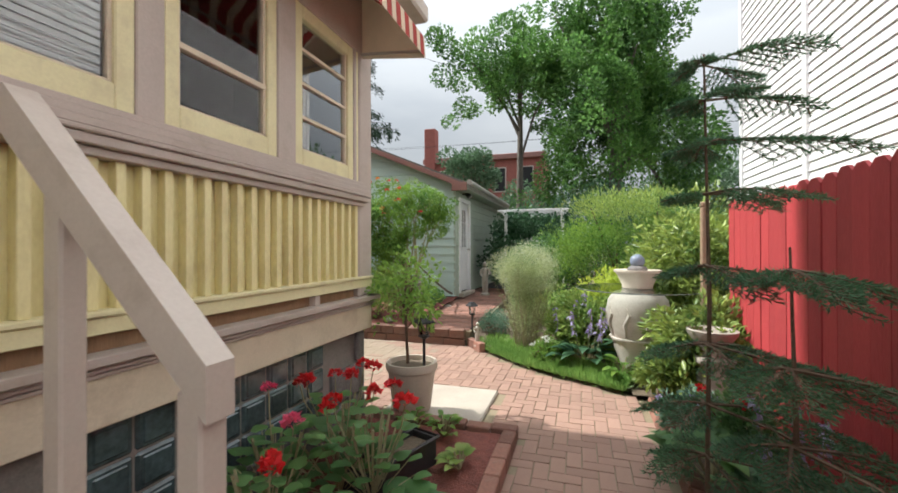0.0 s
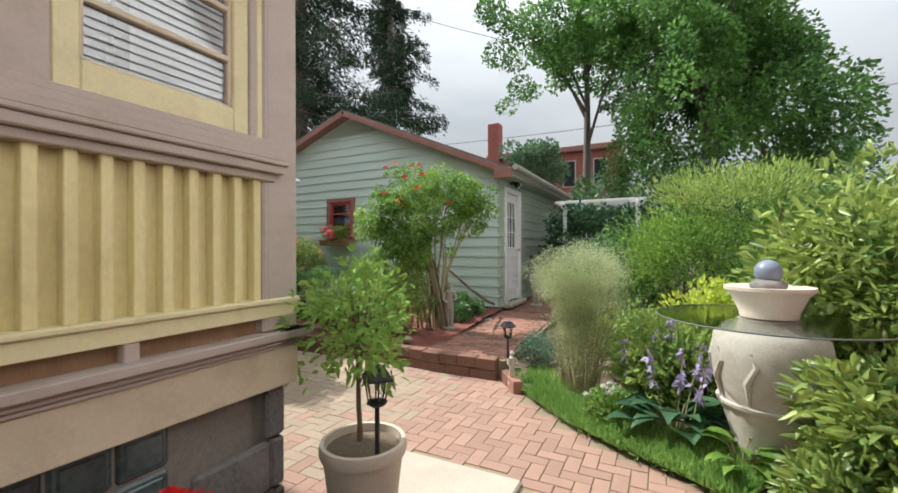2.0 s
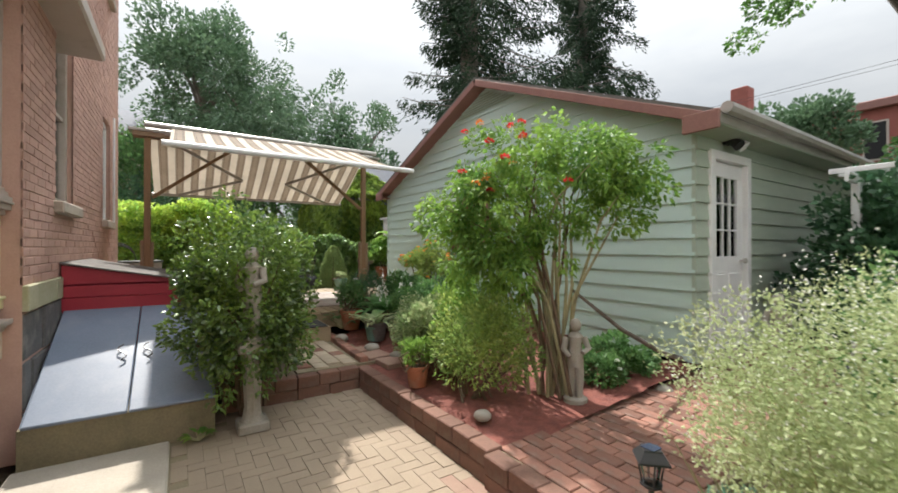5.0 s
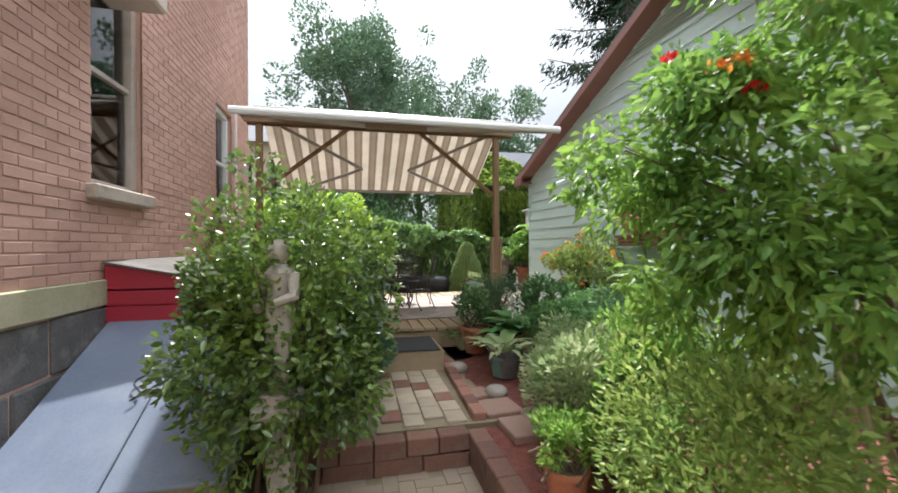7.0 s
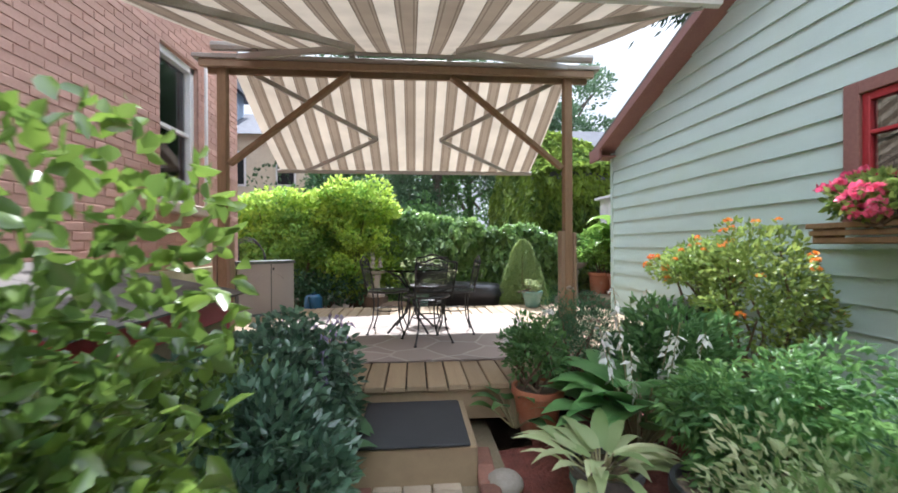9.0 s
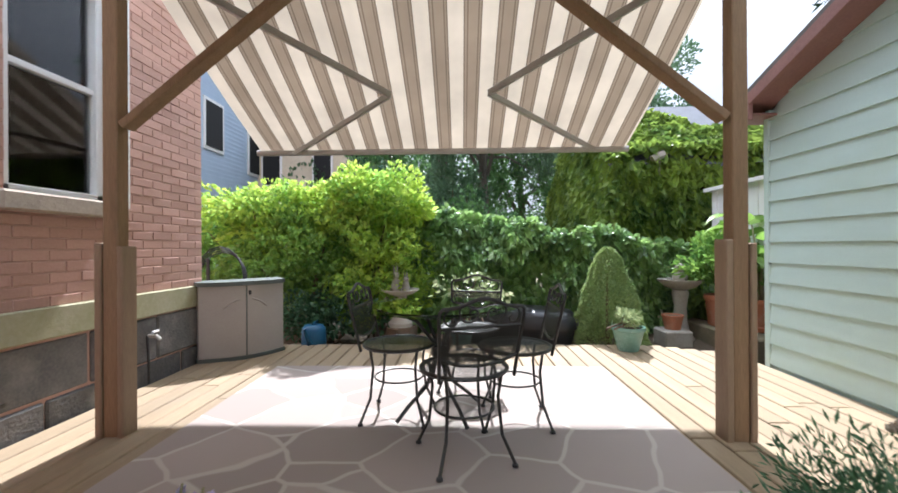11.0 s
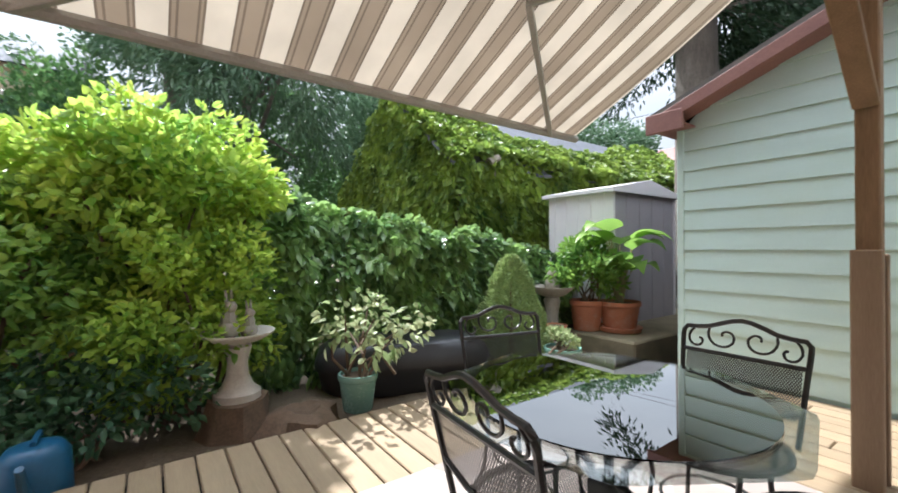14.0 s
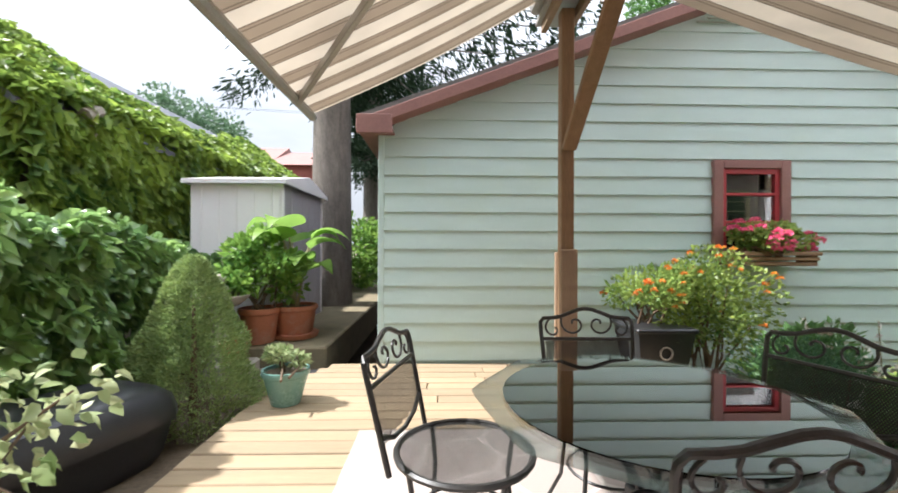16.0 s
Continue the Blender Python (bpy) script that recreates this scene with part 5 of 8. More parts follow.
part("door_knob", MB().lathe([(0.012, 0), (0.012, 0.03), (0.03, 0.045), (0.03, 0.065), (0.012, 0.075)], (0, 0, 0), 12), M["metalgrey"], leaf).matrix_basis = pose(X - 0.01, yb - 0.06, dz0 + 0.95, 0, 90, 0)
# black sheet behind the door panes stands in for the dark garage
part("unlit_room_sheet", MB().box((X - 0.3, dy0, dz0), (X - 0.28, dy1, dz1)), M["dark"], gd)
part("door_step", MB().box((X - 0.02, dy0 - 0.1, 0.36), (X + 0.14, dy1 + 0.1, dz0), 0.01), M["slab"], gd)
fl = thing("wall_light", (X + 0.02, 8.98, 2.66), "small twin floodlight fixed above the garage door", "lamp")
part("backplate", MB().box((-0.02, -0.06, -0.05), (0.02, 0.06, 0.05), 0.008), M["black"], fl)
for s in (-1, 1):
    part("lamp_head", MB().tube([(0.02, 0.03 * s, 0.0), (0.09, 0.05 * s, -0.03), (0.15, 0.06 * s, -0.09)], [0.025, 0.045, 0.06], 10), M["white"] if s > 0 else M["black"], fl)

# ---------------------------------------------------------------- deck
DZ = 0.55
dk = new("floor_deck")
tagged(dk, label="weathered tan wooden deck boards laid side by side", category="deck", kind="structure")
# frame coloured near-black for the darkness under and between the boards
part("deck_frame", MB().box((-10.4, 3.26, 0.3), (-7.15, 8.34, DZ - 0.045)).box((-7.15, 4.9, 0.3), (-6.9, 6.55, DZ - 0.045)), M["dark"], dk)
y = 3.26
rb = random.Random(8)
while y < 8.3:
    xf = -6.82 if 4.85 < y < 6.45 else -7.12
    x1 = -10.45 if y < 7.6 else -10.45 + (y - 7.6) * 0.5
    cut = rb.uniform(-9.4, -7.9)
    for a, b in ((x1, cut - 0.003), (cut + 0.003, xf + rb.uniform(-0.01, 0.01))):
        part("deck_board", MB().box((a, y + 0.004, DZ - 0.04), (b, y + 0.136, DZ + rb.uniform(-0.002, 0.002)), 0.006), M["deck"], dk)
    y += 0.142
part("deck_fascia", MB().box((-6.9, 4.88, 0.3), (-6.86, 6.56, DZ - 0.045), 0.004).box((-7.19, 4.45, 0.3), (-7.15, 8.3, DZ - 0.045), 0.004), M["deck"], dk)
rug = thing("outdoor_rug", (0, 0, 0), "outdoor rug printed like pinkish crazy-paving stone", "rug")
mb = MB()
xa, xb, ya2, yb2 = -9.6, -7.38, 4.07, 6.92
nx = 24
vs, fs = [], []
for i in range(nx + 1):
    for j in range(nx + 1):
        x, y = xa + (xb - xa) * i / nx, ya2 + (yb2 - ya2) * j / nx
        vs.append((x, y, DZ + 0.011 + 0.004 * noise.noise((x * 3, y * 3, 0)) + (0.006 if i == nx else 0)))
for i in range(nx):
    for j in range(nx):
        a = i * (nx + 1) + j
        fs.append((a, a + nx + 1, a + nx + 2, a + 1))
part("rug_sheet", mb.add(vs, fs).box((xa, ya2, DZ + 0.003), (xb, yb2, DZ + 0.008)), M["rug"], rug, smooth=True)
part("deck_step", MB().box((-6.85, 5.24, 0.2), (-6.2, 5.92, 0.435), 0.008), M["deck"], dk)
mat_ = thing("door_mat", (-6.5, 5.58, 0.437), "flat black rubber mat on the path", "mat")
part("mat_sheet", MB().box((-0.31, -0.3, 0), (0.31, 0.3, 0.018), 0.006), M["rugblack"], mat_)

# ---------------------------------------------------------------- awning structure
pg = thing("awning_frame", (0, 0, 0), "brown timber frame carrying two striped retractable awnings", "awning")
PX = -8.28
for y, s in ((3.73, 1), (7.2, -1)):
    part("post", MB().box((PX - 0.043, y - 0.043, DZ - 0.02), (PX + 0.043, y + 0.043, 3.24), 0.006), M["post"], pg)
    part("post_sleeve", MB().box((PX - 0.055, y - 0.085, DZ - 0.02), (PX + 0.055, y - 0.045, 1.64), 0.006).box((PX - 0.055, y + 0.045, DZ - 0.02), (PX + 0.055, y + 0.08, 1.62), 0.006), M["postpale"], pg)
    part("brace", MB().beam((PX + 0.0, y + 0.06 * s, 2.3), (PX + 0.0, y + 1.22 * s, 3.22), 0.045, 0.09, up=(1, 0, 0), bev=0.005), M["post"], pg)
for dx in (-0.09, 0.09):
    part("cross_beam", MB().box((PX + dx - 0.02, 3.55, 3.215), (PX + dx + 0.02, 7.45, 3.285), 0.005), M["postpale"], pg)
part("ridge_beam", MB().box((PX - 0.14, 3.5, 3.285), (PX + 0.14, 7.5, 3.325), 0.005), M["metalgrey"], pg)
for y in (4.1, 5.0, 5.95, 6.85):
    part("bracket", MB().box((PX - 0.2, y - 0.03, 3.325), (PX + 0.2, y + 0.03, 3.4), 0.005), M["metalgrey"], pg)


def canopy(x0, z0, x1, z1, ya, yb, name, sag=0.03):
    mb = MB()
    nu, nv = 14, 36
    vs, fs = [], []
    for i in range(nu + 1):
        for j in range(nv + 1):
            s, q = i / nu, j / nv
            y = ya + (yb - ya) * q
            vs.append((x0 + (x1 - x0) * s, y, z0 + (z1 - z0) * s - sag * math.sin(math.pi * s) * (1 + 0.25 * math.sin(q * 40))))
    for i in range(nu):
        for j in range(nv):
            a = i * (nv + 1) + j
            fs.append((a, a + 1, a + nv + 2, a + nv + 1))
    return part(name, mb.add(vs, fs), M["canvas"], pg, "brown and cream striped canvas", smooth=True)


canopy(PX - 0.18, 3.34, -10.0, 2.55, 3.74, 7.28, "canopy")
canopy(PX + 0.18, 3.36, -5.95, 2.68, 4.04, 7.0, "canopy")
part("front_bar", MB().tube([(-10.0, 3.70, 2.54), (-10.0, 7.31, 2.54)], 0.03, 8), M["metalgrey"], pg)
part("front_bar", MB().tube([(-5.95, 3.98, 2.68), (-5.95, 7.08, 2.68)], 0.035, 8), M["white"], pg)
part("roller_tube", MB().tube([(PX - 0.16, 3.7, 3.36), (PX - 0.16, 7.4, 3.36)], 0.045, 8), M["metalgrey"], pg)
part("roller_tube", MB().tube([(PX + 0.16, 3.7, 3.38), (PX + 0.16, 7.4, 3.38)], 0.045, 8), M["metalgrey"], pg)
for s, yc in ((1, 3.95), (-1, 7.12)):
    for sx, xm, zm, xe, ze in ((-1, -9.2, 2.80, -10.0, 2.53), (1, -7.15, 2.95, -5.95, 2.66)):
        e_ = Vector((xm, yc + s * 1.2, zm))
        arm = part("folding_arm", MB().beam((PX + sx * 0.2, yc, 3.27), e_, 0.03, 0.05, bev=0.004), M["metalgrey"], pg)
        part("forearm", MB().beam(e_, (xe, yc + s * 0.12, ze), 0.03, 0.045, bev=0.004), M["metalgrey"], arm)


# ---------------------------------------------------------------- fences and neighbours
fn = thing("red_fence", (0, 0, 0), "tall red stained board fence with clipped tops", "fence")
for y in (-2.9, -0.6, 1.7, 4.3):
    part("fence_post", MB().box((1.36, y - 0.045, -0.06), (1.45, y + 0.045, 1.75), 0.006), M["redfence"], fn)
for z in (0.35, 1.45):
    part("fence_rail", MB().box((1.33, -3.0, z), (1.365, 4.36, z + 0.09), 0.004), M["redfence"], fn)
y = -3.0
rb = random.Random(3)
while y < 4.3:
    h = 1.83 + rb.uniform(-0.015, 0.015)
    bm_ = MB()
    o = [(y + 0.003, 0.02), (y + 0.137, 0.02), (y + 0.137, h - 0.035), (y + 0.10, h), (y + 0.04, h), (y + 0.003, h - 0.035)]
    x0 = 1.30 + rb.uniform(-0.004, 0.004)
    bm_.add([(x0, a, b) for a, b in o] + [(x0 + 0.02, a, b) for a, b in o], [(5, 4, 3, 2, 1, 0), (6, 7, 8, 9, 10, 11)] + [(i, (i + 1) % 6, 6 + (i + 1) % 6, 6 + i) for i in range(6)])
    part("board", bm_, M["redfence"], fn)
    y += 0.14
pp = thing("wooden_post", (1.17, 4.68, 0.0), "weathered pinkish brown wooden garden post", "post")
part("post_shaft", MB().box((-0.035, -0.035, 0), (0.035, 0.035, 1.82), 0.01).box((-0.043, -0.043, 1.82), (0.043, 0.043, 1.87), 0.012), M["postpale"], pp)

nh = thing("neighbour_house", (0, 0, 0), "white house clad in narrow horizontal siding", "house")
part("wall_core", MB().box((2.63, -7, 0), (8.5, 8.17, 9.5)), M["whitesiding"], nh)
z = 0.2
while z < 9.3:
    part("siding_board", MB().add([(2.595, -7, z), (2.595, 8.19, z), (2.615, 8.19, z + 0.118), (2.615, -7, z + 0.118), (2.64, -7, z), (2.64, 8.19, z)], [(0, 3, 2, 1), (0, 1, 5, 4)]), M["whitesiding"], nh)
    z += 0.118
for y0 in (8.14, 6.05, 3.45):
    part("corner_trim", MB().box((2.57, y0 - 0.04, 0.1), (2.66, y0 + 0.06, 9.4), 0.005), M["white"], nh)
part("roof", MB().box((2.3, -7.2, 9.5), (8.8, 8.5, 9.8), 0.02), M["roofgrey"], nh)

fb = thing("far_brick_building", (0, 0, 0), "distant red brick building with a tall square chimney", "building")
part("wall", MB().box((-14.5, 38, 0), (-3.2, 47, 9.6), 0.02), M["redbrickfar"], fb)
part("cornice", MB().box((-14.7, 37.7, 9.6), (-3.0, 47.2, 10.1), 0.05), M["trimred"], fb)
part("chimney", MB().box((-14.5, 37.6, 9.0), (-13.4, 38.7, 13.0), 0.05), M["redbrickfar"], fb)
for x in (-12.5, -9.8, -7.1, -4.6):
    w_ = part("window", MB().box((x - 0.55, 37.95, 6.6), (x + 0.55, 38.02, 8.9)), M["taupe"], fb)
    part("pane", MB().box((x - 0.45, 37.93, 6.7), (x + 0.45, 37.96, 8.8)), M["dark"], w_)
fb2 = thing("far_brick_building", (-24, 34, 0), "distant red brick gable beyond the shed", "building")
part("wall", MB().box((-4, -3, 0), (4, 3, 7.0), 0.02), M["redbrickfar"], fb2)
part("roof", MB().add([(-4.3, -3.3, 6.9), (4.3, -3.3, 6.9), (4.3, 3.3, 6.9), (-4.3, 3.3, 6.9), (-4.3, 0, 8.6), (4.3, 0, 8.6)], [(0, 1, 5, 4), (2, 3, 4, 5), (1, 2, 5), (3, 0, 4)]), M["trimred"], fb2)

bh = thing("blue_house", (0, 0, 0), "blue-grey clapboard house behind the hedge", "house")
part("wall_core", MB().box((-26, -12, 0), (-19.05, -3.05, 9.0)), M["bluesiding"], bh)
z = 0.3
while z < 9.0:
    part("siding_board", MB().add([(-19.0, -12, z), (-19.0, -3.0, z), (-19.04, -3.0, z + 0.16), (-19.04, -12, z + 0.16), (-26, -3.0, z), (-26, -3.04, z + 0.16)], [(0, 1, 2, 3), (1, 4, 5, 2)]), M["bluesiding"], bh)
    z += 0.16
part("roof", MB().add([(-26.5, -12, 8.9), (-18.6, -12, 8.9), (-18.6, -2.6, 8.9), (-26.5, -2.6, 8.9), (-22.5, -12, 12), (-22.5, -2.6, 12)], [(1, 2, 5, 4), (3, 0, 4, 5), (2, 3, 5), (0, 1, 4)]), M["roofgrey"], bh)
for xx, zz in ((-20.3, 5.9), (-23.2, 5.5)):
    w_ = part("window", MB().box((xx - 0.6, -3.02, zz - 0.9), (xx + 0.6, -2.96, zz + 0.9), 0.01), M["white"], bh)
    part("pane", MB().box((xx - 0.48, -2.97, zz - 0.78), (xx + 0.48, -2.94, zz + 0.78)), M["dark"], w_)
ch = thing("cream_house", (-26.5, -0.8, 1.2), "pale cream house far behind the hedge", "house")
part("wall", MB().box((-3, -3, 0), (3, 3.2, 5.4), 0.02), M["cream"], ch)
part("roof", MB().add([(-3.4, -3.4, 5.3), (3.4, -3.4, 5.3), (3.4, 3.6, 5.3), (-3.4, 3.6, 5.3), (0, -3.4, 7.2), (0, 3.6, 7.2)], [(1, 2, 5, 4), (3, 0, 4, 5), (2, 3, 5), (0, 1, 4)]), M["roofgrey"], ch)
for yy in (-1.6, 0.6, 2.2):
    w_ = part("window", MB().box((2.98, yy - 0.45, 3.0), (3.05, yy + 0.45, 4.6), 0.01), M["white"], ch)
    part("pane", MB().box((3.03, yy - 0.36, 3.1), (3.07, yy + 0.36, 4.5)), M["dark"], w_)

ih = thing("ivy_outbuilding", (0, 0, 0), "low outbuilding smothered in ivy with a grey roof", "outbuilding")
IX0, IXR, IX1, IY0, IY1, IZE, IZR = -17.2, -15.0, -12.95, 8.3, 18.4, 2.95, 4.5
gab = [(IX0, 0), (IX1, 0), (IX1, IZE), (IXR, IZR), (IX0, IZE)]
part("wall", MB().add([(x, IY0, z) for x, z in gab] + [(x, IY1, z) for x, z in gab], [(0, 1, 2, 3, 4), (9, 8, 7, 6, 5)] + [(i, 5 + i, 5 + (i + 1) % 5, (i + 1) % 5) for i in range(5)]), M["ground"], ih)
part("roof", MB().beam((IX1 + 0.12, (IY0 + IY1) / 2, IZE - 0.03), (IXR, (IY0 + IY1) / 2, IZR + 0.06), IY1 - IY0 + 0.3, 0.06).beam((IX0 - 0.12, (IY0 + IY1) / 2, IZE - 0.03), (IXR, (IY0 + IY1) / 2, IZR + 0.06), IY1 - IY0 + 0.3, 0.06), M["roofgrey"], ih)
rng = np.random.default_rng(21)
bumps = lambda u, v: np.array([noise.noise((a * 0.8, b * 0.8, 1.0)) + 0.6 * noise.noise((a * 2.6, b * 2.6, 1.0)) for a, b in zip(u, v)])
n = 15000
yy, zz = IY0 - 0.1 + (IY1 - IY0 + 0.2) * rng.uniform(0, 1, n) ** 1.25, rng.uniform(0.3, IZE + 0.1, n)
P = np.stack([IX1 + 0.14 + 0.22 * bumps(yy, zz), yy, zz], 1)
foliage(ih, "ivy", L["ivy"], P, np.tile([0.9, 0, -0.35], (n, 1)), 0.17, 0.15, rng, jit=0.35, up=0, droop=0.5)
# on the roof slope: it climbs to the ridge at the gable and stays lower further along
n = 16000
yy = IY0 - 0.15 + (IY1 - IY0 + 0.2) * rng.uniform(0, 1, n) ** 1.3
lim = np.clip(1.08 - 0.68 * np.clip((yy - IY0 - 0.25) / 1.5, 0, 1) + 0.62 * np.clip((yy - 13.0) / 3, 0, 1), 0, 1.05) + 0.16 * np.array([noise.noise((a * 1.1, 5, 0)) for a in yy])
q = np.clip(rng.uniform(0, 1, n) * lim, 0, 1.03)
P = np.stack([IX1 + 0.1 + (IXR - IX1) * q, yy, IZE + 0.05 + (IZR - IZE) * q + 0.12 + 0.12 * bumps(yy, q * 3)], 1)
foliage(ih, "ivy", L["ivy"], P, np.tile([0.75, 0, 0.25], (n, 1)), 0.17, 0.15, rng, jit=0.4, up=0, droop=0.4)
n = 9000
xx = rng.uniform(IX0 - 0.1, IX1 + 0.1, n)
ht = np.where(xx > IXR, IZE + (IX1 - xx) * (IZR - IZE) / (IX1 - IXR), IZE + (xx - IX0) * (IZR - IZE) / (IXR - IX0)) + 0.16
zz = 0.3 + (ht - 0.3) * rng.uniform(0, 1, n) ** 0.8
P = np.stack([xx, IY0 - 0.12 + 0.14 * bumps(xx, zz), zz], 1)
foliage(ih, "ivy", L["ivy"], P, np.tile([0.1, -0.9, -0.35], (n, 1)), 0.17, 0.15, rng, jit=0.35, up=0, droop=0.5)
part("vent_pipe", MB().tube([(-12.8, 8.92, 2.3), (-12.8, 8.92, 3.0)], 0.045, 8).tube([(-12.8, 8.82, 3.0), (-12.8, 9.0, 3.1)], 0.075, 8), M["concrete"], ih)

# ---------------------------------------------------------------- shed, cabinet and other boxes by the deck
sh = thing("garden_shed", (-11.47, 10.08, 0.6), "pale grey metal garden shed with a shallow roof", "shed")
part("wall", MB().box((-0.52, -0.8, 0), (0.52, 0.8, 1.82), 0.01), M["shed"], sh)
# darker sheet and seams: shade on this side is painted in
part("side_panel", MB().box((0.522, -0.74, 0.02), (0.534, 0.74, 1.78), 0.004), M["shedshade"], sh)
for y in (-0.8, 0.76):
    part("corner_trim", MB().box((0.5, y, 0.0), (0.545, y + 0.04, 1.82), 0.004), M["shed"], sh)
rf_ = MB()
rf_.add([(-0.58, -0.88, 1.82), (0.60, -0.88, 1.82), (0.60, 0.88, 1.82), (-0.58, 0.88, 1.82), (-0.58, 0, 1.98), (0.60, 0, 1.98), (-0.58, -0.88, 1.77), (0.60, -0.88, 1.77), (0.60, 0.88, 1.77), (-0.58, 0.88, 1.77)],
        [(0, 1, 5, 4), (2, 3, 4, 5), (0, 6, 7, 1), (1, 7, 8, 2), (1, 2, 5), (2, 8, 9, 3), (0, 4, 3, 9, 6)])
part("roof", rf_, M["shed"], sh)
for k in range(5):
    part("wall_seam", MB().box((-0.4 + k * 0.2, -0.812, 0.02), (-0.385 + k * 0.2, -0.795, 1.76), 0.002), M["shed"], sh)
for k in range(4):
    part("side_seam", MB().box((0.53, -0.5 + k * 0.32, 0.04), (0.542, -0.485 + k * 0.32, 1.76), 0.002), M["shedshade"], sh)

cb = thing("storage_cabinet", (-10.02, 3.62, DZ), "taupe resin outdoor storage cabinet with two curved doors and dark lid", "cabinet", rz=35)


def bowed(w, d, bow, z0, z1, mb, grow=0.0, n=12):
    o = [(-w / 2 - grow, d / 2 + grow), (-w / 2 - grow, -d / 2 - grow)]
    o += [(-w / 2 - grow + (w + 2 * grow) * i / n, -d / 2 - grow - bow * math.sin(math.pi * i / n)) for i in range(1, n)]
    o += [(w / 2 + grow, -d / 2 - grow), (w / 2 + grow, d / 2 + grow)]
    return mb.poly(o, z0, z1)


cb.matrix_basis = pose(-10.03, 3.5, DZ, 0, 0, 132)
CW, CD, CB = 0.76, 0.22, 0.12
face = lambda x: -CD / 2 - CB * math.sin(math.pi * (x / CW + 0.5)) ** 0.8
wave = [(CW * (i / 24 - 0.5), face(CW * (i / 24 - 0.5)) - 0.022 * math.exp(-((abs(i - 12) - 7) / 3.5) ** 2)) for i in range(25)]
part("body", bowed(CW, CD, CB, 0.02, 0.70, MB(), n=24), M["resin"], cb, smooth=True)
part("base", bowed(CW, CD, CB, 0.0, 0.035, MB(), 0.012, 24), M["resindark"], cb)
part("lid", MB().poly([(-CW / 2 - 0.02, CD / 2 + 0.02), (-CW / 2 - 0.02, -CD / 2)] + [(x * 1.04, y - 0.012) for x, y in wave] + [(CW / 2 + 0.02, -CD / 2), (CW / 2 + 0.02, CD / 2 + 0.02)], 0.70, 0.74), M["resindark"], cb)
part("door_gap", MB().box((-0.006, face(0) - 0.003, 0.035), (0.006, face(0) + 0.02, 0.70)), M["resindark"], cb)
part("latch", MB().box((0.02, face(0.03) - 0.01, 0.61), (0.042, face(0.03) + 0.01, 0.65), 0.004), M["black"], cb)
for s in (-1, 1):
    part("door_grip", MB().tube([(s * x, face(x) + 0.002, z) for x, z in ((0.05, 0.57), (0.10, 0.555), (0.15, 0.525), (0.19, 0.49))], 0.008, 6), M["resin"], cb)
wc_ = thing("watering_can", (-10.55, 4.05, 0.45), "dark blue plastic watering can beside the cabinet", "watering can")
part("can_body", MB().lathe([(0.13, 0), (0.14, 0.02), (0.13, 0.25), (0.10, 0.29), (0.07, 0.30)], (0, 0, 0), 18), M["bluepot"], wc_, smooth=True)
part("spout", MB().tube([(0.11, 0, 0.08), (0.22, 0, 0.2), (0.28, 0, 0.3)], [0.03, 0.02, 0.016], 8), M["bluepot"], wc_, smooth=True)
part("can_handle", MB().tube([(-0.12, 0, 0.08), (-0.2, 0, 0.18), (-0.1, 0, 0.32), (0.04, 0, 0.31)], 0.013, 6), M["bluepot"], wc_, smooth=True)
cg = thing("cargo_box", (-11.15, 6.35, 0.42), "long black plastic storage pod with rounded lid", "storage box", rz=70)


def rounded_slab(mb, w, d, h, rings):
    n = 24
    vs, fs = [], []
    for s, z in rings:
        for k in range(n):
            a = 2 * math.pi * k / n
            cx, cy = math.cos(a), math.sin(a)
            q = (abs(cx) ** 5 + abs(cy) ** 5) ** (-1 / 5)
            vs.append((cx * q * w / 2 * s, cy * q * d / 2 * s, z * h))
    for i in range(len(rings) - 1):
        for k in range(n):
            fs.append((i * n + k, i * n + (k + 1) % n, (i + 1) * n + (k + 1) % n, (i + 1) * n + k))
    fs.append(tuple(reversed(range(n))))
    fs.append(tuple(range((len(rings) - 1) * n, len(rings) * n)))
    return mb.add(vs, fs)


part("tub", rounded_slab(MB(), 1.5, 0.62, 0.24, [(0.86, 0), (0.95, 0.3), (1.0, 0.9), (1.0, 1.0)]), M["black"], cg, smooth=True)
lid = part("lid", rounded_slab(MB(), 1.54, 0.66, 0.2, [(1.0, 0), (1.0, 0.2), (0.96, 0.6), (0.86, 0.9), (0.7, 1.0)]), M["black"], cg, smooth=True)
lid.location = (0, 0, 0.235)
pl = thing("planter_box", (-7.32, 7.9, DZ), "square black plastic planter with a round emblem", "planter")
part("tub", MB().add([(-0.17, -0.17, 0), (0.17, -0.17, 0), (0.17, 0.17, 0), (-0.17, 0.17, 0), (-0.23, -0.23, 0.42), (0.23, -0.23, 0.42), (0.23, 0.23, 0.42), (-0.23, 0.23, 0.42)], [(3, 2, 1, 0), (0, 1, 5, 4), (1, 2, 6, 5), (2, 3, 7, 6), (3, 0, 4, 7), (4, 5, 6, 7)]), M["black"], pl)
part("rim", MB().box((-0.25, -0.25, 0.42), (0.25, 0.25, 0.46), 0.012), M["black"], pl)
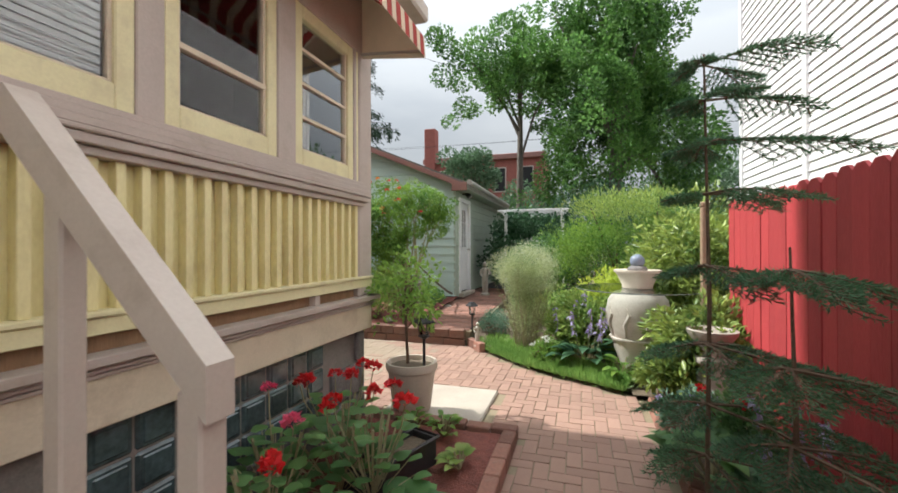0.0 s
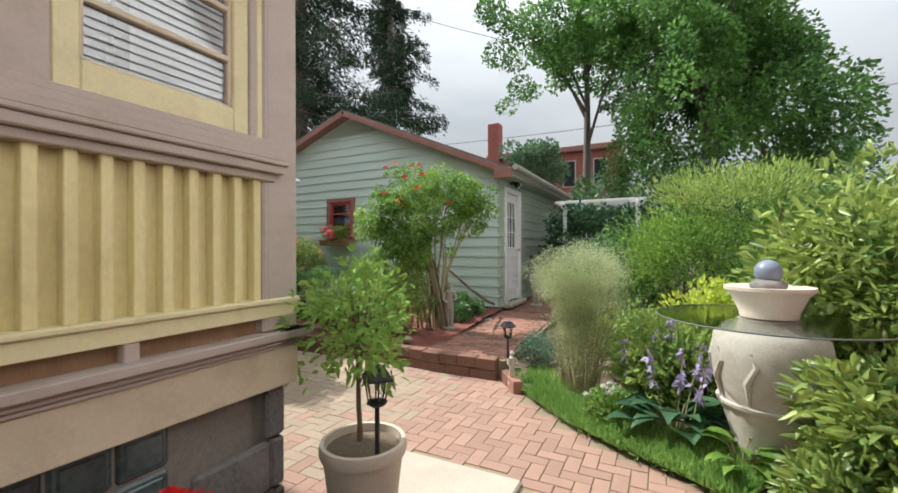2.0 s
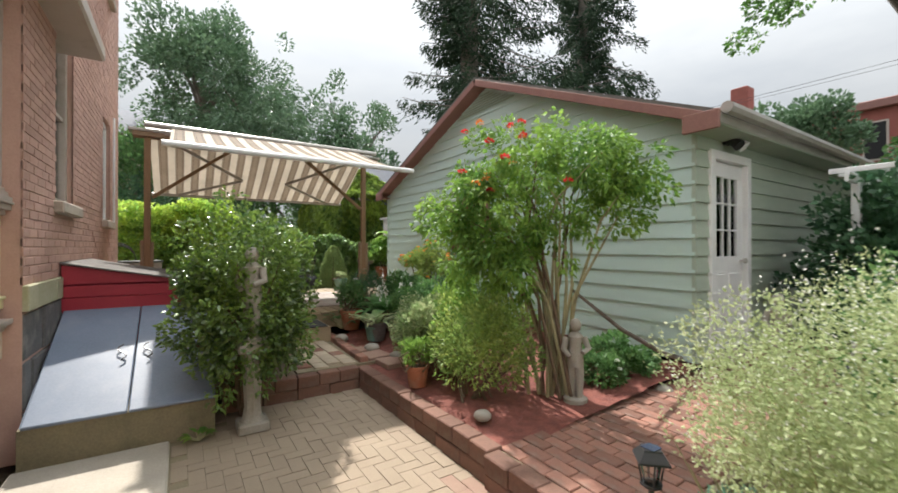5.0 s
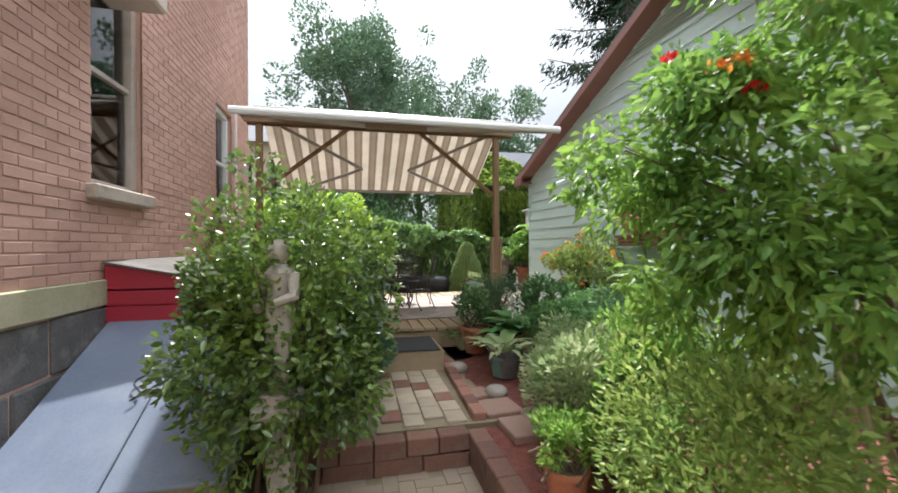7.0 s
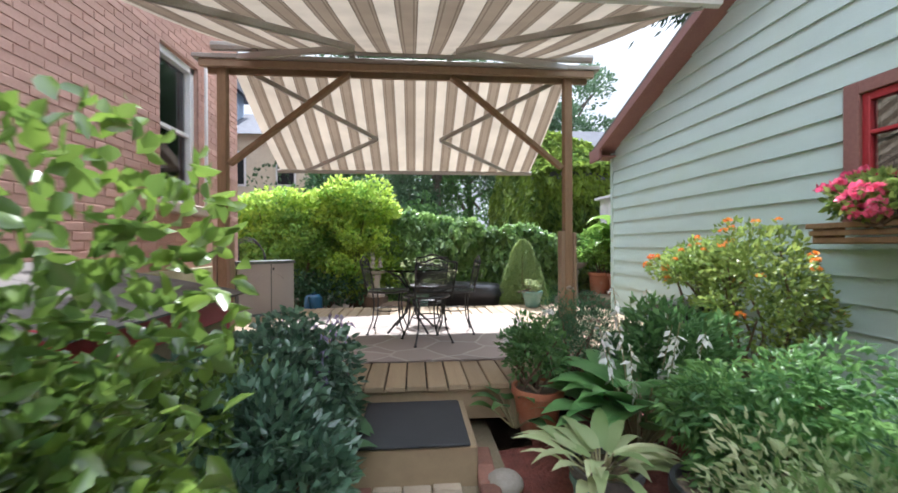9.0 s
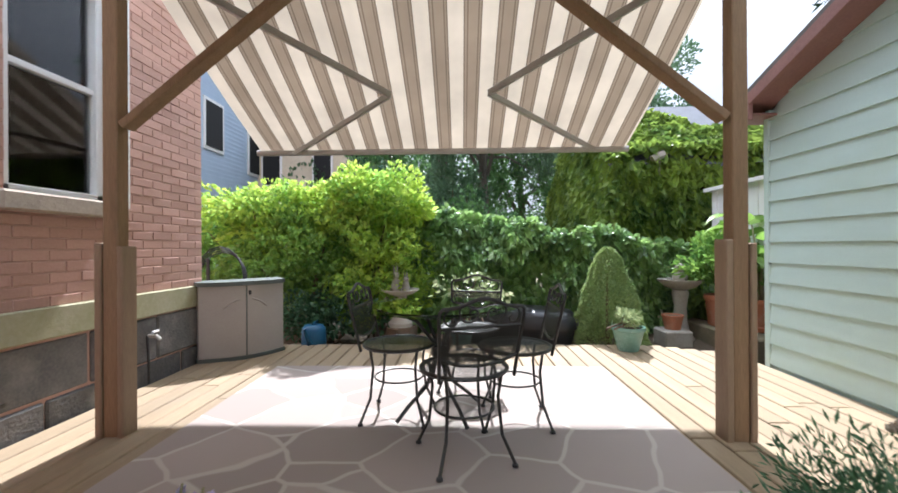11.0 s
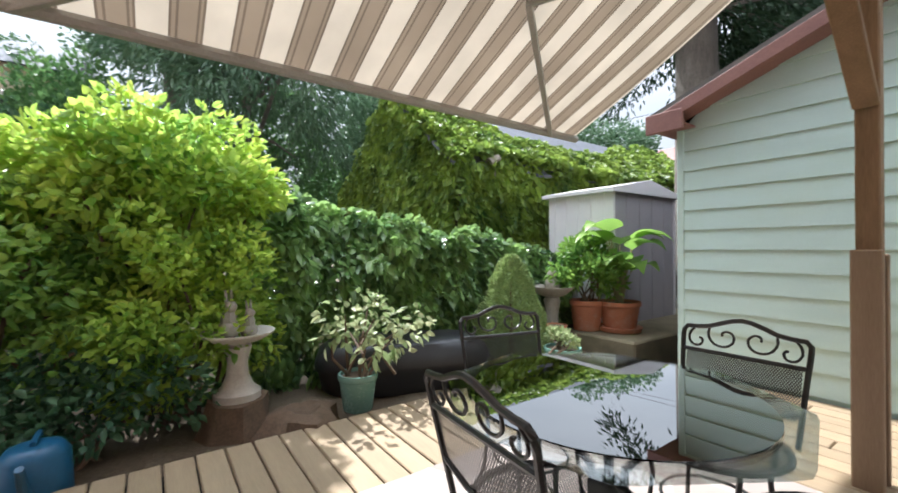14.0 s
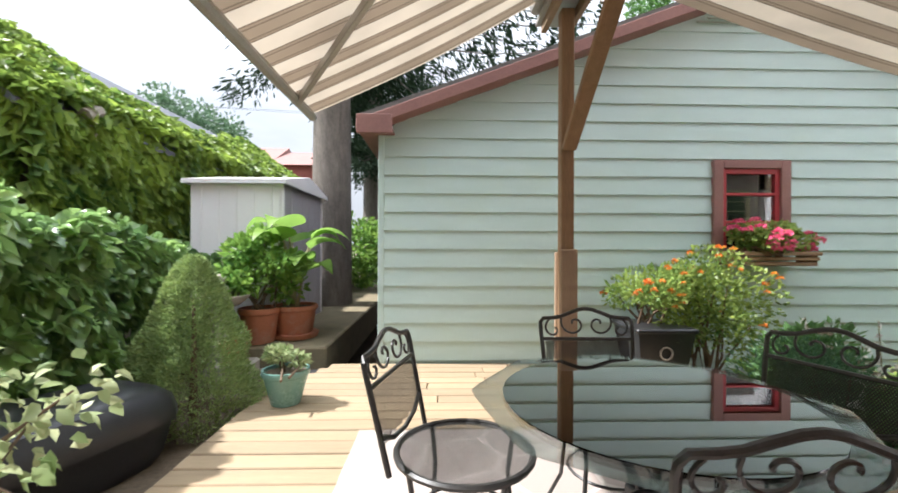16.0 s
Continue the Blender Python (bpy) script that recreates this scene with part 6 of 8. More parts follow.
part("emblem", MB().tube([(0.05 * math.cos(a * 0.7), -0.215, 0.26 + 0.05 * math.sin(a * 0.7)) for a in range(10)], 0.008, 6), M["metalgrey"], pl)


# ---------------------------------------------------------------- patio table and chairs
def strips(mb, inside, z_of, size, gap, w=0.0042):
    """A sheet of expanded metal: thin slanting strips both ways, clipped to a shape."""
    n = int(size * 2.2 / gap)
    for s in (-1, 1):
        for i in range(-n, n + 1):
            pts = []
            for k in range(0, 61):
                u = -size * 1.1 + size * 2.2 * k / 60
                v = s * u * 1.5 + i * gap
                if inside(u, v):
                    pts.append((u, v))
            if len(pts) > 1:
                a, b = pts[0], pts[-1]
                pa, pb = Vector(z_of(*a)), Vector(z_of(*b))
                d = Vector(z_of(a[0] + w, a[1])) - pa
                mb.add([pa - d / 2, pa + d / 2, pb + d / 2, pb - d / 2], [(0, 1, 2, 3)])
    return mb


def arc(c, r, a0, a1, n, f):
    return [f(c[0] + r * math.cos(a0 + (a1 - a0) * k / n), c[1] + r * math.sin(a0 + (a1 - a0) * k / n)) for k in range(n + 1)]


def make_chair():
    th = thing("patio_chair", (0, 0, 0), "black wrought-iron patio chair with mesh seat and scrolled back", "chair", "chairs round the table")
    R = 0.215
    rim = [(R * math.cos(k * math.pi / 14), R * math.sin(k * math.pi / 14), 0.44) for k in range(29)]
    part("seat_rim", MB().tube(rim, 0.011, 7), M["iron"], th, smooth=True)
    part("seat", strips(MB(), lambda u, v: u * u + v * v < R * R, lambda u, v: (u, v, 0.443 - 0.012 * (1 - (u * u + v * v) / R / R)), R, 0.0125), M["iron"], th, "black expanded-metal mesh seat", kind="stuff")
    lean = lambda h: -0.185 - 0.22 * (h - 0.44)
    back = lambda y, h: (lean(h), y, h)
    half = [(0.203, 0.752), (0.19, 0.768), (0.15, 0.77), (0.11, 0.776), (0.07, 0.792), (0.03, 0.806)]
    top = [back(u, h) for u, h in half] + [back(0, 0.81)] + [back(-u, h) for u, h in reversed(half)]
    fr = MB().tube([back(0.185, 0.43), back(0.195, 0.6), back(0.204, 0.73)] + top + [back(-0.204, 0.73), back(-0.195, 0.6), back(-0.185, 0.43)], 0.009, 7)
    part("back_frame", fr, M["iron"], th, smooth=True)
    part("back_rail", MB().tube([back(-0.2, 0.68), back(0.2, 0.68)], 0.008, 6), M["iron"], th)
    part("back_rail", MB().tube([back(-0.19, 0.54), back(-0.1, 0.505), back(0, 0.495), back(0.1, 0.505), back(0.19, 0.54)], 0.008, 6), M["iron"], th)
    part("backrest", strips(MB(), lambda u, v: abs(u) < 0.19 and abs(v - 0.0) < 0.085, lambda u, v: back(u, 0.595 + v), 0.2, 0.0125), M["iron"], th, "black expanded-metal mesh backrest", kind="stuff")
    for s in (-1, 1):
        sc = []
        for k in range(22):
            a = k * 0.32
            r = 0.006 + 0.0047 * k * 0.55
            sc.append(back(s * (0.055 + r * math.cos(a)), 0.745 + r * 0.9 * math.sin(a)))
        part("scroll", MB().tube(sc, 0.005, 5), M["iron"], th, smooth=True)
        sc = []
        for k in range(16):
            a = k * 0.36 + 2
            r = 0.005 + 0.0026 * k
            sc.append(back(s * (0.145 + r * math.cos(a)), 0.722 + r * math.sin(a)))
        part("scroll", MB().tube(sc, 0.005, 5), M["iron"], th, smooth=True)
    for sx, sy in ((1, 1), (1, -1), (-1, 1), (-1, -1)):
        a = math.atan2(sy, sx)
        c, s = math.cos(a), math.sin(a)
        lg = part("leg", MB().tube([(c * 0.2, s * 0.2, 0.435), (c * 0.18, s * 0.18, 0.32), (c * 0.2, s * 0.2, 0.14), (c * 0.265, s * 0.265, 0.012)], 0.0085, 6), M["iron"], th, smooth=True)
        part("foot_pad", MB().lathe([(0.016, 0), (0.016, 0.01), (0.01, 0.014)], (c * 0.265, s * 0.265, 0), 8), M["black"], lg)
    part("stretcher", MB().tube([(0.15 * math.cos(k * math.pi / 10), 0.15 * math.sin(k * math.pi / 10), 0.24) for k in range(21)], 0.006, 5), M["iron"], th, smooth=True)
    return th


ZF = DZ + 0.018
chair = make_chair()
chair.matrix_basis = pose(-8.54, 5.31, ZF, 0, 0, 85)
for x, y, a in ((-8.48, 6.02, -91), (-8.05, 5.71, 200), (-9.05, 5.76, -14)):
    copy_thing(chair, pose(x, y, ZF, 0, 0, a))
tb = thing("patio_table", (-8.52, 5.58, ZF), "octagonal glass patio table on a black wrought-iron base", "table", rz=12)
tb.matrix_basis = pose(-8.56, 5.56, ZF, 0, 0, 12) @ Matrix.Diagonal((1, 1, 0.95, 1))
octo = []
for k in range(8):
    for da in (-0.09, 0.0, 0.09):
        a = (k + 0.5) * math.pi / 4 + da
        r = 0.49 * math.cos(math.pi / 8) / math.cos(math.pi / 8 - abs(da)) - (0.006 if da == 0 else 0)
        octo.append((math.cos(a) * r, math.sin(a) * r))
tt = part("tabletop", MB().poly(octo, 0.70, 0.706), M["clearglass"], tb, "clear octagonal glass plate")
part("smoked_centre", MB().poly([(0.395 * math.cos(k * math.pi / 36), 0.395 * math.sin(k * math.pi / 36)) for k in range(72)], 0.7075, 0.7115), M["tableglass"], tt, "dark smoked glass middle")
for k in range(4):
    a = k * math.pi / 2 + 0.4
    c, s = math.cos(a), math.sin(a)
    part("leg", MB().tube([(c * 0.30, s * 0.30, 0.69), (c * 0.16, s * 0.16, 0.62), (c * 0.045, s * 0.045, 0.48), (c * 0.035, s * 0.035, 0.36), (c * 0.09, s * 0.09, 0.2), (c * 0.22, s * 0.22, 0.09), (c * 0.30, s * 0.30, 0.01)], 0.012, 7), M["iron"], tb, smooth=True)
part("collar", MB().box((-0.045, -0.045, 0.37), (0.045, 0.045, 0.45), 0.006), M["iron"], tb)
part("support_ring", MB().tube([(0.29 * math.cos(k * math.pi / 12), 0.29 * math.sin(k * math.pi / 12), 0.69) for k in range(25)], 0.009, 6), M["iron"], tb, smooth=True)


# ---------------------------------------------------------------- stone ornaments and pots
def birdbath(loc, h, r, label, mat):
    th = thing("birdbath", loc, label, "birdbath")
    part("pedestal", MB().lathe([(r * 0.62, 0), (r * 0.62, 0.05), (r * 0.42, 0.09), (r * 0.3, h * 0.35), (r * 0.27, h * 0.55), (r * 0.38, h * 0.78), (r * 0.3, h * 0.84)], (0, 0, 0), 20), mat, th, smooth=True)
    part("basin", MB().lathe([(r * 0.3, h * 0.83), (r * 0.65, h * 0.87), (r * 0.98, h * 0.97), (r, h), (r * 0.93, h), (r * 0.6, h * 0.93), (0.02, h * 0.92)], (0, 0, 0), 28), mat, th, smooth=True)
    return th


sb = thing("birdbath", (1.03, 3.92, 0.03), "weathered grey concrete birdbath on a rough stone pedestal", "birdbath")
part("pedestal", MB().lathe([(0.15, 0), (0.14, 0.2), (0.125, 0.4), (0.12, 0.44)], (0, 0, 0), 20, wob=lambda a, z: 1 + 0.06 * math.sin(5 * a + z * 17) + 0.04 * math.cos(9 * a - z * 25)), M["concrete"], sb, smooth=True)
part("collar", MB().box((-0.14, -0.14, 0.44), (0.14, 0.14, 0.5), 0.02), M["concrete"], sb)
part("basin", MB().lathe([(0.1, 0.5), (0.105, 0.55), (0.15, 0.63), (0.185, 0.68), (0.19, 0.71), (0.165, 0.715), (0.12, 0.67), (0.02, 0.66)], (0, 0, 0), 28), M["concrete"], sb, smooth=True)
birdbath((-10.95, 4.96, 0.65), 0.45, 0.235, "pale concrete birdbath on a stump before the hedge", M["urn"])
birdbath((-11.2, 8.42, 0.42), 0.77, 0.26, "grey concrete birdbath beside the potted plants", M["concrete"])


def ball(mb, c, r, n=10, sq=(1, 1, 1)):
    return mb.lathe([(max(r * math.sin(math.pi * k / n), 0.001), -r * math.cos(math.pi * k / n) * sq[2]) for k in range(n + 1)], c, 12)


def figure(name, loc, h, label, mat, rz=0, seed=1, category="statue"):
    """A small standing figure kept to plain rounded shapes."""
    mb = MB()
    mb.lathe([(0.14, 0), (0.14, 0.05), (0.11, 0.07)], (0, 0, 0), 12)
    mb.tube([(0.04, 0.035, 0.06), (0.035, 0.04, 0.3), (0.01, 0.03, 0.5)], [0.04, 0.05, 0.065], 10)
    mb.tube([(-0.02, -0.035, 0.06), (0.0, -0.04, 0.3), (0.01, -0.03, 0.5)], [0.04, 0.05, 0.065], 10)
    mb.tube([(0.01, 0, 0.42), (0.0, 0, 0.55), (-0.01, 0, 0.68), (0, 0, 0.78), (0, 0, 0.83)], [0.085, 0.09, 0.075, 0.09, 0.04], 12)
    mb.tube([(0, 0.1, 0.76), (0.05, 0.14, 0.64), (0.12, 0.06, 0.6)], [0.04, 0.035, 0.03], 8)
    mb.tube([(0, -0.1, 0.76), (0.03, -0.14, 0.62), (0.09, -0.08, 0.55)], [0.04, 0.035, 0.03], 8)
    ball(mb, (0.01, 0, 0.905), 0.068, 10, (1, 1, 1.15))
    ob = part(name, mb, mat, None, smooth=True)
    tagged(ob, label=label, category=category)
    ob.matrix_basis = pose(loc[0], loc[1], loc[2], 0, 0, rz) @ Matrix.Diagonal((h, h, h, 1))
    return ob


figure("statue", (-2.76, 6.9, 0.26), 0.70, "small weathered stone cherub statue standing in mulch", M["concrete"], -40)
figure("statue", (-1.95, 8.62, 0.42), 0.72, "small grey stone statue beside the garage door", M["concrete"], -60)
figure("statue", (-4.3, 4.67, 0.73), 0.82, "slender stone statue standing on a pedestal", M["concrete"], -30)
figure("statue", (-1.38, 5.62, 0.05), 0.34, "small white garden figure in the grass", M["urn"], -60)
pd = thing("pedestal", (-4.3, 4.67, 0.0), "weathered turned stone pedestal", "pedestal")
part("base", MB().box((-0.12, -0.12, 0), (0.12, 0.12, 0.08), 0.012), M["concrete"], pd)
part("column", MB().lathe([(0.1, 0.08), (0.075, 0.11), (0.06, 0.2), (0.07, 0.4), (0.06, 0.58), (0.1, 0.66)], (0, 0, 0), 16, wob=lambda a, z: 1 + 0.05 * math.cos(8 * a)), M["concrete"], pd, smooth=True)
part("capital", MB().box((-0.12, -0.12, 0.66), (0.12, 0.12, 0.73), 0.014), M["concrete"], pd)
for k, (dx, dz, s) in enumerate(((-0.05, 0.0, 1.0), (0.07, -0.01, 0.8))):
    mb = MB()
    ball(mb, (0, 0, 0.06), 0.07, 8)
    mb.tube([(0, 0, 0.05), (0, 0, 0.14), (0, 0, 0.2)], [0.06, 0.05, 0.03], 8)
    ball(mb, (0.02, 0, 0.21), 0.04, 8)
    mb.tube([(0.0, 0.015, 0.23), (-0.01, 0.02, 0.32)], [0.014, 0.008], 6).tube([(0.0, -0.015, 0.23), (-0.01, -0.02, 0.32)], [0.014, 0.008], 6)
    ob = part("rabbit_statue", mb, M["concrete"], None, smooth=True)
    tagged(ob, label="small pale stone rabbit figure on the birdbath", category="statue")
    ob.matrix_basis = pose(-10.95, 4.96 + dx, 1.06 + dz, 0, 0, 20) @ Matrix.Diagonal((s, s, s, 1))
mb = MB()
ball(mb, (0, 0, 0.08), 0.09, 8)
ball(mb, (0, 0, 0.2), 0.06, 8)
ob = part("frog_statue", mb, M["concrete"], None, smooth=True)
tagged(ob, label="round pale stone figure on the birdbath rim", category="statue")
ob.location = (-11.2, 8.42, 1.13)

ur = thing("urn_table", (0.57, 4.8, 0.03), "large pale cast-stone urn with relief and a round glass top", "urn")
part("foot", MB().lathe([(0.19, 0), (0.19, 0.06), (0.16, 0.1)], (0, 0, 0), 24), M["urn"], ur, smooth=True)
part("body", MB().lathe([(0.16, 0.1), (0.19, 0.2), (0.25, 0.4), (0.295, 0.6), (0.31, 0.74), (0.295, 0.84), (0.24, 0.91), (0.17, 0.935), (0.165, 0.95)], (0, 0, 0), 48,
     wob=lambda a, z: 1 + (0.018 * math.cos(24 * a) if z < 0.42 else 0.012 * math.sin(7 * a) * math.cos(z * 30) if z < 0.84 else 0)), M["urn"], ur, smooth=True)
part("relief_band", MB().lathe([(0.262, 0.42), (0.278, 0.425), (0.282, 0.445), (0.275, 0.45)], (0, 0, 0), 40), M["urn"], ur, smooth=True)
for k in range(9):
    a = k * 2 * math.pi / 9
    c, s = math.cos(a), math.sin(a)
    part("relief_leaf", MB().tube([(c * 0.27, s * 0.27, 0.47), (c * 0.302, s * 0.302, 0.6), (c * 0.30 - s * 0.05, s * 0.30 + c * 0.05, 0.7), (c * 0.3 - s * 0.02, s * 0.3 + c * 0.02, 0.78)], [0.01, 0.022, 0.018, 0.008], 6), M["urn"], ur, smooth=True)
gt = part("glass_top", MB().lathe([(0.62, 0.95), (0.625, 0.955), (0.62, 0.962)], (0, 0, 0), 48), M["clearglass"], ur, "round clear glass plate")
part("plate_edge", MB().tube([(0.623 * math.cos(k * math.pi / 32), 0.623 * math.sin(k * math.pi / 32), 0.956) for k in range(65)], 0.005, 5), M["resindark"], gt)
part("bowl", MB().lathe([(0.15, 0.965), (0.155, 1.0), (0.20, 1.1), (0.235, 1.135), (0.235, 1.155), (0.2, 1.155), (0.12, 1.12), (0.02, 1.12)], (0, 0, 0), 32), M["potstone"], ur, smooth=True)
mb = MB()
ball(mb, (0, 0, 0), 0.1, 10, (1, 1, 0.5))
dm_ = part("dome", mb, M["stone"], ur, "blue-grey stone dome", smooth=True)
dm_.location = (0, 0, 1.16)
mb = MB()
ball(mb, (0, 0, 0), 0.075, 12)
bl_ = part("ball", mb, M["steel"], ur, "blue-grey stone ball", smooth=True)
bl_.location = (0, 0, 1.245)


def pot(name, loc, r, h, mat, label, taper=0.72, cat="plant pot", saucer=False):
    th = thing(name, loc, label, cat)
    part("pot_body", MB().lathe([(r * taper, 0.0), (r * (taper + 0.03), 0.01), (r * 0.93, h * 0.8), (r * 0.94, h * 0.83)], (0, 0, 0), 28), mat, th, smooth=True)
    part("pot_rim", MB().lathe([(r * 0.94, h * 0.82), (r, h * 0.84), (r * 1.03, h * 0.9), (r, h), (r * 0.9, h), (r * 0.88, h * 0.9)], (0, 0, 0), 28), mat, th, smooth=True)
    part("potting_soil", MB().lathe([(r * 0.9, h * 0.88), (r * 0.88, h * 0.9), (r * 0.3, h * 0.92)], (0, 0, 0), 20), M["ground"], th)
    if saucer:
        part("saucer", MB().lathe([(r * 0.8, -0.03), (r * 1.0, -0.03), (r * 1.08, 0.02), (r * 0.98, 0.02)], (0, 0, 0), 24), mat, th, smooth=True)
    return th


pot("flower_pot", (-1.38, 3.27, 0.06), 0.215, 0.40, M["potstone"], "beige stone-look pot with a rolled rim at the slab")
pot("flower_pot", (-3.92, 6.05, 0.22), 0.11, 0.2, M["terra"], "small terracotta pot on the brick edge")
pot("flower_pot", (-10.67, 5.7, 0.50), 0.14, 0.26, M["celadon"], "tapered green pot standing on bare soil")
pot("flower_pot", (-10.2, 7.38, DZ + 0.005), 0.16, 0.24, M["celadon"], "round turquoise glazed pot at the deck edge", 0.6)
pot("flower_pot", (-10.72, 9.07, 0.69), 0.24, 0.32, M["terra"], "large terracotta pot in a saucer", 0.75, saucer=True)
pot("flower_pot", (-11.0, 8.82, 0.655), 0.2, 0.36, M["terra"], "terracotta pot on a stone block", 0.75)
pot("flower_pot", (-10.95, 8.2, 0.62), 0.12, 0.17, M["terra"], "shallow terracotta bowl by the birdbath", 0.7)
pot("flower_pot", (-6.72, 6.4, 0.26), 0.17, 0.3, M["terra"], "brown terracotta pot beside the path", 0.65)
pot("flower_pot", (-5.85, 6.45, 0.24), 0.16, 0.26, M["stone"], "dark grey pot in the bed beside the path", 0.65)
bk_ = thing("stone_block", (-10.95, 8.2, 0.42), "flat grey stone under a pot", "stone")
part("block", MB().box((-0.16, -0.16, 0), (0.16, 0.16, 0.2), 0.02), M["concrete"], bk_)
for (x, y, r) in ((-2.95, 6.08, 0.07), (-2.5, 7.75, 0.09), (-6.15, 6.05, 0.1), (-5.4, 6.2, 0.1), (-4.9, 6.3, 0.08)):
    mb = MB()
    ball(mb, (0, 0, 0), r, 8, (1, 1, 0.6))
    ob = part("boulder", mb, M["concrete"], None, smooth=True)
    tagged(ob, label="small rounded grey stone in the bed", category="stone")
    ob.location = (x, y, 0.26)
tr_ = thing("planter_trough", (-1.05, 2.2, 0.08), "black plastic planting trough among the geraniums", "planter", rz=70)
mb = MB()
for q in ((-0.28, -0.1, 0.28, -0.085), (-0.28, 0.085, 0.28, 0.1), (-0.28, -0.085, -0.265, 0.085), (0.265, -0.085, 0.28, 0.085)):
    mb.box((q[0], q[1], 0), (q[2], q[3], 0.17), 0.003)
part("trough_wall", mb, M["black"], tr_)
part("trough_rim", MB().tube([(-0.29, -0.11, 0.17), (0.29, -0.11, 0.17), (0.29, 0.11, 0.17), (-0.29, 0.11, 0.17), (-0.29, -0.11, 0.17)], 0.01, 6), M["black"], tr_)
part("potting_soil", MB().box((-0.265, -0.085, 0.01), (0.265, 0.085, 0.13)), M["ground"], tr_)
wbx = thing("window_box", (-6.08, 8.22, 1.42), "brown window box full of pink flowers", "window box")
part("box", MB().box((-0.4, -0.09, 0.07), (0.4, 0.12, 0.1), 0.006), M["post"], wbx)
for k in range(3):
    part("slat", MB().box((-0.4 - 0.012 * k, -0.1 - 0.012 * k, 0.075 + k * 0.045), (0.4 + 0.012 * k, -0.085 - 0.012 * k, 0.108 + k * 0.045), 0.004), M["post"], wbx)
for u in (-0.4, 0.385):
    part("end_board", MB().box((u, -0.1, 0.07), (u + 0.015, 0.12, 0.2), 0.004), M["post"], wbx)


def path_light(loc, h, label):
    th = thing("solar_light", loc, label, "garden lamp")
    part("stake", MB().tube([(0, 0, 0), (0, 0, h * 0.6)], 0.012, 8), M["black"], th)
    part("lamp_base", MB().lathe([(0.03, h * 0.6), (0.05, h * 0.63), (0.05, h * 0.65)], (0, 0, 0), 8), M["black"], th)
    gl = part("lamp_glass", MB().lathe([(0.032, h * 0.65), (0.05, h * 0.86)], (0, 0, 0), 8), M["glass"], th)
    for k in range(4):
        a = k * math.pi / 2 + math.pi / 4
        part("lamp_bar", MB().tube([(0.04 * math.cos(a), 0.04 * math.sin(a), h * 0.65), (0.058 * math.cos(a), 0.058 * math.sin(a), h * 0.88)], 0.004, 5), M["black"], th)
    cap = part("cap", MB().lathe([(0.095, h * 0.88), (0.095, h * 0.9), (0.055, h * 0.985), (0.055, h)], (0, 0, 0), 4), M["black"], th)
    part("solar_cell", MB().box((-0.032, -0.032, h), (0.032, 0.032, h + 0.004)), M["solar"], cap)
    return th


path_light((-1.24, 3.2, 0.4), 0.46, "black solar lantern stuck in the beige pot")
path_light((-1.55, 5.98, 0.15), 0.46, "black solar lantern at the edge of the raised path")
path_light((-1.4, 8.2, 0.3), 0.4, "black solar lantern further along the path")

# red-roofed brick house far beyond the shed
fh = thing("brick_house", (-19.6, 34.0, 0), "distant brick house with a red gabled roof", "house")
part("wall", MB().box((-2.9, -4, 0), (2.9, 4, 6.7), 0.02), M["redbrickfar"], fh)
part("roof", MB().add([(-3.2, -4.3, 6.6), (3.2, -4.3, 6.6), (3.2, 4.3, 6.6), (-3.2, 4.3, 6.6), (-3.2, 0, 8.3), (3.2, 0, 8.3)], [(0, 1, 5, 4), (2, 3, 4, 5), (0, 4, 3), (1, 2, 5), (0, 3, 2, 1)]), M["trimred"], fh)

# white arbour behind the garage corner
ab = thing("garden_arbour", (0, 0, 0), "white painted wooden arbour overgrown with dark vine", "arbour")
for x, y in ((-1.7, 9.8), (-0.4, 9.8), (-1.7, 11.2), (-0.4, 11.2)):
    part("post", MB().box((x - 0.035, y - 0.035, 0), (x + 0.035, y + 0.035, 2.2), 0.006), M["white"], ab)
for x in (-1.7, -0.4):
    part("beam", MB().box((x - 0.02, 9.5, 2.17), (x + 0.02, 11.5, 2.26), 0.005), M["white"], ab)
for k in range(7):
    part("slat", MB().box((-1.85, 9.55 + k * 0.3, 2.26), (-0.25, 9.58 + k * 0.3, 2.31), 0.004), M["white"], ab)
rng = np.random.default_rng(5)
P, N, K = clump_points(rng, (-1.25, 10.2, 1.45), (1.05, 0.85, 1.0), 9500, 60, 0.34)
foliage(ab, "vine", L["deep"], P, N, 0.09, 0.06, rng)

# overhead cables
for a, b, sag in (((-30, 26, 9.5), (14, 24, 8.0), 0.8), ((-30, 22, 8.2), (14, 21, 7.2), 0.7), ((-2.1, 15, 7.4), (-9.8, 3.0, 7.6), 0.5)):
    cbl = thing("overhead_cable", (0, 0, 0), "thin black overhead utility cable", "cable", "overhead cables")
    A, B = Vector(a), Vector(b)
    part("wire", MB().tube([A.lerp(B, k / 12) - Vector((0, 0, sag * 4 * (k / 12) * (1 - k / 12))) for k in range(13)], 0.008, 4), M["black"], cbl)


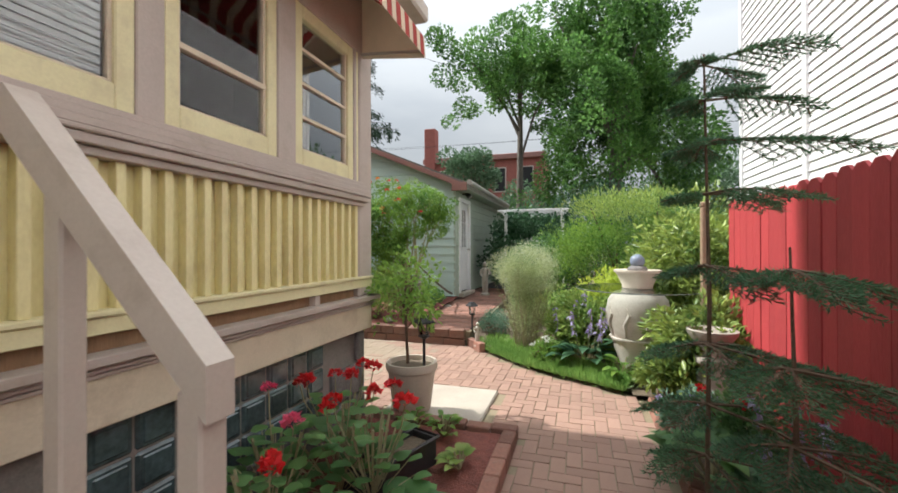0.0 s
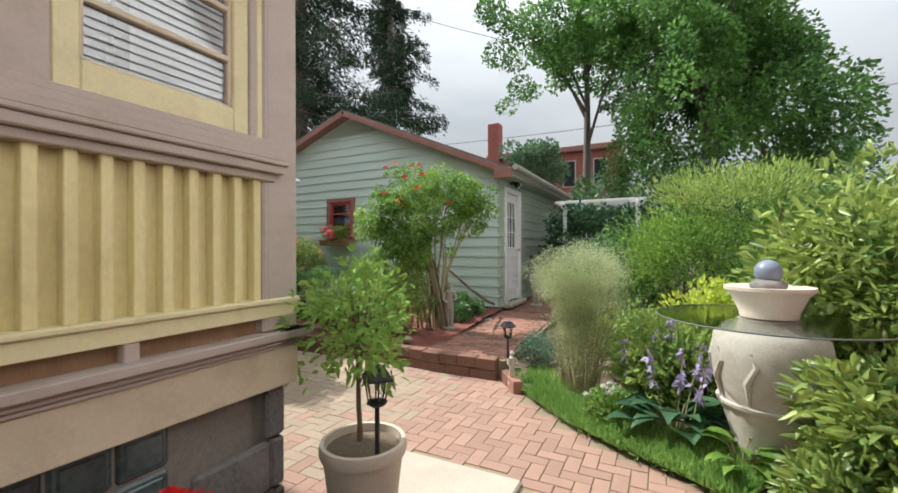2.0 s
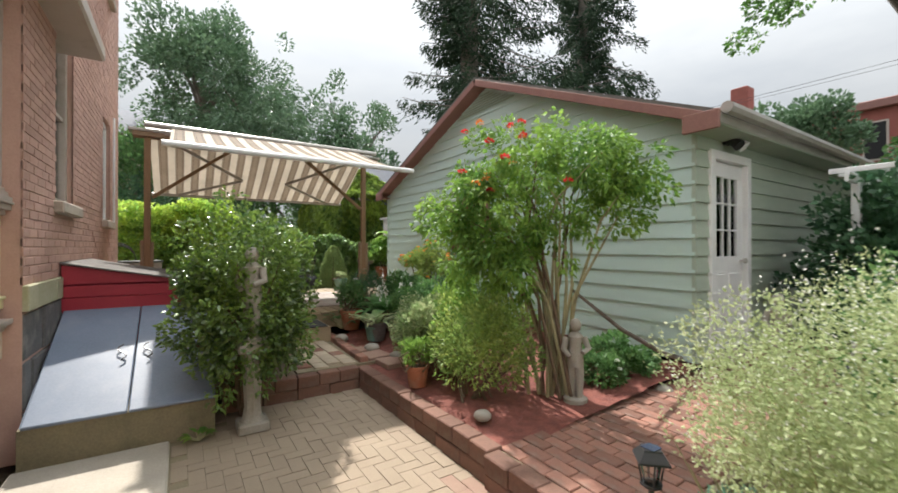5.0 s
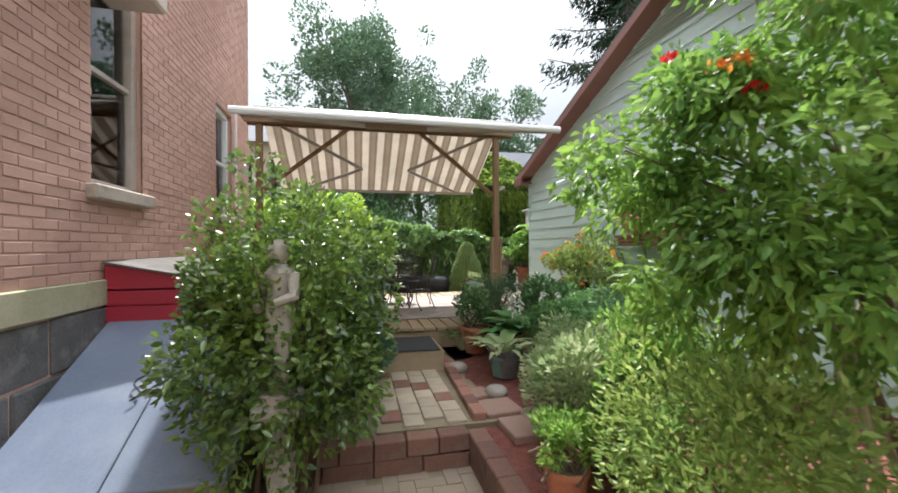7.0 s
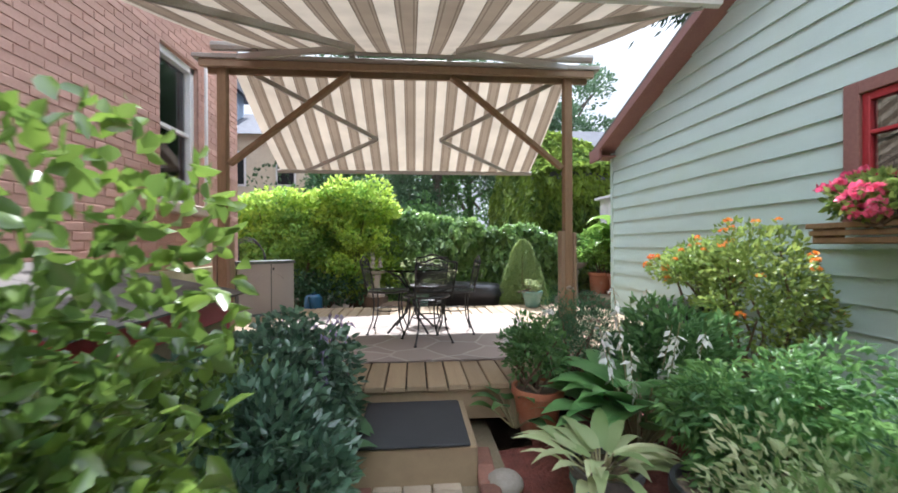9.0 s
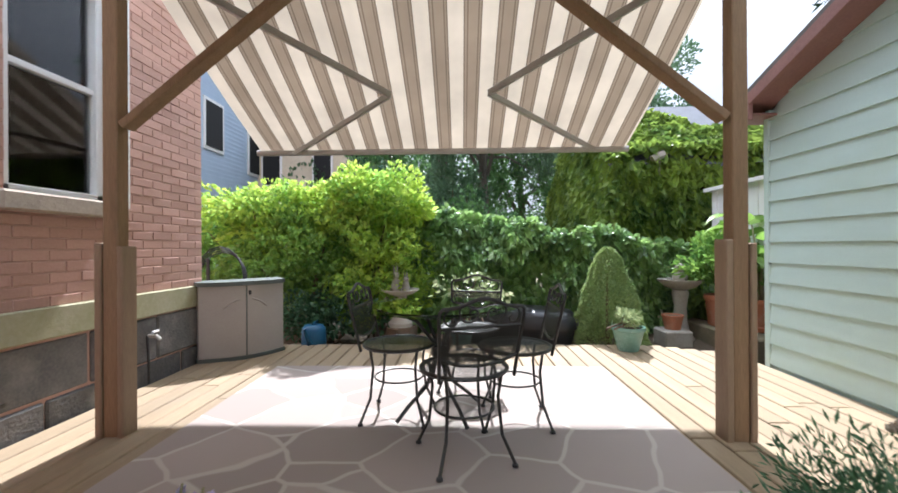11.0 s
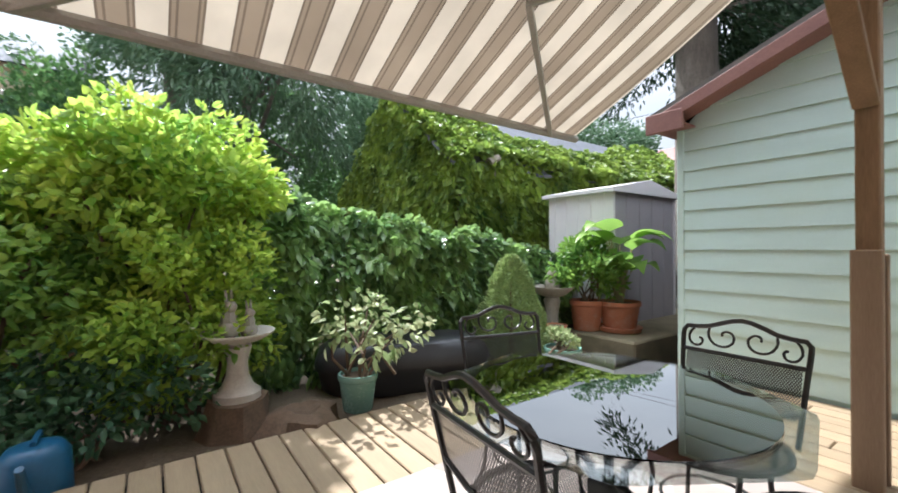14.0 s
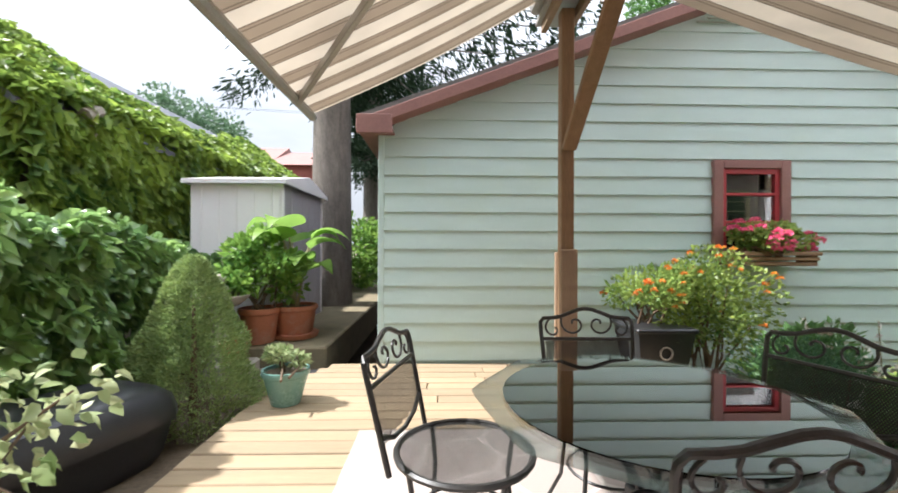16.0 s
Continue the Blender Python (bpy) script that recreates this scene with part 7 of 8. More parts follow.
# ---------------------------------------------------------------- planting along the path
def norfolk(loc, h, label, seed=2):
    """A young araucaria: whorls of level branches with soft needles along them."""
    rng = np.random.default_rng(seed)
    th = thing("norfolk_pine", loc, label, "conifer")
    part("trunk", MB().tube([(0, 0, 0), (0.02, 0.01, h * 0.5), (0, 0, h)], [0.011, 0.009, 0.004], 8), M["stem"], th, smooth=True)
    bm, Ps, Ns = MB(), [], []
    for w, z in enumerate((0.45, 0.68, 0.95, 1.3, 1.62, 1.84, 2.04, 2.2)):
        if z > h:
            break
        base_len = 0.62 * (1 - z / (h + 0.7)) + 0.22
        for k in range(5 if z < 1.3 else 4):
            a = 2 * math.pi * (k + 0.37 * w) / (5 if z < 1.3 else 4) + rng.normal(0, 0.2)
            d = np.array([math.cos(a), math.sin(a), 0])
            bl = base_len * (1.0 if z > 1.2 else 1.15) * rng.uniform(0.85, 1.15) * (0.55 + 0.55 * max(-0.5, d[0] - 0.25 * abs(d[1])))
            rise = 0.16 if z > 1.3 else -0.05
            path = lambda q: np.array([0, 0, z]) + d * bl * q + np.array([0, 0, bl * (rise * q - 0.28 * q * q)])
            bm.tube([Vector(path(q)) for q in (0, 0.3, 0.6, 1)], [0.007, 0.006, 0.004, 0.002], 4)
            sd = np.array([-d[1], d[0], 0])
            for j in range(9):
                q = 0.2 + 0.8 * j / 8
                for s in (-1, 1):
                    tl = bl * 0.42 * (1.05 - q) + 0.06
                    e = path(q) + (d * 0.75 + sd * s * 0.75) * tl + np.array([0, 0, -0.3 * tl])
                    b = path(q)
                    bm.tube([Vector(b), Vector(e)], [0.003, 0.0015], 3)
                    m = int(80 * tl / 0.2)
                    f = rng.uniform(0, 1, m)[:, None]
                    Ps.append(b + (e - b) * f)
                    Ns.append(np.tile((e - b) / np.linalg.norm(e - b) * 0.9, (m, 1)) + rng.normal(0, 0.45, (m, 3)))
    part("branch", bm, M["stem"], th)
    foliage(th, "needles", L["pine"], np.concatenate(Ps), np.concatenate(Ns), 0.028, 0.005, rng, jit=0.2, up=0.1)
    return th


norfolk((0.53, 2.12, 0.04), 2.25, "young Norfolk pine with dark level branches")
norfolk((0.70, 1.75, 0.04), 1.38, "shorter young Norfolk pine with soft drooping branches", 6)

# potted tree by the porch corner
tree("potted_tree", (-1.43, 3.3, 0.4), 0.62, 0.013, (-0.03, -0.02, 0.64), (0.35, 0.33, 0.36), 950, 0.052, 0.024, L["sapling"], "small fresh green tree growing in the beige pot", 11, nclump=44, spread=0.3, category="potted tree", limbs=26, bark="stem", lean=(-0.04, 0.03), fine=True, rough=0.6)


# geraniums
def geranium(loc, seed, heads, mat, label):
    rng = np.random.default_rng(seed)
    th = thing("geranium", loc, label, "geranium", "geraniums by the porch")
    vs, ts, st = [], [], MB()
    for i in range(46):
        a, q, z = rng.uniform(0, 6.283), rng.uniform(0.03, 0.26), rng.uniform(0.1, 0.42)
        b = np.array([math.cos(a) * q, math.sin(a) * q, z])
        broadleaf(vs, ts, b, (math.cos(a), math.sin(a), 0.35), 0.085 * rng.uniform(0.7, 1.3), 0.095, rng, arch=0.8, seg=4, cup=-0.15)
        st.tube([(b[0] * 0.3, b[1] * 0.3, z * 0.3), b], 0.003, 3)
    for i in range(5):
        a = rng.uniform(0, 6.283)
        st.tube([(0, 0, 0), (math.cos(a) * 0.07, math.sin(a) * 0.07, 0.2), (math.cos(a) * 0.12, math.sin(a) * 0.12, 0.42)], 0.007, 5)
    part("stem", st, M["palestem"], th)
    part("foliage", tri_mesh("foliage", np.concatenate(vs), np.concatenate(ts), L["mid"]), None, th)
    for k in range(heads):
        a, q = rng.uniform(0, 6.283), rng.uniform(0.05, 0.26)
        c = np.array([math.cos(a) * q, math.sin(a) * q, rng.uniform(0.46, 0.68)])
        part("flower_stalk", MB().tube([(c[0] * 0.4, c[1] * 0.4, 0.2), (c[0] * 0.9, c[1] * 0.9, c[2] * 0.8), tuple(c)], 0.0035, 4), M["palestem"], th)
        blossom(th, "flower_head", c, 0.09 * rng.uniform(0.8, 1.2), mat, rng, 40)
    return th


geranium((-1.45, 2.28, 0.06), 31, 5, L["redf"], "red flowering geranium with tall stems")
geranium((-1.25, 1.95, 0.08), 32, 3, L["redf"], "red flowering geranium in the porch bed")
geranium((-1.48, 1.75, 0.06), 33, 2, L["pinkf"], "magenta flowering geranium in the porch bed")
geranium((-1.02, 1.9, 0.12), 34, 3, L["redf"], "red flowering geranium in the black trough")
geranium((-1.3, 1.45, 0.06), 35, 3, L["redf"], "red flowering geranium in the porch bed")
hosta("bedding_plant", (-0.8, 1.75, 0.06), 0.3, 26, 0.16, 0.15, L["mid"], "low plant with large round leaves", 36, "bedding plant", height=0.18)
hosta("bedding_plant", (-0.95, 2.85, 0.06), 0.2, 34, 0.07, 0.05, L["fresh"], "small leafy bedding plant in mulch", 37, "bedding plant", height=0.14)
hosta("bedding_plant", (-1.2, 2.9, 0.06), 0.16, 26, 0.07, 0.05, L["fresh"], "small leafy bedding plant in mulch", 38, "bedding plant", height=0.12)
hosta("bedding_plant", (-0.72, 2.45, 0.06), 0.16, 18, 0.09, 0.07, L["lime"], "small lime green seedling in mulch", 39, "bedding plant", height=0.1)

# right border
hosta("hosta", (0.72, 2.75, 0.06), 0.36, 26, 0.24, 0.15, L["mid"], "broad-leaved green hosta beside the brick edge", 41, height=0.2)
hosta("hosta", (0.95, 2.25, 0.06), 0.4, 26, 0.22, 0.12, L["deep"], "dark green hosta under the young pine", 42, height=0.24, flowers=L["purplef"], fcount=3)
shrub("red_flowering_plant", (0.95, 3.0, 0.06), (0.25, 0.25, 0.26), 1400, 0.05, 0.025, L["mid"], "small bushy plant with red flowers", "flowering plant", seed=43, flowers=(L["redf"], 9, 0.07, "flower"))
shrub("flowering_plant", (0.75, 3.3, 0.06), (0.2, 0.3, 0.18), 1400, 0.04, 0.018, L["blue"], "low plant with lavender flowers by the path", "flowering plant", seed=44, flowers=(L["purplef"], 12, 0.05, "flower"))
shrub("rhododendron", (1.02, 4.25, 0.05), (0.4, 0.42, 0.46), 3200, 0.1, 0.033, L["rhodo"], "rhododendron with long green leaves beside the urn", "rhododendron", seed=45, nclump=46, up=0.1, fine=True)
shrub("rhododendron", (0.72, 4.05, 0.05), (0.28, 0.2, 0.26), 1300, 0.09, 0.03, L["rhodo"], "low rhododendron branches at the foot of the urn", "rhododendron", seed=46, nclump=22, fine=True)
shrub("rhododendron", (1.35, 5.4, 0.05), (0.8, 0.65, 0.98), 9500, 0.11, 0.036, L["rhodo"], "large rhododendron with long pale green leaves", "rhododendron", seed=47, nclump=70, up=0.1, fine=True)
shrub("golden_shrub", (0.38, 5.85, 0.08), (0.45, 0.4, 0.55), 4200, 0.06, 0.028, L["gold"], "golden yellow leaved shrub behind the urn", "shrub", seed=48, nclump=50)
shrub("lime_shrub", (0.1, 5.35, 0.06), (0.4, 0.35, 0.4), 3200, 0.07, 0.035, L["lime"], "lime green bushy shrub in the border", "shrub", seed=49, nclump=44)
shrub("lime_shrub", (-0.25, 6.1, 0.08), (0.45, 0.4, 0.42), 3200, 0.06, 0.03, L["lime"], "bright lime shrub behind the border", "shrub", seed=50, nclump=44)
hosta("hosta", (0.05, 4.95, 0.06), 0.42, 26, 0.26, 0.16, L["deep"], "large dark green hosta with lavender flower spikes", 51, height=0.26, flowers=L["purplef"], fcount=5)
hosta("hosta", (-0.12, 5.35, 0.06), 0.36, 24, 0.24, 0.13, L["lime"], "pale green hosta with lavender flower spikes", 52, height=0.34, flowers=L["purplef"], fcount=6)
hosta("hosta", (0.4, 4.62, 0.06), 0.3, 24, 0.18, 0.08, L["fresh"], "fresh green broad-leaved plant at the border edge", 53, height=0.2)
hosta("iris", (-0.15, 5.75, 0.08), 0.16, 24, 0.55, 0.045, L["fresh"], "upright sword-leaved iris clump", 54, "iris", height=0.3)
shrub("white_flowering_plant", (-0.42, 5.0, 0.06), (0.16, 0.16, 0.14), 700, 0.05, 0.02, L["fresh"], "low plant with white flowers in the border", "flowering plant", seed=55, flowers=(L["whitef"], 7, 0.06, "flower"))
shrub("blue_shrub", (-1.25, 6.1, 0.1), (0.25, 0.22, 0.2), 2200, 0.03, 0.012, L["blue"], "low blue-green mounded shrub beside the lantern", "shrub", seed=56)


def airy(loc, label, seed=7):
    """A cloud of tiny flowers on many thin stems."""
    rng = np.random.default_rng(seed)
    th = thing("babys_breath", loc, label, "flowering plant")
    st = MB()
    tips = []
    for i in range(120):
        a, q = rng.uniform(0, 6.283), rng.uniform(0, 1) ** 0.6
        t = Vector((math.cos(a) * 0.46 * q, math.sin(a) * 0.46 * q, rng.uniform(0.6, 1.3) * (1.1 - 0.3 * q)))
        b = Vector((math.cos(a) * 0.13 * q, math.sin(a) * 0.13 * q, 0))
        m = b.lerp(t, 0.6) - Vector((t.x, t.y, 0)) * 0.15
        st.tube([b, m, t], [0.004, 0.003, 0.0015], 3)
        tips.append(t)
    part("stem", st, M["palestem"], th)
    P, N, K = clump_points(rng, (0, 0, 1.05), (0.43, 0.43, 0.36), 30000, 110, 0.3, fill=0.5)
    foliage(th, "flower_cloud", L["silver"], P, N, 0.014, 0.008, rng, jit=1.0)
    P, N, K = clump_points(rng, (0, 0, 0.55), (0.34, 0.34, 0.4), 3500, 40, 0.4, fill=0.7)
    foliage(th, "foliage", L["silver"], P, N, 0.05, 0.008, rng, jit=0.8)
    P, N, K = clump_points(rng, (0, 0, 1.1), (0.44, 0.44, 0.38), 3500, 60, 0.34)
    foliage(th, "white_bloom", L["whitef"], P, N, 0.007, 0.007, rng, jit=1.0)
    return th


airy((-0.68, 5.5, 0.07), "airy cloud of tiny pale flowers on thin stems")
# hedge and shrubs behind
shrub("privet_hedge", (0.6, 7.3, 0.1), (1.15, 0.75, 1.02), 21000, 0.05, 0.022, L["fresh"], "tall rounded bright green privet bush", "hedge", seed=60, nclump=130, spread=0.26, up=0.5, nstem=4, fill=0.4)
shrub("upright_shrub", (0.75, 7.2, 0.1), (0.9, 0.6, 0.35), 3500, 0.07, 0.02, L["lime"], "upright lime shoots on top of the privet", "shrub", seed=61, nclump=80, lift=1.95, up=1.2, jit=0.3, nstem=3)
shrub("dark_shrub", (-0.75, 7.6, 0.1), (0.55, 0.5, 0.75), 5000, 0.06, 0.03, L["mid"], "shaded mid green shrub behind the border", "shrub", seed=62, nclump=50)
shrub("dark_shrub", (1.7, 7.0, 0.1), (0.8, 0.8, 1.0), 6000, 0.07, 0.035, L["mid"], "mid green shrub near the white house", "shrub", seed=63, nclump=60)
shrub("dark_shrub", (0.4, 10.2, 0.1), (1.6, 1.0, 1.4), 11000, 0.08, 0.045, L["deep"], "large dark shrub behind the hedge", "shrub", seed=64, nclump=90)
shrub("dark_shrub", (2.4, 9.4, 0.1), (1.2, 1.0, 1.2), 7000, 0.08, 0.045, L["mid"], "large green shrub beside the white house", "shrub", seed=65, nclump=70)
shrub("dark_shrub", (-1.3, 12.4, 0.1), (1.1, 0.8, 1.3), 6000, 0.08, 0.045, L["deep"], "dark shrub behind the arbour", "shrub", seed=66, nclump=60)

# ground cover along the curved edge
rng = np.random.default_rng(70)
edge = [(-1.45, 5.85), (-1.1, 5.38), (-0.65, 4.95), (-0.3, 4.72), (0.05, 4.52), (0.4, 4.32)]
seg = rng.integers(0, 5, 16000)
f = rng.uniform(0, 1, 16000)
E0, E1 = np.array(edge)[seg], np.array(edge)[seg + 1]
base = E0 + (E1 - E0) * f[:, None]
nrm = np.stack([-(E1 - E0)[:, 1], (E1 - E0)[:, 0]], 1)
nrm /= np.linalg.norm(nrm, axis=1, keepdims=True)
nrm *= -1
nrm = np.where((nrm[:, 0] + nrm[:, 1] < 0)[:, None], -nrm, nrm)
off = np.abs(rng.normal(0.16, 0.17, 16000)) - 0.03
P = np.column_stack([base + nrm * off[:, None], 0.03 + 0.1 * np.abs(np.sin(off * 5)) * rng.uniform(0.2, 1, 16000)])
gc = foliage(None, "ground_cover", L["grass"], P, np.tile([0, 0, 1.0], (16000, 1)), 0.085, 0.011, rng, jit=0.6, up=0.4)
tagged(gc, "dense fine-leaved bright green ground cover edging the path", "ground cover", kind="stuff")

# ---------------------------------------------------------------- raised bed by the garage
def trumpet(loc, label, seed=80):
    """Many bare stems from one foot, arching over into a long crown that leans both ways along the bed."""
    rng = np.random.default_rng(seed)
    th = thing("trumpet_vine", loc, label, "flowering shrub")
    along, out = np.array([0.80, 0.60, 0]), np.array([0.60, -0.80, 0])
    for k in range(30):
        u = rng.uniform(-1.0, 0.75)
        e = along * u + out * (rng.normal(0.12, 0.2)) + np.array([0, 0, 2.2 - 0.45 * abs(u) - rng.uniform(0, 0.35)])
        f = np.array([rng.normal(0, 0.09), rng.normal(0, 0.07), 0])
        bend = f + (e - f) * np.array([0.2, 0.2, 0.5]) + rng.normal(0, 0.05, 3)
        bend2 = f + (e - f) * np.array([0.55, 0.55, 0.85]) + rng.normal(0, 0.05, 3)
        part("stem", MB().tube([Vector(f), Vector(bend), Vector(bend2), Vector(e)], [0.017, 0.013, 0.008, 0.003], 6), M["palestem"] if k % 3 else M["stem"], th)
    Ps, Ns = [], []
    for u, v, z, r, n in ((-0.85, 0.15, 1.5, 0.32, 1500), (-0.6, 0.22, 1.8, 0.36, 1700), (-0.2, 0.15, 1.98, 0.42, 2100), (0.25, 0.1, 2.02, 0.42, 2200), (0.6, 0.08, 1.85, 0.33, 1400), (-0.5, 0.28, 1.4, 0.36, 1600), (-0.65, 0.25, 1.1, 0.34, 1300), (-0.3, 0.3, 1.15, 0.3, 1000), (0.0, 0.22, 1.45, 0.28, 800), (0.35, 0.12, 1.55, 0.28, 700)):
        P, N, K = clump_points(rng, along * u + out * v + np.array([0, 0, z]), (r, r, r * 0.85), n, 20, 0.32, rough=1.2)
        Ps.append(P)
        Ns.append(N)
    P, N = np.concatenate(Ps), np.concatenate(Ns)
    foliage(th, "foliage", L["fresh"], P, N, 0.055, 0.024, rng, droop=0.3, fine=True, jit=0.7)
    part("leaning_stem", MB().tube([(0.1, 0.1, 0.9), (0.3, 0.5, 0.55), (0.42, 0.95, 0.3), (0.45, 1.2, 0.22)], [0.012, 0.02, 0.024, 0.026], 7), M["bark"], th, smooth=True)
    front = np.argsort(-(P @ np.array([0.5, -0.85, 0.25])))[:2600]
    for i in rng.choice(front, 15, replace=False):
        blossom(th, "flower", P[i] + N[i] * 0.05, 0.075, L["orangef"] if rng.uniform() < 0.4 else L["redf"], rng, 18)
    return th


trumpet((-2.98, 6.9, 0.27), "tall arching shrub with red and orange trumpet flowers")
shrub("variegated_shrub", (-3.35, 6.32, 0.22), (0.52, 0.32, 0.48), 6500, 0.045, 0.019, L["lime"], "pale green bushy shrub on the raised edge", "shrub", seed=81, nclump=50)
shrub("variegated_shrub", (-3.95, 6.6, 0.24), (0.48, 0.36, 0.52), 4200, 0.055, 0.022, L["fresh"], "fresh green bushy shrub in mulch", "shrub", seed=82, nclump=44)
shrub("potted_herb", (-3.92, 6.05, 0.38), (0.17, 0.16, 0.16), 1100, 0.04, 0.018, L["fresh"], "small herb growing in a terracotta pot", "herb", seed=83, nclump=16)
shrub("low_shrub", (-2.95, 7.8, 0.3), (0.34, 0.3, 0.2), 2200, 0.055, 0.03, L["mid"], "low green plants below the garage siding", "shrub", seed=84, nclump=24)
shrub("low_shrub", (-2.85, 7.35, 0.28), (0.24, 0.22, 0.17), 1500, 0.05, 0.028, L["mid"], "low green plants with a few white flowers", "shrub", seed=85, nclump=20, flowers=(L["whitef"], 8, 0.045, "flower"))
shrub("evergreen_shrub", (-4.7, 7.1, 0.28), (0.5, 0.42, 0.52), 7200, 0.03, 0.008, L["deep"], "dark green low conifer shrub", "conifer shrub", seed=86, nclump=40)
shrub("feathery_shrub", (-5.45, 7.02, 0.3), (0.5, 0.4, 0.38), 10000, 0.055, 0.02, L["leafmid"], "wide green feathery shrub beside the path", "shrub", seed=87, nclump=90, spread=0.26, droop=0.3, fine=True)
shrub("astilbe", (-6.62, 7.22, 0.28), (0.42, 0.34, 0.42), 3600, 0.07, 0.03, L["mid"], "leafy mid green clump beside the deck", "shrub", seed=106, nclump=40)
shrub("lime_shrub", (-4.35, 6.33, 0.25), (0.42, 0.3, 0.36), 3600, 0.06, 0.026, L["varieg"], "pale lime shrub beside the path", "shrub", seed=88, nclump=36)
pot("flower_pot", (-5.85, 6.42, 0.25), 0.13, 0.2, M["celadon"], "grey-green pot with a pale striped plant")
hosta("pale_striped_plant", (-5.85, 6.42, 0.42), 0.26, 34, 0.3, 0.075, L["varieg"], "upright plant with long pale green leaves", 89, "potted plant", height=0.14)
pot("flower_pot", (-5.48, 6.75, 0.25), 0.2, 0.34, M["black"], "dark plastic pot under a ferny bush")
hosta("fern", (-5.35, 7.5, 0.3), 0.45, 46, 0.36, 0.06, L["lime"], "bright green fern below the window", 90, "fern", height=0.35)
hosta("fern", (-6.6, 7.5, 0.3), 0.42, 46, 0.36, 0.06, L["fresh"], "bright green fern beside the deck", 98, "fern", height=0.35)
hosta("hosta", (-6.38, 6.9, 0.27), 0.54, 60, 0.36, 0.21, L["hosta"], "large light green hosta with white bell flowers", 99, height=0.42, flowers=L["whitef"], fcount=11)
hosta("fern", (-4.5, 7.85, 0.32), 0.45, 46, 0.36, 0.06, L["fresh"], "bright green fern below the window", 91, "fern", height=0.35)
shrub("lantana", (-6.8, 7.98, 0.32), (0.5, 0.34, 0.52), 3800, 0.05, 0.028, L["rhodo"], "bushy lantana with orange flowers against the siding", "lantana", seed=92, nclump=40, lift=0.75, nstem=12, flowers=(L["orangef"], 26, 0.05, "flower"))
shrub("lantana", (-7.32, 7.95, 0.95), (0.4, 0.3, 0.3), 2400, 0.05, 0.026, L["lime"], "lantana with yellow and orange flowers", "lantana", seed=93, nclump=28, lift=0.3, flowers=(L["orangef"], 18, 0.055, "flower"))
shrub("window_flowers", (-6.08, 8.2, 1.58), (0.42, 0.16, 0.17), 1500, 0.055, 0.035, L["lime"], "leafy plants with pink flowers in the window box", "flowers", seed=94, nclump=22, flowers=(L["pinkf"], 30, 0.1, "flower"))
shrub("evergreen_shrub", (-7.0, 6.78, 0.3), (0.4, 0.34, 0.42), 6500, 0.04, 0.009, L["pine"], "spreading juniper beside the deck edge", "conifer shrub", seed=95, nclump=50, flowers=(L["dry"], 8, 0.05, "cone"))
shrub("potted_flower", (-6.72, 6.4, 0.52), (0.25, 0.23, 0.24), 1500, 0.05, 0.024, L["mid"], "leafy plant in a terracotta pot", "potted plant", seed=96, flowers=(L["whitef"], 4, 0.06, "flower"))
hosta("hosta", (-6.75, 6.25, 0.28), 0.3, 22, 0.2, 0.11, L["mid"], "green hosta at the deck step", 97, height=0.24)

# holly bush behind the statue and plants by the bulkhead
shrub("holly_bush", (-4.6, 4.68, 0.08), (0.56, 0.62, 0.86), 17000, 0.05, 0.027, L["magnolia"], "glossy dark holly bush with bright young leaves", "holly", seed=100, nclump=120, spread=0.25, nstem=22, jit=0.7, fine=True, rough=0.7)
shrub("holly_bush", (-5.72, 4.72, 0.15), (0.58, 0.4, 0.44), 8000, 0.047, 0.025, L["magnolia"], "lower glossy dark holly branches by the path", "holly", seed=101, nclump=44, spread=0.32, jit=0.7, fine=True)
hosta("hosta", (-6.58, 4.98, 0.24), 0.5, 40, 0.28, 0.17, L["deep"], "dark hosta with tall lavender flower spikes", 102, height=0.3, flowers=L["purplef"], fcount=20)
hosta("hosta", (-6.12, 4.95, 0.22), 0.4, 36, 0.24, 0.15, L["deep"], "dark green hosta mound beside the path", 105, height=0.4)
shrub("pachysandra", (-5.65, 5.0, 0.2), (0.52, 0.34, 0.38), 6000, 0.06, 0.03, L["bluedark"], "low dark blue-green ground cover by the path", "ground cover", seed=103, nclump=40)
shrub("pachysandra", (-6.22, 4.8, 0.2), (0.7, 0.5, 0.46), 10000, 0.055, 0.032, L["bluedark"], "dense dark blue-green bush spilling over the path", "shrub", seed=107, nclump=80, spread=0.28, jit=0.7, fine=True)
shrub("feathery_shrub", (-4.95, 6.75, 0.26), (0.48, 0.4, 0.34), 8000, 0.05, 0.016, L["varieg"], "low pale variegated mound beside the path", "shrub", seed=108, nclump=80, droop=0.2)
hosta("weed", (-4.25, 4.28, 0.02), 0.12, 16, 0.09, 0.04, L["fresh"], "small green weed growing by the curb", 104, "weed", height=0.06)

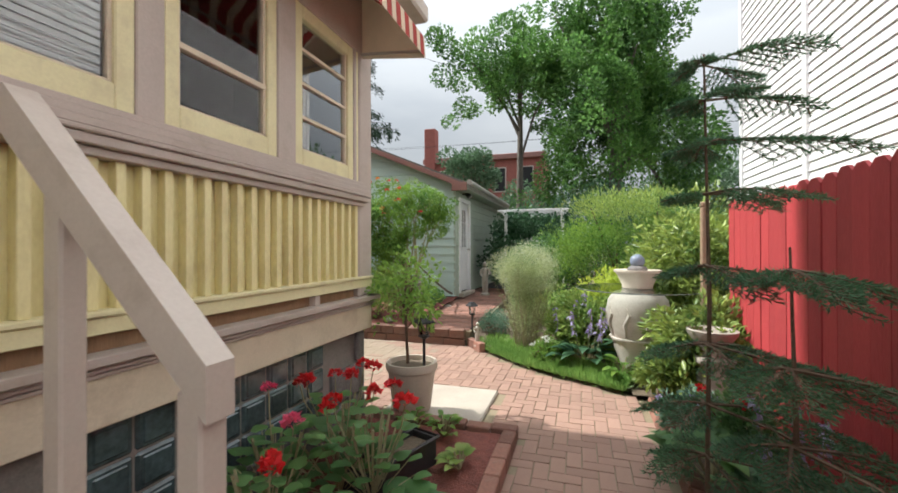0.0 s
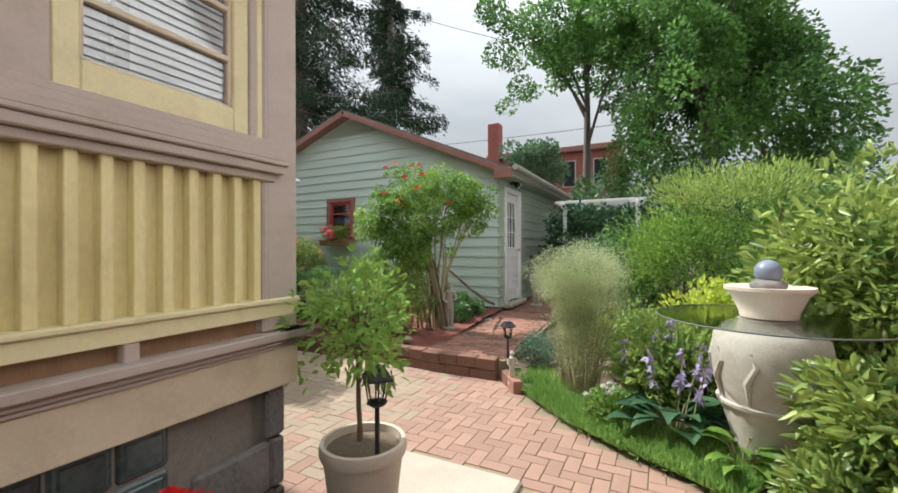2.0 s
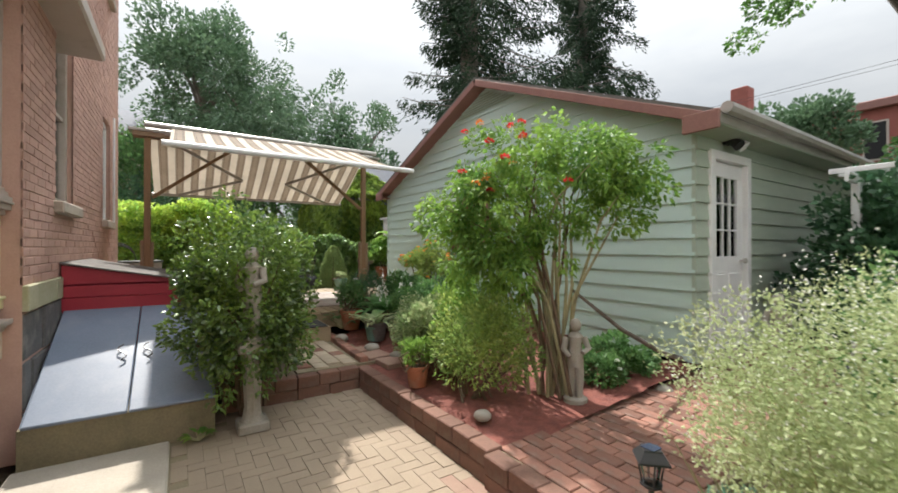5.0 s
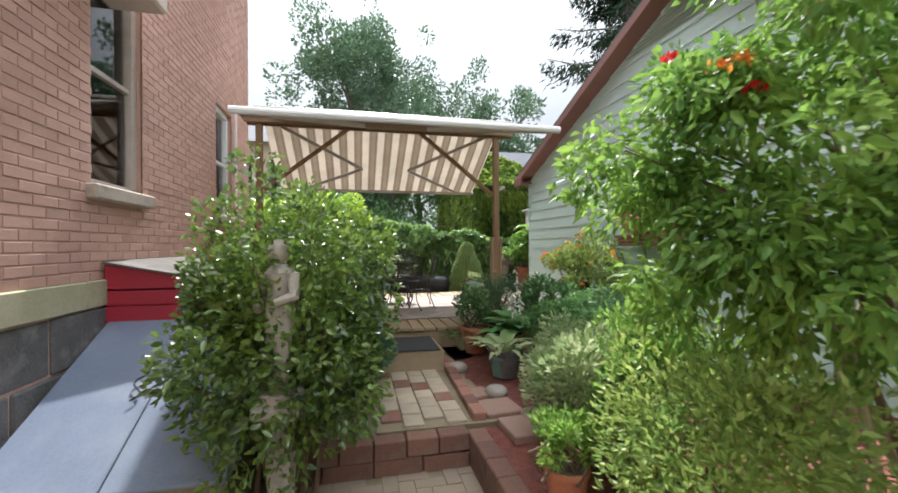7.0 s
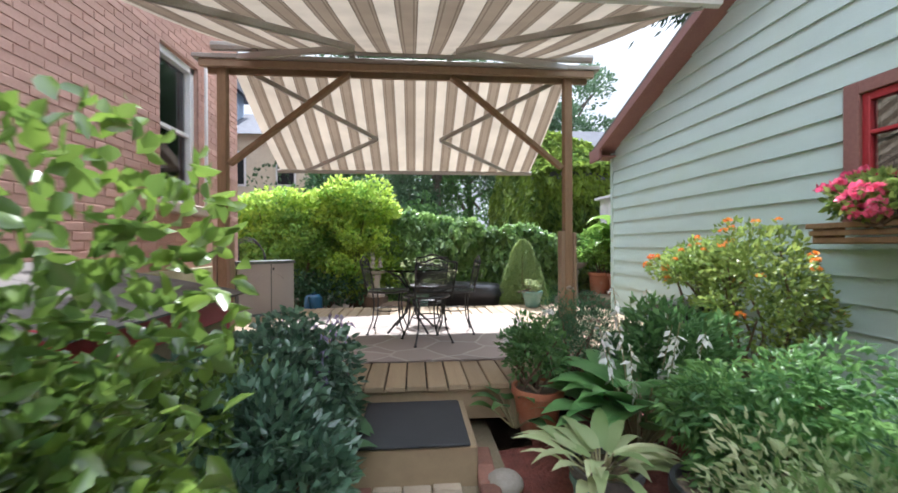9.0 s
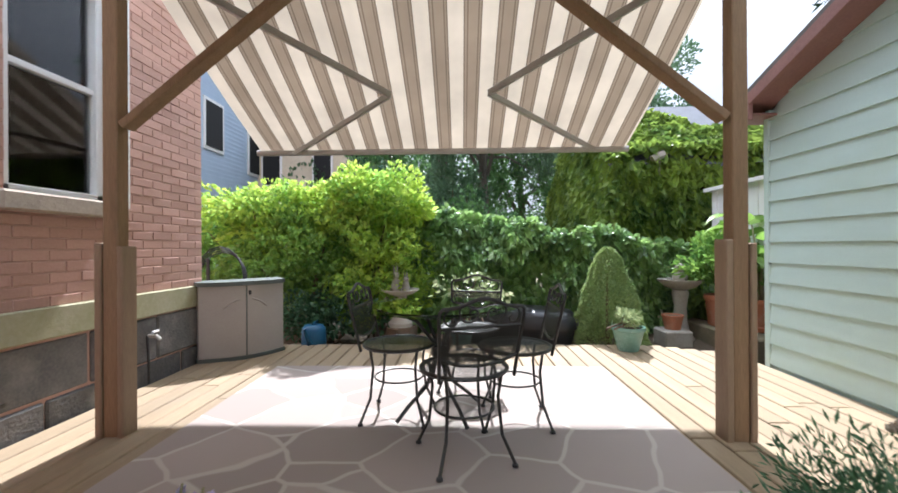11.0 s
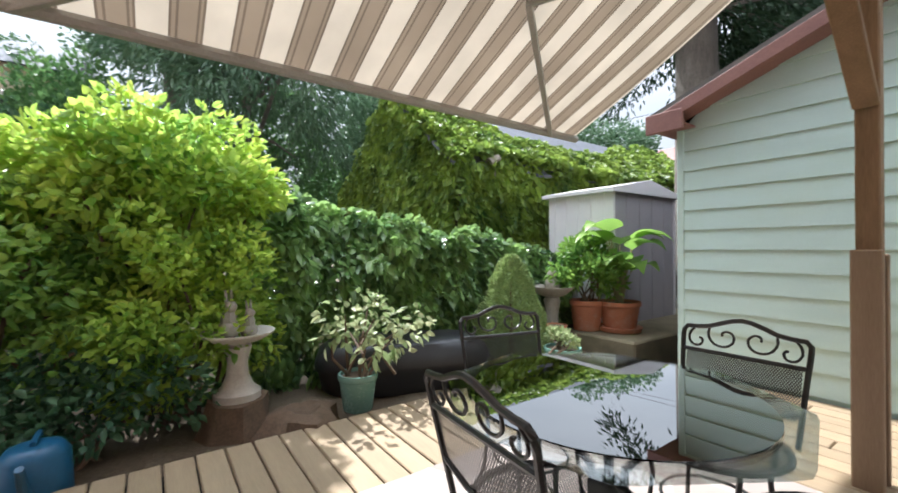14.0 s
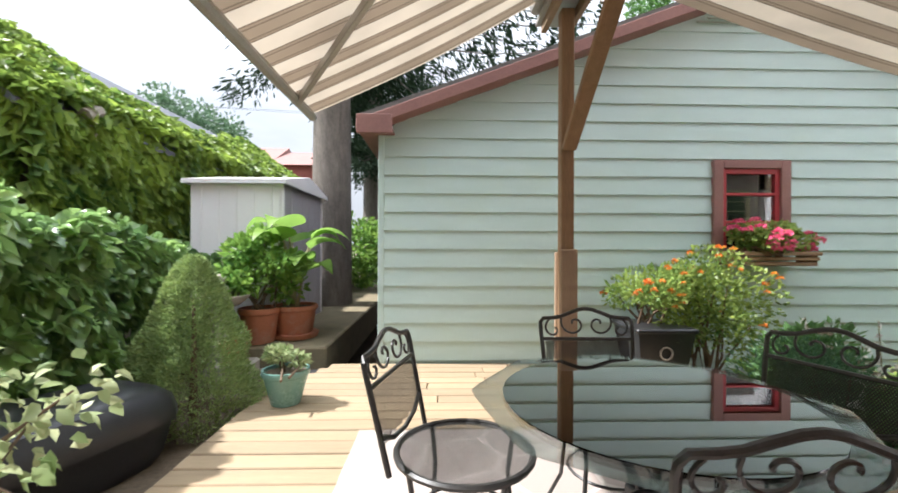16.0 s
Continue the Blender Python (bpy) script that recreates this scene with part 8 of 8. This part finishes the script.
# ---------------------------------------------------------------- behind the deck
# sunlit tops and shaded lower parts are helped by leaf colour: yellow above, greener below
shrub("euonymus_hedge", (-11.75, 3.2, 0.4), (0.7, 1.25, 0.62), 9500, 0.085, 0.046, L["euon"], "tall yellow-green hedge bush behind the deck", "hedge", seed=110, nclump=90, spread=0.24, lift=1.55, rough=0.8, fill=0.12, fine=True, jit=0.7)
shrub("euonymus_hedge", (-11.5, 4.55, 0.4), (0.6, 0.85, 0.66), 8000, 0.085, 0.046, L["euon"], "dense yellow-green hedge bush behind the birdbath", "hedge", seed=111, nclump=80, spread=0.25, lift=1.6, rough=0.8, fill=0.12, fine=True, jit=0.7)
shrub("hedge_bush", (-11.45, 3.6, 0.4), (0.6, 1.3, 0.75), 11000, 0.075, 0.042, L["fresh"], "leafy green hedge bush behind the deck", "hedge", seed=109, nclump=110, spread=0.22, lift=0.85, rough=0.7, fill=0.12, fine=True, jit=0.7)
shrub("hedge_bush", (-11.3, 4.75, 0.4), (0.45, 0.7, 0.7), 6000, 0.07, 0.04, L["euon"], "green hedge bush beside the birdbath", "hedge", seed=116, nclump=70, spread=0.24, lift=0.8, rough=0.7, fill=0.12, fine=True, jit=0.7)
# deep green leaves paint the shade at the hedge foot
shrub("dark_hedge", (-11.0, 4.1, 0.4), (0.35, 0.7, 0.36), 2600, 0.06, 0.035, L["deep"], "lower hedge foliage with shade put into its deep green", "hedge", seed=112, nclump=50, fill=0.12, rough=0.8, fine=True)
vf = thing("vine_fence", (0, 0, 0), "wire fence buried in dark green vine leaves", "fence")
for k in range(4):
    part("fence_post", MB().tube([(-11.75, 5.2 + k * 1.4, 0.3), (-11.75, 5.2 + k * 1.4, 1.75)], 0.025, 6), M["metalgrey"], vf)
rng = np.random.default_rng(113)
n = 12000
yy = rng.uniform(5.0, 9.9, n)
top = np.array([2.05 - 0.15 * (a - 5.8) + 0.26 * noise.noise((a * 1.5, 0, 0)) + 0.14 * noise.noise((a * 5, 1, 0)) for a in yy])
zz = 0.42 + (top - 0.42) * rng.uniform(0, 1, n) ** 0.8
dep = np.array([noise.noise((a * 1.6, b * 1.6, 4.0)) + 0.6 * noise.noise((a * 5, b * 5, 4.0)) for a, b in zip(yy, zz)])
P = np.stack([-11.6 + 0.38 * dep - 0.2 * rng.uniform(0, 1, n) ** 3, yy, zz], 1)
N = np.tile([1.0, 0, -0.1], (n, 1))
N[zz > top - 0.12] = (0.2, 0, 0.9)
foliage(vf, "vine", L["vine"], P, N, 0.125, 0.085, rng, jit=0.75, up=0.1, droop=0.45, fine=True)
st2 = thing("tree_stump", (-10.95, 4.96, 0.38), "dark cut tree stump under the birdbath", "stump")
part("stump", MB().lathe([(0.26, 0), (0.2, 0.08), (0.18, 0.27), (0.16, 0.275)], (0, 0, 0), 22, wob=lambda a, z: 1 + 0.1 * math.sin(3 * a + z * 9) + 0.06 * math.cos(7 * a)), M["stem"], st2, smooth=True)
stp = thing("tree_stump", (-10.66, 5.32, 0.4), "low rotten brown tree stump in the soil", "stump")
part("stump", MB().lathe([(0.3, 0), (0.24, 0.08), (0.2, 0.17), (0.12, 0.2), (0.05, 0.17)], (0, 0, 0), 22, wob=lambda a, z: 1 + 0.18 * math.sin(3 * a + z * 9) + 0.1 * math.cos(7 * a)), M["stem"], stp, smooth=True)
conic = thing("dwarf_spruce", (-10.85, 7.4, 0.42), "dense cone-shaped dwarf spruce beside the deck", "dwarf spruce")
part("trunk", MB().tube([(0, 0, 0), (0, 0, 0.9)], [0.03, 0.008], 6), M["stem"], conic)
rng = np.random.default_rng(114)
n = 20000
zz = rng.uniform(0, 1, n) ** 1.25
aa = rng.uniform(0, 6.283, n)
lump = np.array([noise.noise((math.cos(a) * 2.4, math.sin(a) * 2.4, z * 5)) for a, z in zip(aa, zz)])
rr = (0.41 * (1 - zz) ** 0.65 + 0.015) * (1 + 0.28 * lump) * np.where(rng.uniform(0, 1, n) < 0.25, rng.uniform(0.6, 1, n), 1)
P = np.stack([rr * np.cos(aa), rr * np.sin(aa), 0.03 + zz * 1.12], 1)
N = np.stack([np.cos(aa), np.sin(aa), np.full(n, 0.45)], 1)
foliage(conic, "needles", L["dwarf"], P, N, 0.04, 0.011, rng, jit=0.5)
shrub("hydrangea", (-10.67, 5.7, 0.72), (0.36, 0.4, 0.26), 300, 0.07, 0.042, L["varieg"], "pale variegated leafy plant in a green pot", "potted plant", seed=115, nclump=24, lift=0.34, nstem=10, droop=0.3, fine=True)
shrub("succulent", (-10.2, 7.38, 0.78), (0.13, 0.13, 0.1), 420, 0.05, 0.025, L["varieg"], "pale green succulent in a turquoise pot", "succulent", seed=117, nclump=10)
shrub("patio_shrub", (-11.0, 8.82, 0.96), (0.42, 0.4, 0.36), 2600, 0.085, 0.04, L["fresh"], "bushy fresh green shrub in a terracotta pot", "potted plant", seed=118, nclump=36, lift=0.42, fine=True, up=0.6)
ee = thing("elephant_ear", (-10.72, 9.07, 0.96), "elephant ear plant with huge green leaves", "elephant ear")
rng = np.random.default_rng(119)
for k in range(13):
    a = k * 0.5 + rng.uniform(0, 0.3)
    h = rng.uniform(0.4, 0.9)
    b = np.array([math.cos(a) * 0.17, math.sin(a) * 0.17, h])
    vs, ts = [], []
    broadleaf(vs, ts, b, (math.cos(a), math.sin(a), 0.7), 0.46 * rng.uniform(0.8, 1.1), 0.42, rng, arch=1.9, seg=8, cup=0.3, heart=1.0)
    lf_ = part("leaf", tri_mesh("leaf", np.concatenate(vs), np.concatenate(ts), L["fresh"]), None, ee)
    part("stalk", MB().tube([(math.cos(a) * 0.03, math.sin(a) * 0.03, 0), (b[0] * 0.6, b[1] * 0.6, h * 0.7), tuple(b)], [0.016, 0.012, 0.008], 6), M["palestem"], lf_)
hb = thing("garden_hose", (-10.15, 3.1, 0.55), "coiled dark garden hose on a reel behind the cabinet", "hose")
part("reel_post", MB().tube([(0, 0, 0), (0, 0, 0.95)], 0.02, 6), M["black"], hb)
for k in range(4):
    part("hose_coil", MB().tube([(0.02 * k - 0.1, 0.25 * math.cos(a * 0.4) + 0.1, 0.75 + (0.26 + 0.02 * k) * math.sin(a * 0.4)) for a in range(17)], 0.007, 6), M["rugblack"], hb, smooth=True)

# ---------------------------------------------------------------- trees
conifer("spruce_tree", (-11.0, 11.75, 0.0), 19.0, 4.4, L["spruce"], "tall dark spruce with drooping boughs", 120, nb=230, trunk_r=0.36, droop=0.3, ln=0.17, first=0.28, per=480, slim=0.25, bias=(0.5, 0.35))
conifer("spruce_tree", (-11.2, 17.4, 0.0), 18.0, 3.3, L["spruce"], "tall dark spruce behind the garage", 121, nb=170, trunk_r=0.3, droop=0.35, ln=0.18, first=0.24, per=380, slim=0.25, bias=(0.3, 0.2))
tree("vine_clad_tree", (-2.1, 15.0, 0), 8.5, 0.12, (0.3, -1.2, 7.2), (2.2, 1.6, 1.7), 21000, 0.11, 0.075, L["farvine"], "tall bare-trunked tree with vine-covered crown", 122, nclump=130, spread=0.19, limbs=12, rough=1.2)
tree("vine_clad_tree", (1.0, 12.8, 0), 6.0, 0.2, (0, 0, 5.6), (2.3, 1.8, 4.0), 58000, 0.11, 0.075, L["farvine"], "large leafy tree covered with hanging vine", 123, nclump=330, spread=0.15, limbs=16, rough=1.1, droop=0.25)
tree("ash_tree", (-22.0, 5.0, 0), 9.0, 0.28, (0, 0, 9.2), (3.4, 3.2, 3.4), 17000, 0.18, 0.11, L["far"], "broad leafy tree far behind the deck", 124, rough=0.9, nclump=170, spread=0.17, limbs=14)
tree("ash_tree", (-21.5, 11.5, 0), 6.5, 0.22, (0, 0, 6.0), (2.8, 2.6, 3.2), 13000, 0.18, 0.11, L["far"], "rounded leafy tree beyond the hedge", 125, nclump=150, spread=0.18, rough=0.9)
tree("ash_tree", (-24.0, 8.3, 0), 5.0, 0.2, (0, 0, 4.3), (2.6, 2.6, 3.4), 11000, 0.18, 0.11, L["mid"], "leafy tree beyond the vine fence", 126, nclump=70, spread=0.3)
tree("ash_tree", (-23.5, 2.5, 0), 5.0, 0.2, (0, 0, 4.3), (2.2, 2.0, 2.6), 8000, 0.18, 0.11, L["mid"], "leafy tree behind the yellow hedge", 127, nclump=60, spread=0.3)
tree("ash_tree", (-21.0, 24.0, 0), 6.5, 0.22, (0, 0, 6.6), (2.6, 2.6, 2.0), 8000, 0.2, 0.12, L["far"], "distant leafy tree above the ivy roof", 128, nclump=60, spread=0.28)
tree("weeping_tree", (-20.0, 6.5, 0), 7.0, 0.16, (0.5, 0.3, 6.2), (3.2, 2.8, 2.6), 14000, 0.22, 0.05, L["far"], "feathery tree with hanging twigs", 129, nclump=130, spread=0.17, rough=0.9, droop=0.8)
tree("ash_tree", (-8.0, 30.0, 0), 5.0, 0.2, (0, 0, 7.0), (2.4, 2.0, 2.0), 5000, 0.25, 0.15, L["far"], "distant leafy tree behind the garage", 130, nclump=50)
for k, (x, y) in enumerate(((-27, -1), (-28, 4), (-28, 13), (-26, 18), (-4, 33), (6, 26), (10, 18))):
    tree("background_tree", (x, y, 0), 4.0, 0.2, (0, 0, 3.6), (3.0, 3.0, 3.2), 6500, 0.24, 0.15, L["far"], "distant leafy tree closing the view", 140 + k, nclump=60, spread=0.3)

for k, (x, y, h, m_) in enumerate(((-15.5, 2.2, 1.5, "mid"), (-16.2, 4.2, 1.7, "far"), (-16.0, 6.0, 1.5, "mid"), (-17.5, 3.2, 2.1, "deep"), (-17.8, 5.4, 2.2, "far"), (-14.2, 0.8, 1.4, "fresh"), (-13.2, 13.5, 1.2, "mid"), (-11.6, 14.5, 1.3, "fresh"))):
    shrub("background_shrub", (x, y, 0), (1.2, 1.2, h), 4500, 0.14, 0.085, L[m_], "tall leafy shrub beyond the fence", "shrub", seed=160 + k, nclump=60, spread=0.3)

# ---------------------------------------------------------------- small brickwork, last
SLABS = [(-1.66, -0.77, 3.2, 4.04), (-4.38, -3.1, 3.2, 4.1)]


def slab(x0, x1, y0, y1, name, label):
    th = structure(name, MB().box((x0 + 0.01, y0, -0.05), (x1 - 0.01, y1 - 0.01, 0.022), 0.012), M["slab"], label, "slab")
    return th


slab(*SLABS[0], "pavement_slab", "pale concrete slab under the potted tree")
slab(*SLABS[1], "pavement_slab_bulkhead", "pale concrete slab before the bulkhead")


def in_patio(x, y):
    if any(a - 0.03 < x < b + 0.03 and c - 0.03 < y < d + 0.03 for a, b, c, d in SLABS):
        return False
    if y < 3.12:
        return -0.47 < x < 0.52
    if y > 5.8 or x < -4.78 or (x < -4.35 and y < 4.45) or y < 3.2 and x < -0.5:
        return False
    xr = 0.52
    pts = [(0.55, 4.15), (0.2, 4.4), (-0.3, 4.68), (-0.75, 4.93), (-1.15, 5.35), (-1.55, 5.85)]
    if y > 4.15:
        for (xa, ya), (xb, yb) in zip(pts, pts[1:]):
            if ya <= y <= yb:
                xr = xa + (xb - xa) * (y - ya) / (yb - ya)
    return x < xr


pv = new("pavement_patio")
tagged(pv, label="faded red brick pavers laid in herringbone", category="paving", kind="structure")
UNIT = 0.1
cells = {}
rb = random.Random(12)
pav_a = [MB().box((-0.097, -0.047, -0.05), (0.097, 0.047, 0.0), 0.003).mesh("paver", M["paver"]) for _ in range(3)]
near = []
for i in range(-52, 10):
    for j in range(-28, 62):
        k = (i - j) % 4
        x, y = i * UNIT, j * UNIT
        if k == 0:
            c, rot = (x + 0.1, y + 0.05), 0
        elif k == 3:
            c, rot = (x + 0.05, y + 0.1), 90
        else:
            continue
        if in_patio(*c):
            if -0.9 < c[0] < 0.55 and 2.35 < c[1] < 4.6:
                near.append((c, rot))
            else:
                cells[(c, rot)] = 1
cells = list(cells)
near.sort(key=lambda q: (q[0][1], q[0][0]))
extra = near[300:]
for n_, (c, rot) in enumerate(near[:300]):
    ob = part("paver", pav_a[n_ % 3], None, pv)
    ob.matrix_basis = pose(c[0], c[1], rb.uniform(-0.002, 0.001), rb.uniform(-0.5, 0.5), rb.uniform(-0.5, 0.5), rot + rb.uniform(-0.8, 0.8))
far, worn = MB(), MB()
for c, rot in cells + extra:
    r = pose(0, 0, 0, rb.uniform(-0.5, 0.5), rb.uniform(-0.5, 0.5), rot + rb.uniform(-0.6, 0.6)).to_3x3()
    z = rb.uniform(-0.002, 0.001)
    q = 0.0016 if c[1] > 3.3 else 0.003
    # pavers left of about x = -2.3 get the tone that holds wear and shade
    (worn if c[0] < -2.3 + rb.uniform(-0.5, 0.5) else far).box((c[0] - 0.1 + q, c[1] - 0.05 + q, z - 0.05), (c[0] + 0.1 - q, c[1] + 0.05 - q, z), 0.002, 0, r)
part("paver_field", far, M["paver"], pv, kind="stuff")
part("worn_paver_field", worn, M["pavershade"], pv, "worn brick pavers with shade put into their sand colour", kind="stuff")

# retaining edge, brick edging, raised paths
rt = new("wall_retaining")
tagged(rt, label="low dark brick retaining wall round the raised bed", category="retaining wall", kind="structure")


def brick_row(parent, a, b, z0, z1, depth, length, mat, rb, name="brick", tilt=0.0):
    A, B = Vector((*a, 0)), Vector((*b, 0))
    d = (B - A)
    n = max(1, round(d.length / length))
    ang = math.degrees(math.atan2(d.y, d.x))
    for k in range(n):
        c = A.lerp(B, (k + 0.5) / n)
        l_ = d.length / n
        ob = part(name, MB().box((-l_ / 2 + 0.003, -depth / 2, 0), (l_ / 2 - 0.003, depth / 2, z1 - z0), 0.008), mat, parent)
        ob.matrix_basis = pose(c.x, c.y, z0 + rb.uniform(-0.006, 0.004), tilt + rb.uniform(-1.5, 1.5), rb.uniform(-1, 1), ang + rb.uniform(-1.2, 1.2))


for a, b in (((-4.86, 5.86), (-2.55, 5.88)), ((-2.55, 5.84), (-1.62, 5.84)), ((-4.84, 4.5), (-4.84, 5.8))):
    brick_row(rt, a, b, -0.03, 0.10, 0.12, 0.32, M["retain"], rb)
    brick_row(rt, a, b, 0.105, 0.225, 0.13, 0.22, M["retain"], rb)
ed = new("trim_brick_edging")
tagged(ed, label="old red bricks set as bed edging", category="edging", kind="structure")
brick_row(ed, (-0.5, 0.9), (-0.5, 3.0), -0.02, 0.10, 0.1, 0.2, M["oldbrick"], rb)
brick_row(ed, (-1.62, 3.07), (-0.45, 3.07), -0.02, 0.09, 0.1, 0.2, M["oldbrick"], rb)
brick_row(ed, (0.6, 2.2), (0.6, 4.1), -0.02, 0.08, 0.09, 0.2, M["oldbrick"], rb, tilt=12)
brick_row(ed, (-1.55, 5.85), (-1.28, 5.5), -0.02, 0.12, 0.09, 0.2, M["oldbrick"], rb)
brick_row(ed, (-6.5, 5.98), (-4.95, 5.92), 0.2, 0.285, 0.1, 0.2, M["oldbrick"], rb)

rp = new("pavement_raised_path")
tagged(rp, label="dark red brick path leading up to the garage door", category="path", kind="structure")
part("path_bed", MB().add([(-2.6, 5.88, -0.05), (-1.55, 5.88, -0.05), (-1.5, 10.5, -0.05), (-2.55, 10.5, -0.05), (-2.6, 5.88, 0.195), (-1.55, 5.88, 0.195), (-1.5, 10.5, 0.375), (-2.55, 10.5, 0.375)], [(0, 3, 2, 1), (4, 5, 6, 7), (0, 1, 5, 4), (1, 2, 6, 5), (2, 3, 7, 6), (3, 0, 4, 7)]), M["sand"], rp)
row = 0
y = 5.93
while y < 10.4:
    x = -2.58 - (0.1 if row % 2 else 0)
    while x < -1.6:
        a, b = max(x, -2.58), min(x + 0.2, -1.57)
        if b - a > 0.04:
            ob = part("paver", MB().box((-(b - a) / 2 + 0.003, -0.0465, -0.03), ((b - a) / 2 - 0.003, 0.0465, 0.0), 0.005), M["oldbrick"], rp)
            ob.matrix_basis = pose((a + b) / 2, y + 0.05, 0.2 + 0.039 * (y - 5.88) + 0.012 + rb.uniform(-0.004, 0.003), rb.uniform(-1, 1) + 2.2, rb.uniform(-1, 1), rb.uniform(-1, 1))
        x += 0.2
    y += 0.1
    row += 1
lp = new("pavement_side_path")
tagged(lp, label="worn tan brick path between holly and flower bed", category="path", kind="structure")
part("path_bed", MB().box((-7.0, 5.18, -0.05), (-4.92, 6.1, 0.225)), M["sand"], lp)
for i in range(11):
    for j in range(4):
        x, y = -4.95 - (i + 1) * 0.2 + (0.1 if j % 2 else 0), 5.22 + j * 0.155
        ob = part("paver", MB().box((-0.096, -0.074, -0.03), (0.096, 0.074, 0.0), 0.006), M["flag"] if (i + j) % 5 else M["oldbrick"], lp)
        ob.matrix_basis = pose(x, y + 0.07, 0.245 + rb.uniform(-0.004, 0.004), rb.uniform(-1, 1), rb.uniform(-1, 1), rb.uniform(-1.5, 1.5))
for x, y, a, s in ((-5.12, 6.12, 6, 0.15), (-4.75, 6.2, 3, 0.16), (-5.45, 6.06, 20, 0.1)):
    st_ = thing("stepping_stone", (x, y, 0.24), "square pink concrete stepping stone", "paving stone")
    part("stone", MB().box((-s, -s, -0.04), (s, s, 0.02), 0.008), M["paver"], st_)
    st_.rotation_euler[2] = radians(a)

# bricks of the house wall
pro, joined = {}, MB()
count = 0
row = 0
z = 1.262
while z < 6.6:
    x = XB0 - (0.105 if row % 2 else 0)
    while x < XB1:
        a, b = max(x, XB0), min(x + 0.2, XB1)
        x += 0.21
        pieces = [(a, b)]
        for w in wins[:3]:
            lo, hi = w[0], w[1]
            if z + 0.065 > w[2] - 0.11 and z < w[3]:
                nxt = []
                for p0, p1 in pieces:
                    if p1 <= lo or p0 >= hi:
                        nxt.append((p0, p1))
                    else:
                        if p0 < lo:
                            nxt.append((p0, lo))
                        if p1 > hi:
                            nxt.append((hi, p1))
                pieces = nxt
        for p0, p1 in pieces:
            if p1 - p0 < 0.03:
                continue
            o = rb.uniform(-0.002, 0.002)
            if z < 2.45 and p1 < -6.9 and count < 300 and p1 - p0 > 0.199:
                if "b" not in pro:
                    pro["b"] = MB().box((-0.1, -0.02, 0), (0.1, 0.0, 0.06), 0.003).mesh("brick", M["brick"])
                ob = part("brick", pro["b"], None, hw)
                ob.location = ((p0 + p1) / 2, YB + o, z)
                count += 1
            else:
                joined.box((p0, YB - 0.02, z), (p1, YB + o, z + 0.06), 0.003 if z < 4 else 0)
    z += 0.069
    row += 1
part("brick_field", joined, M["brick"], hw, kind="stuff")
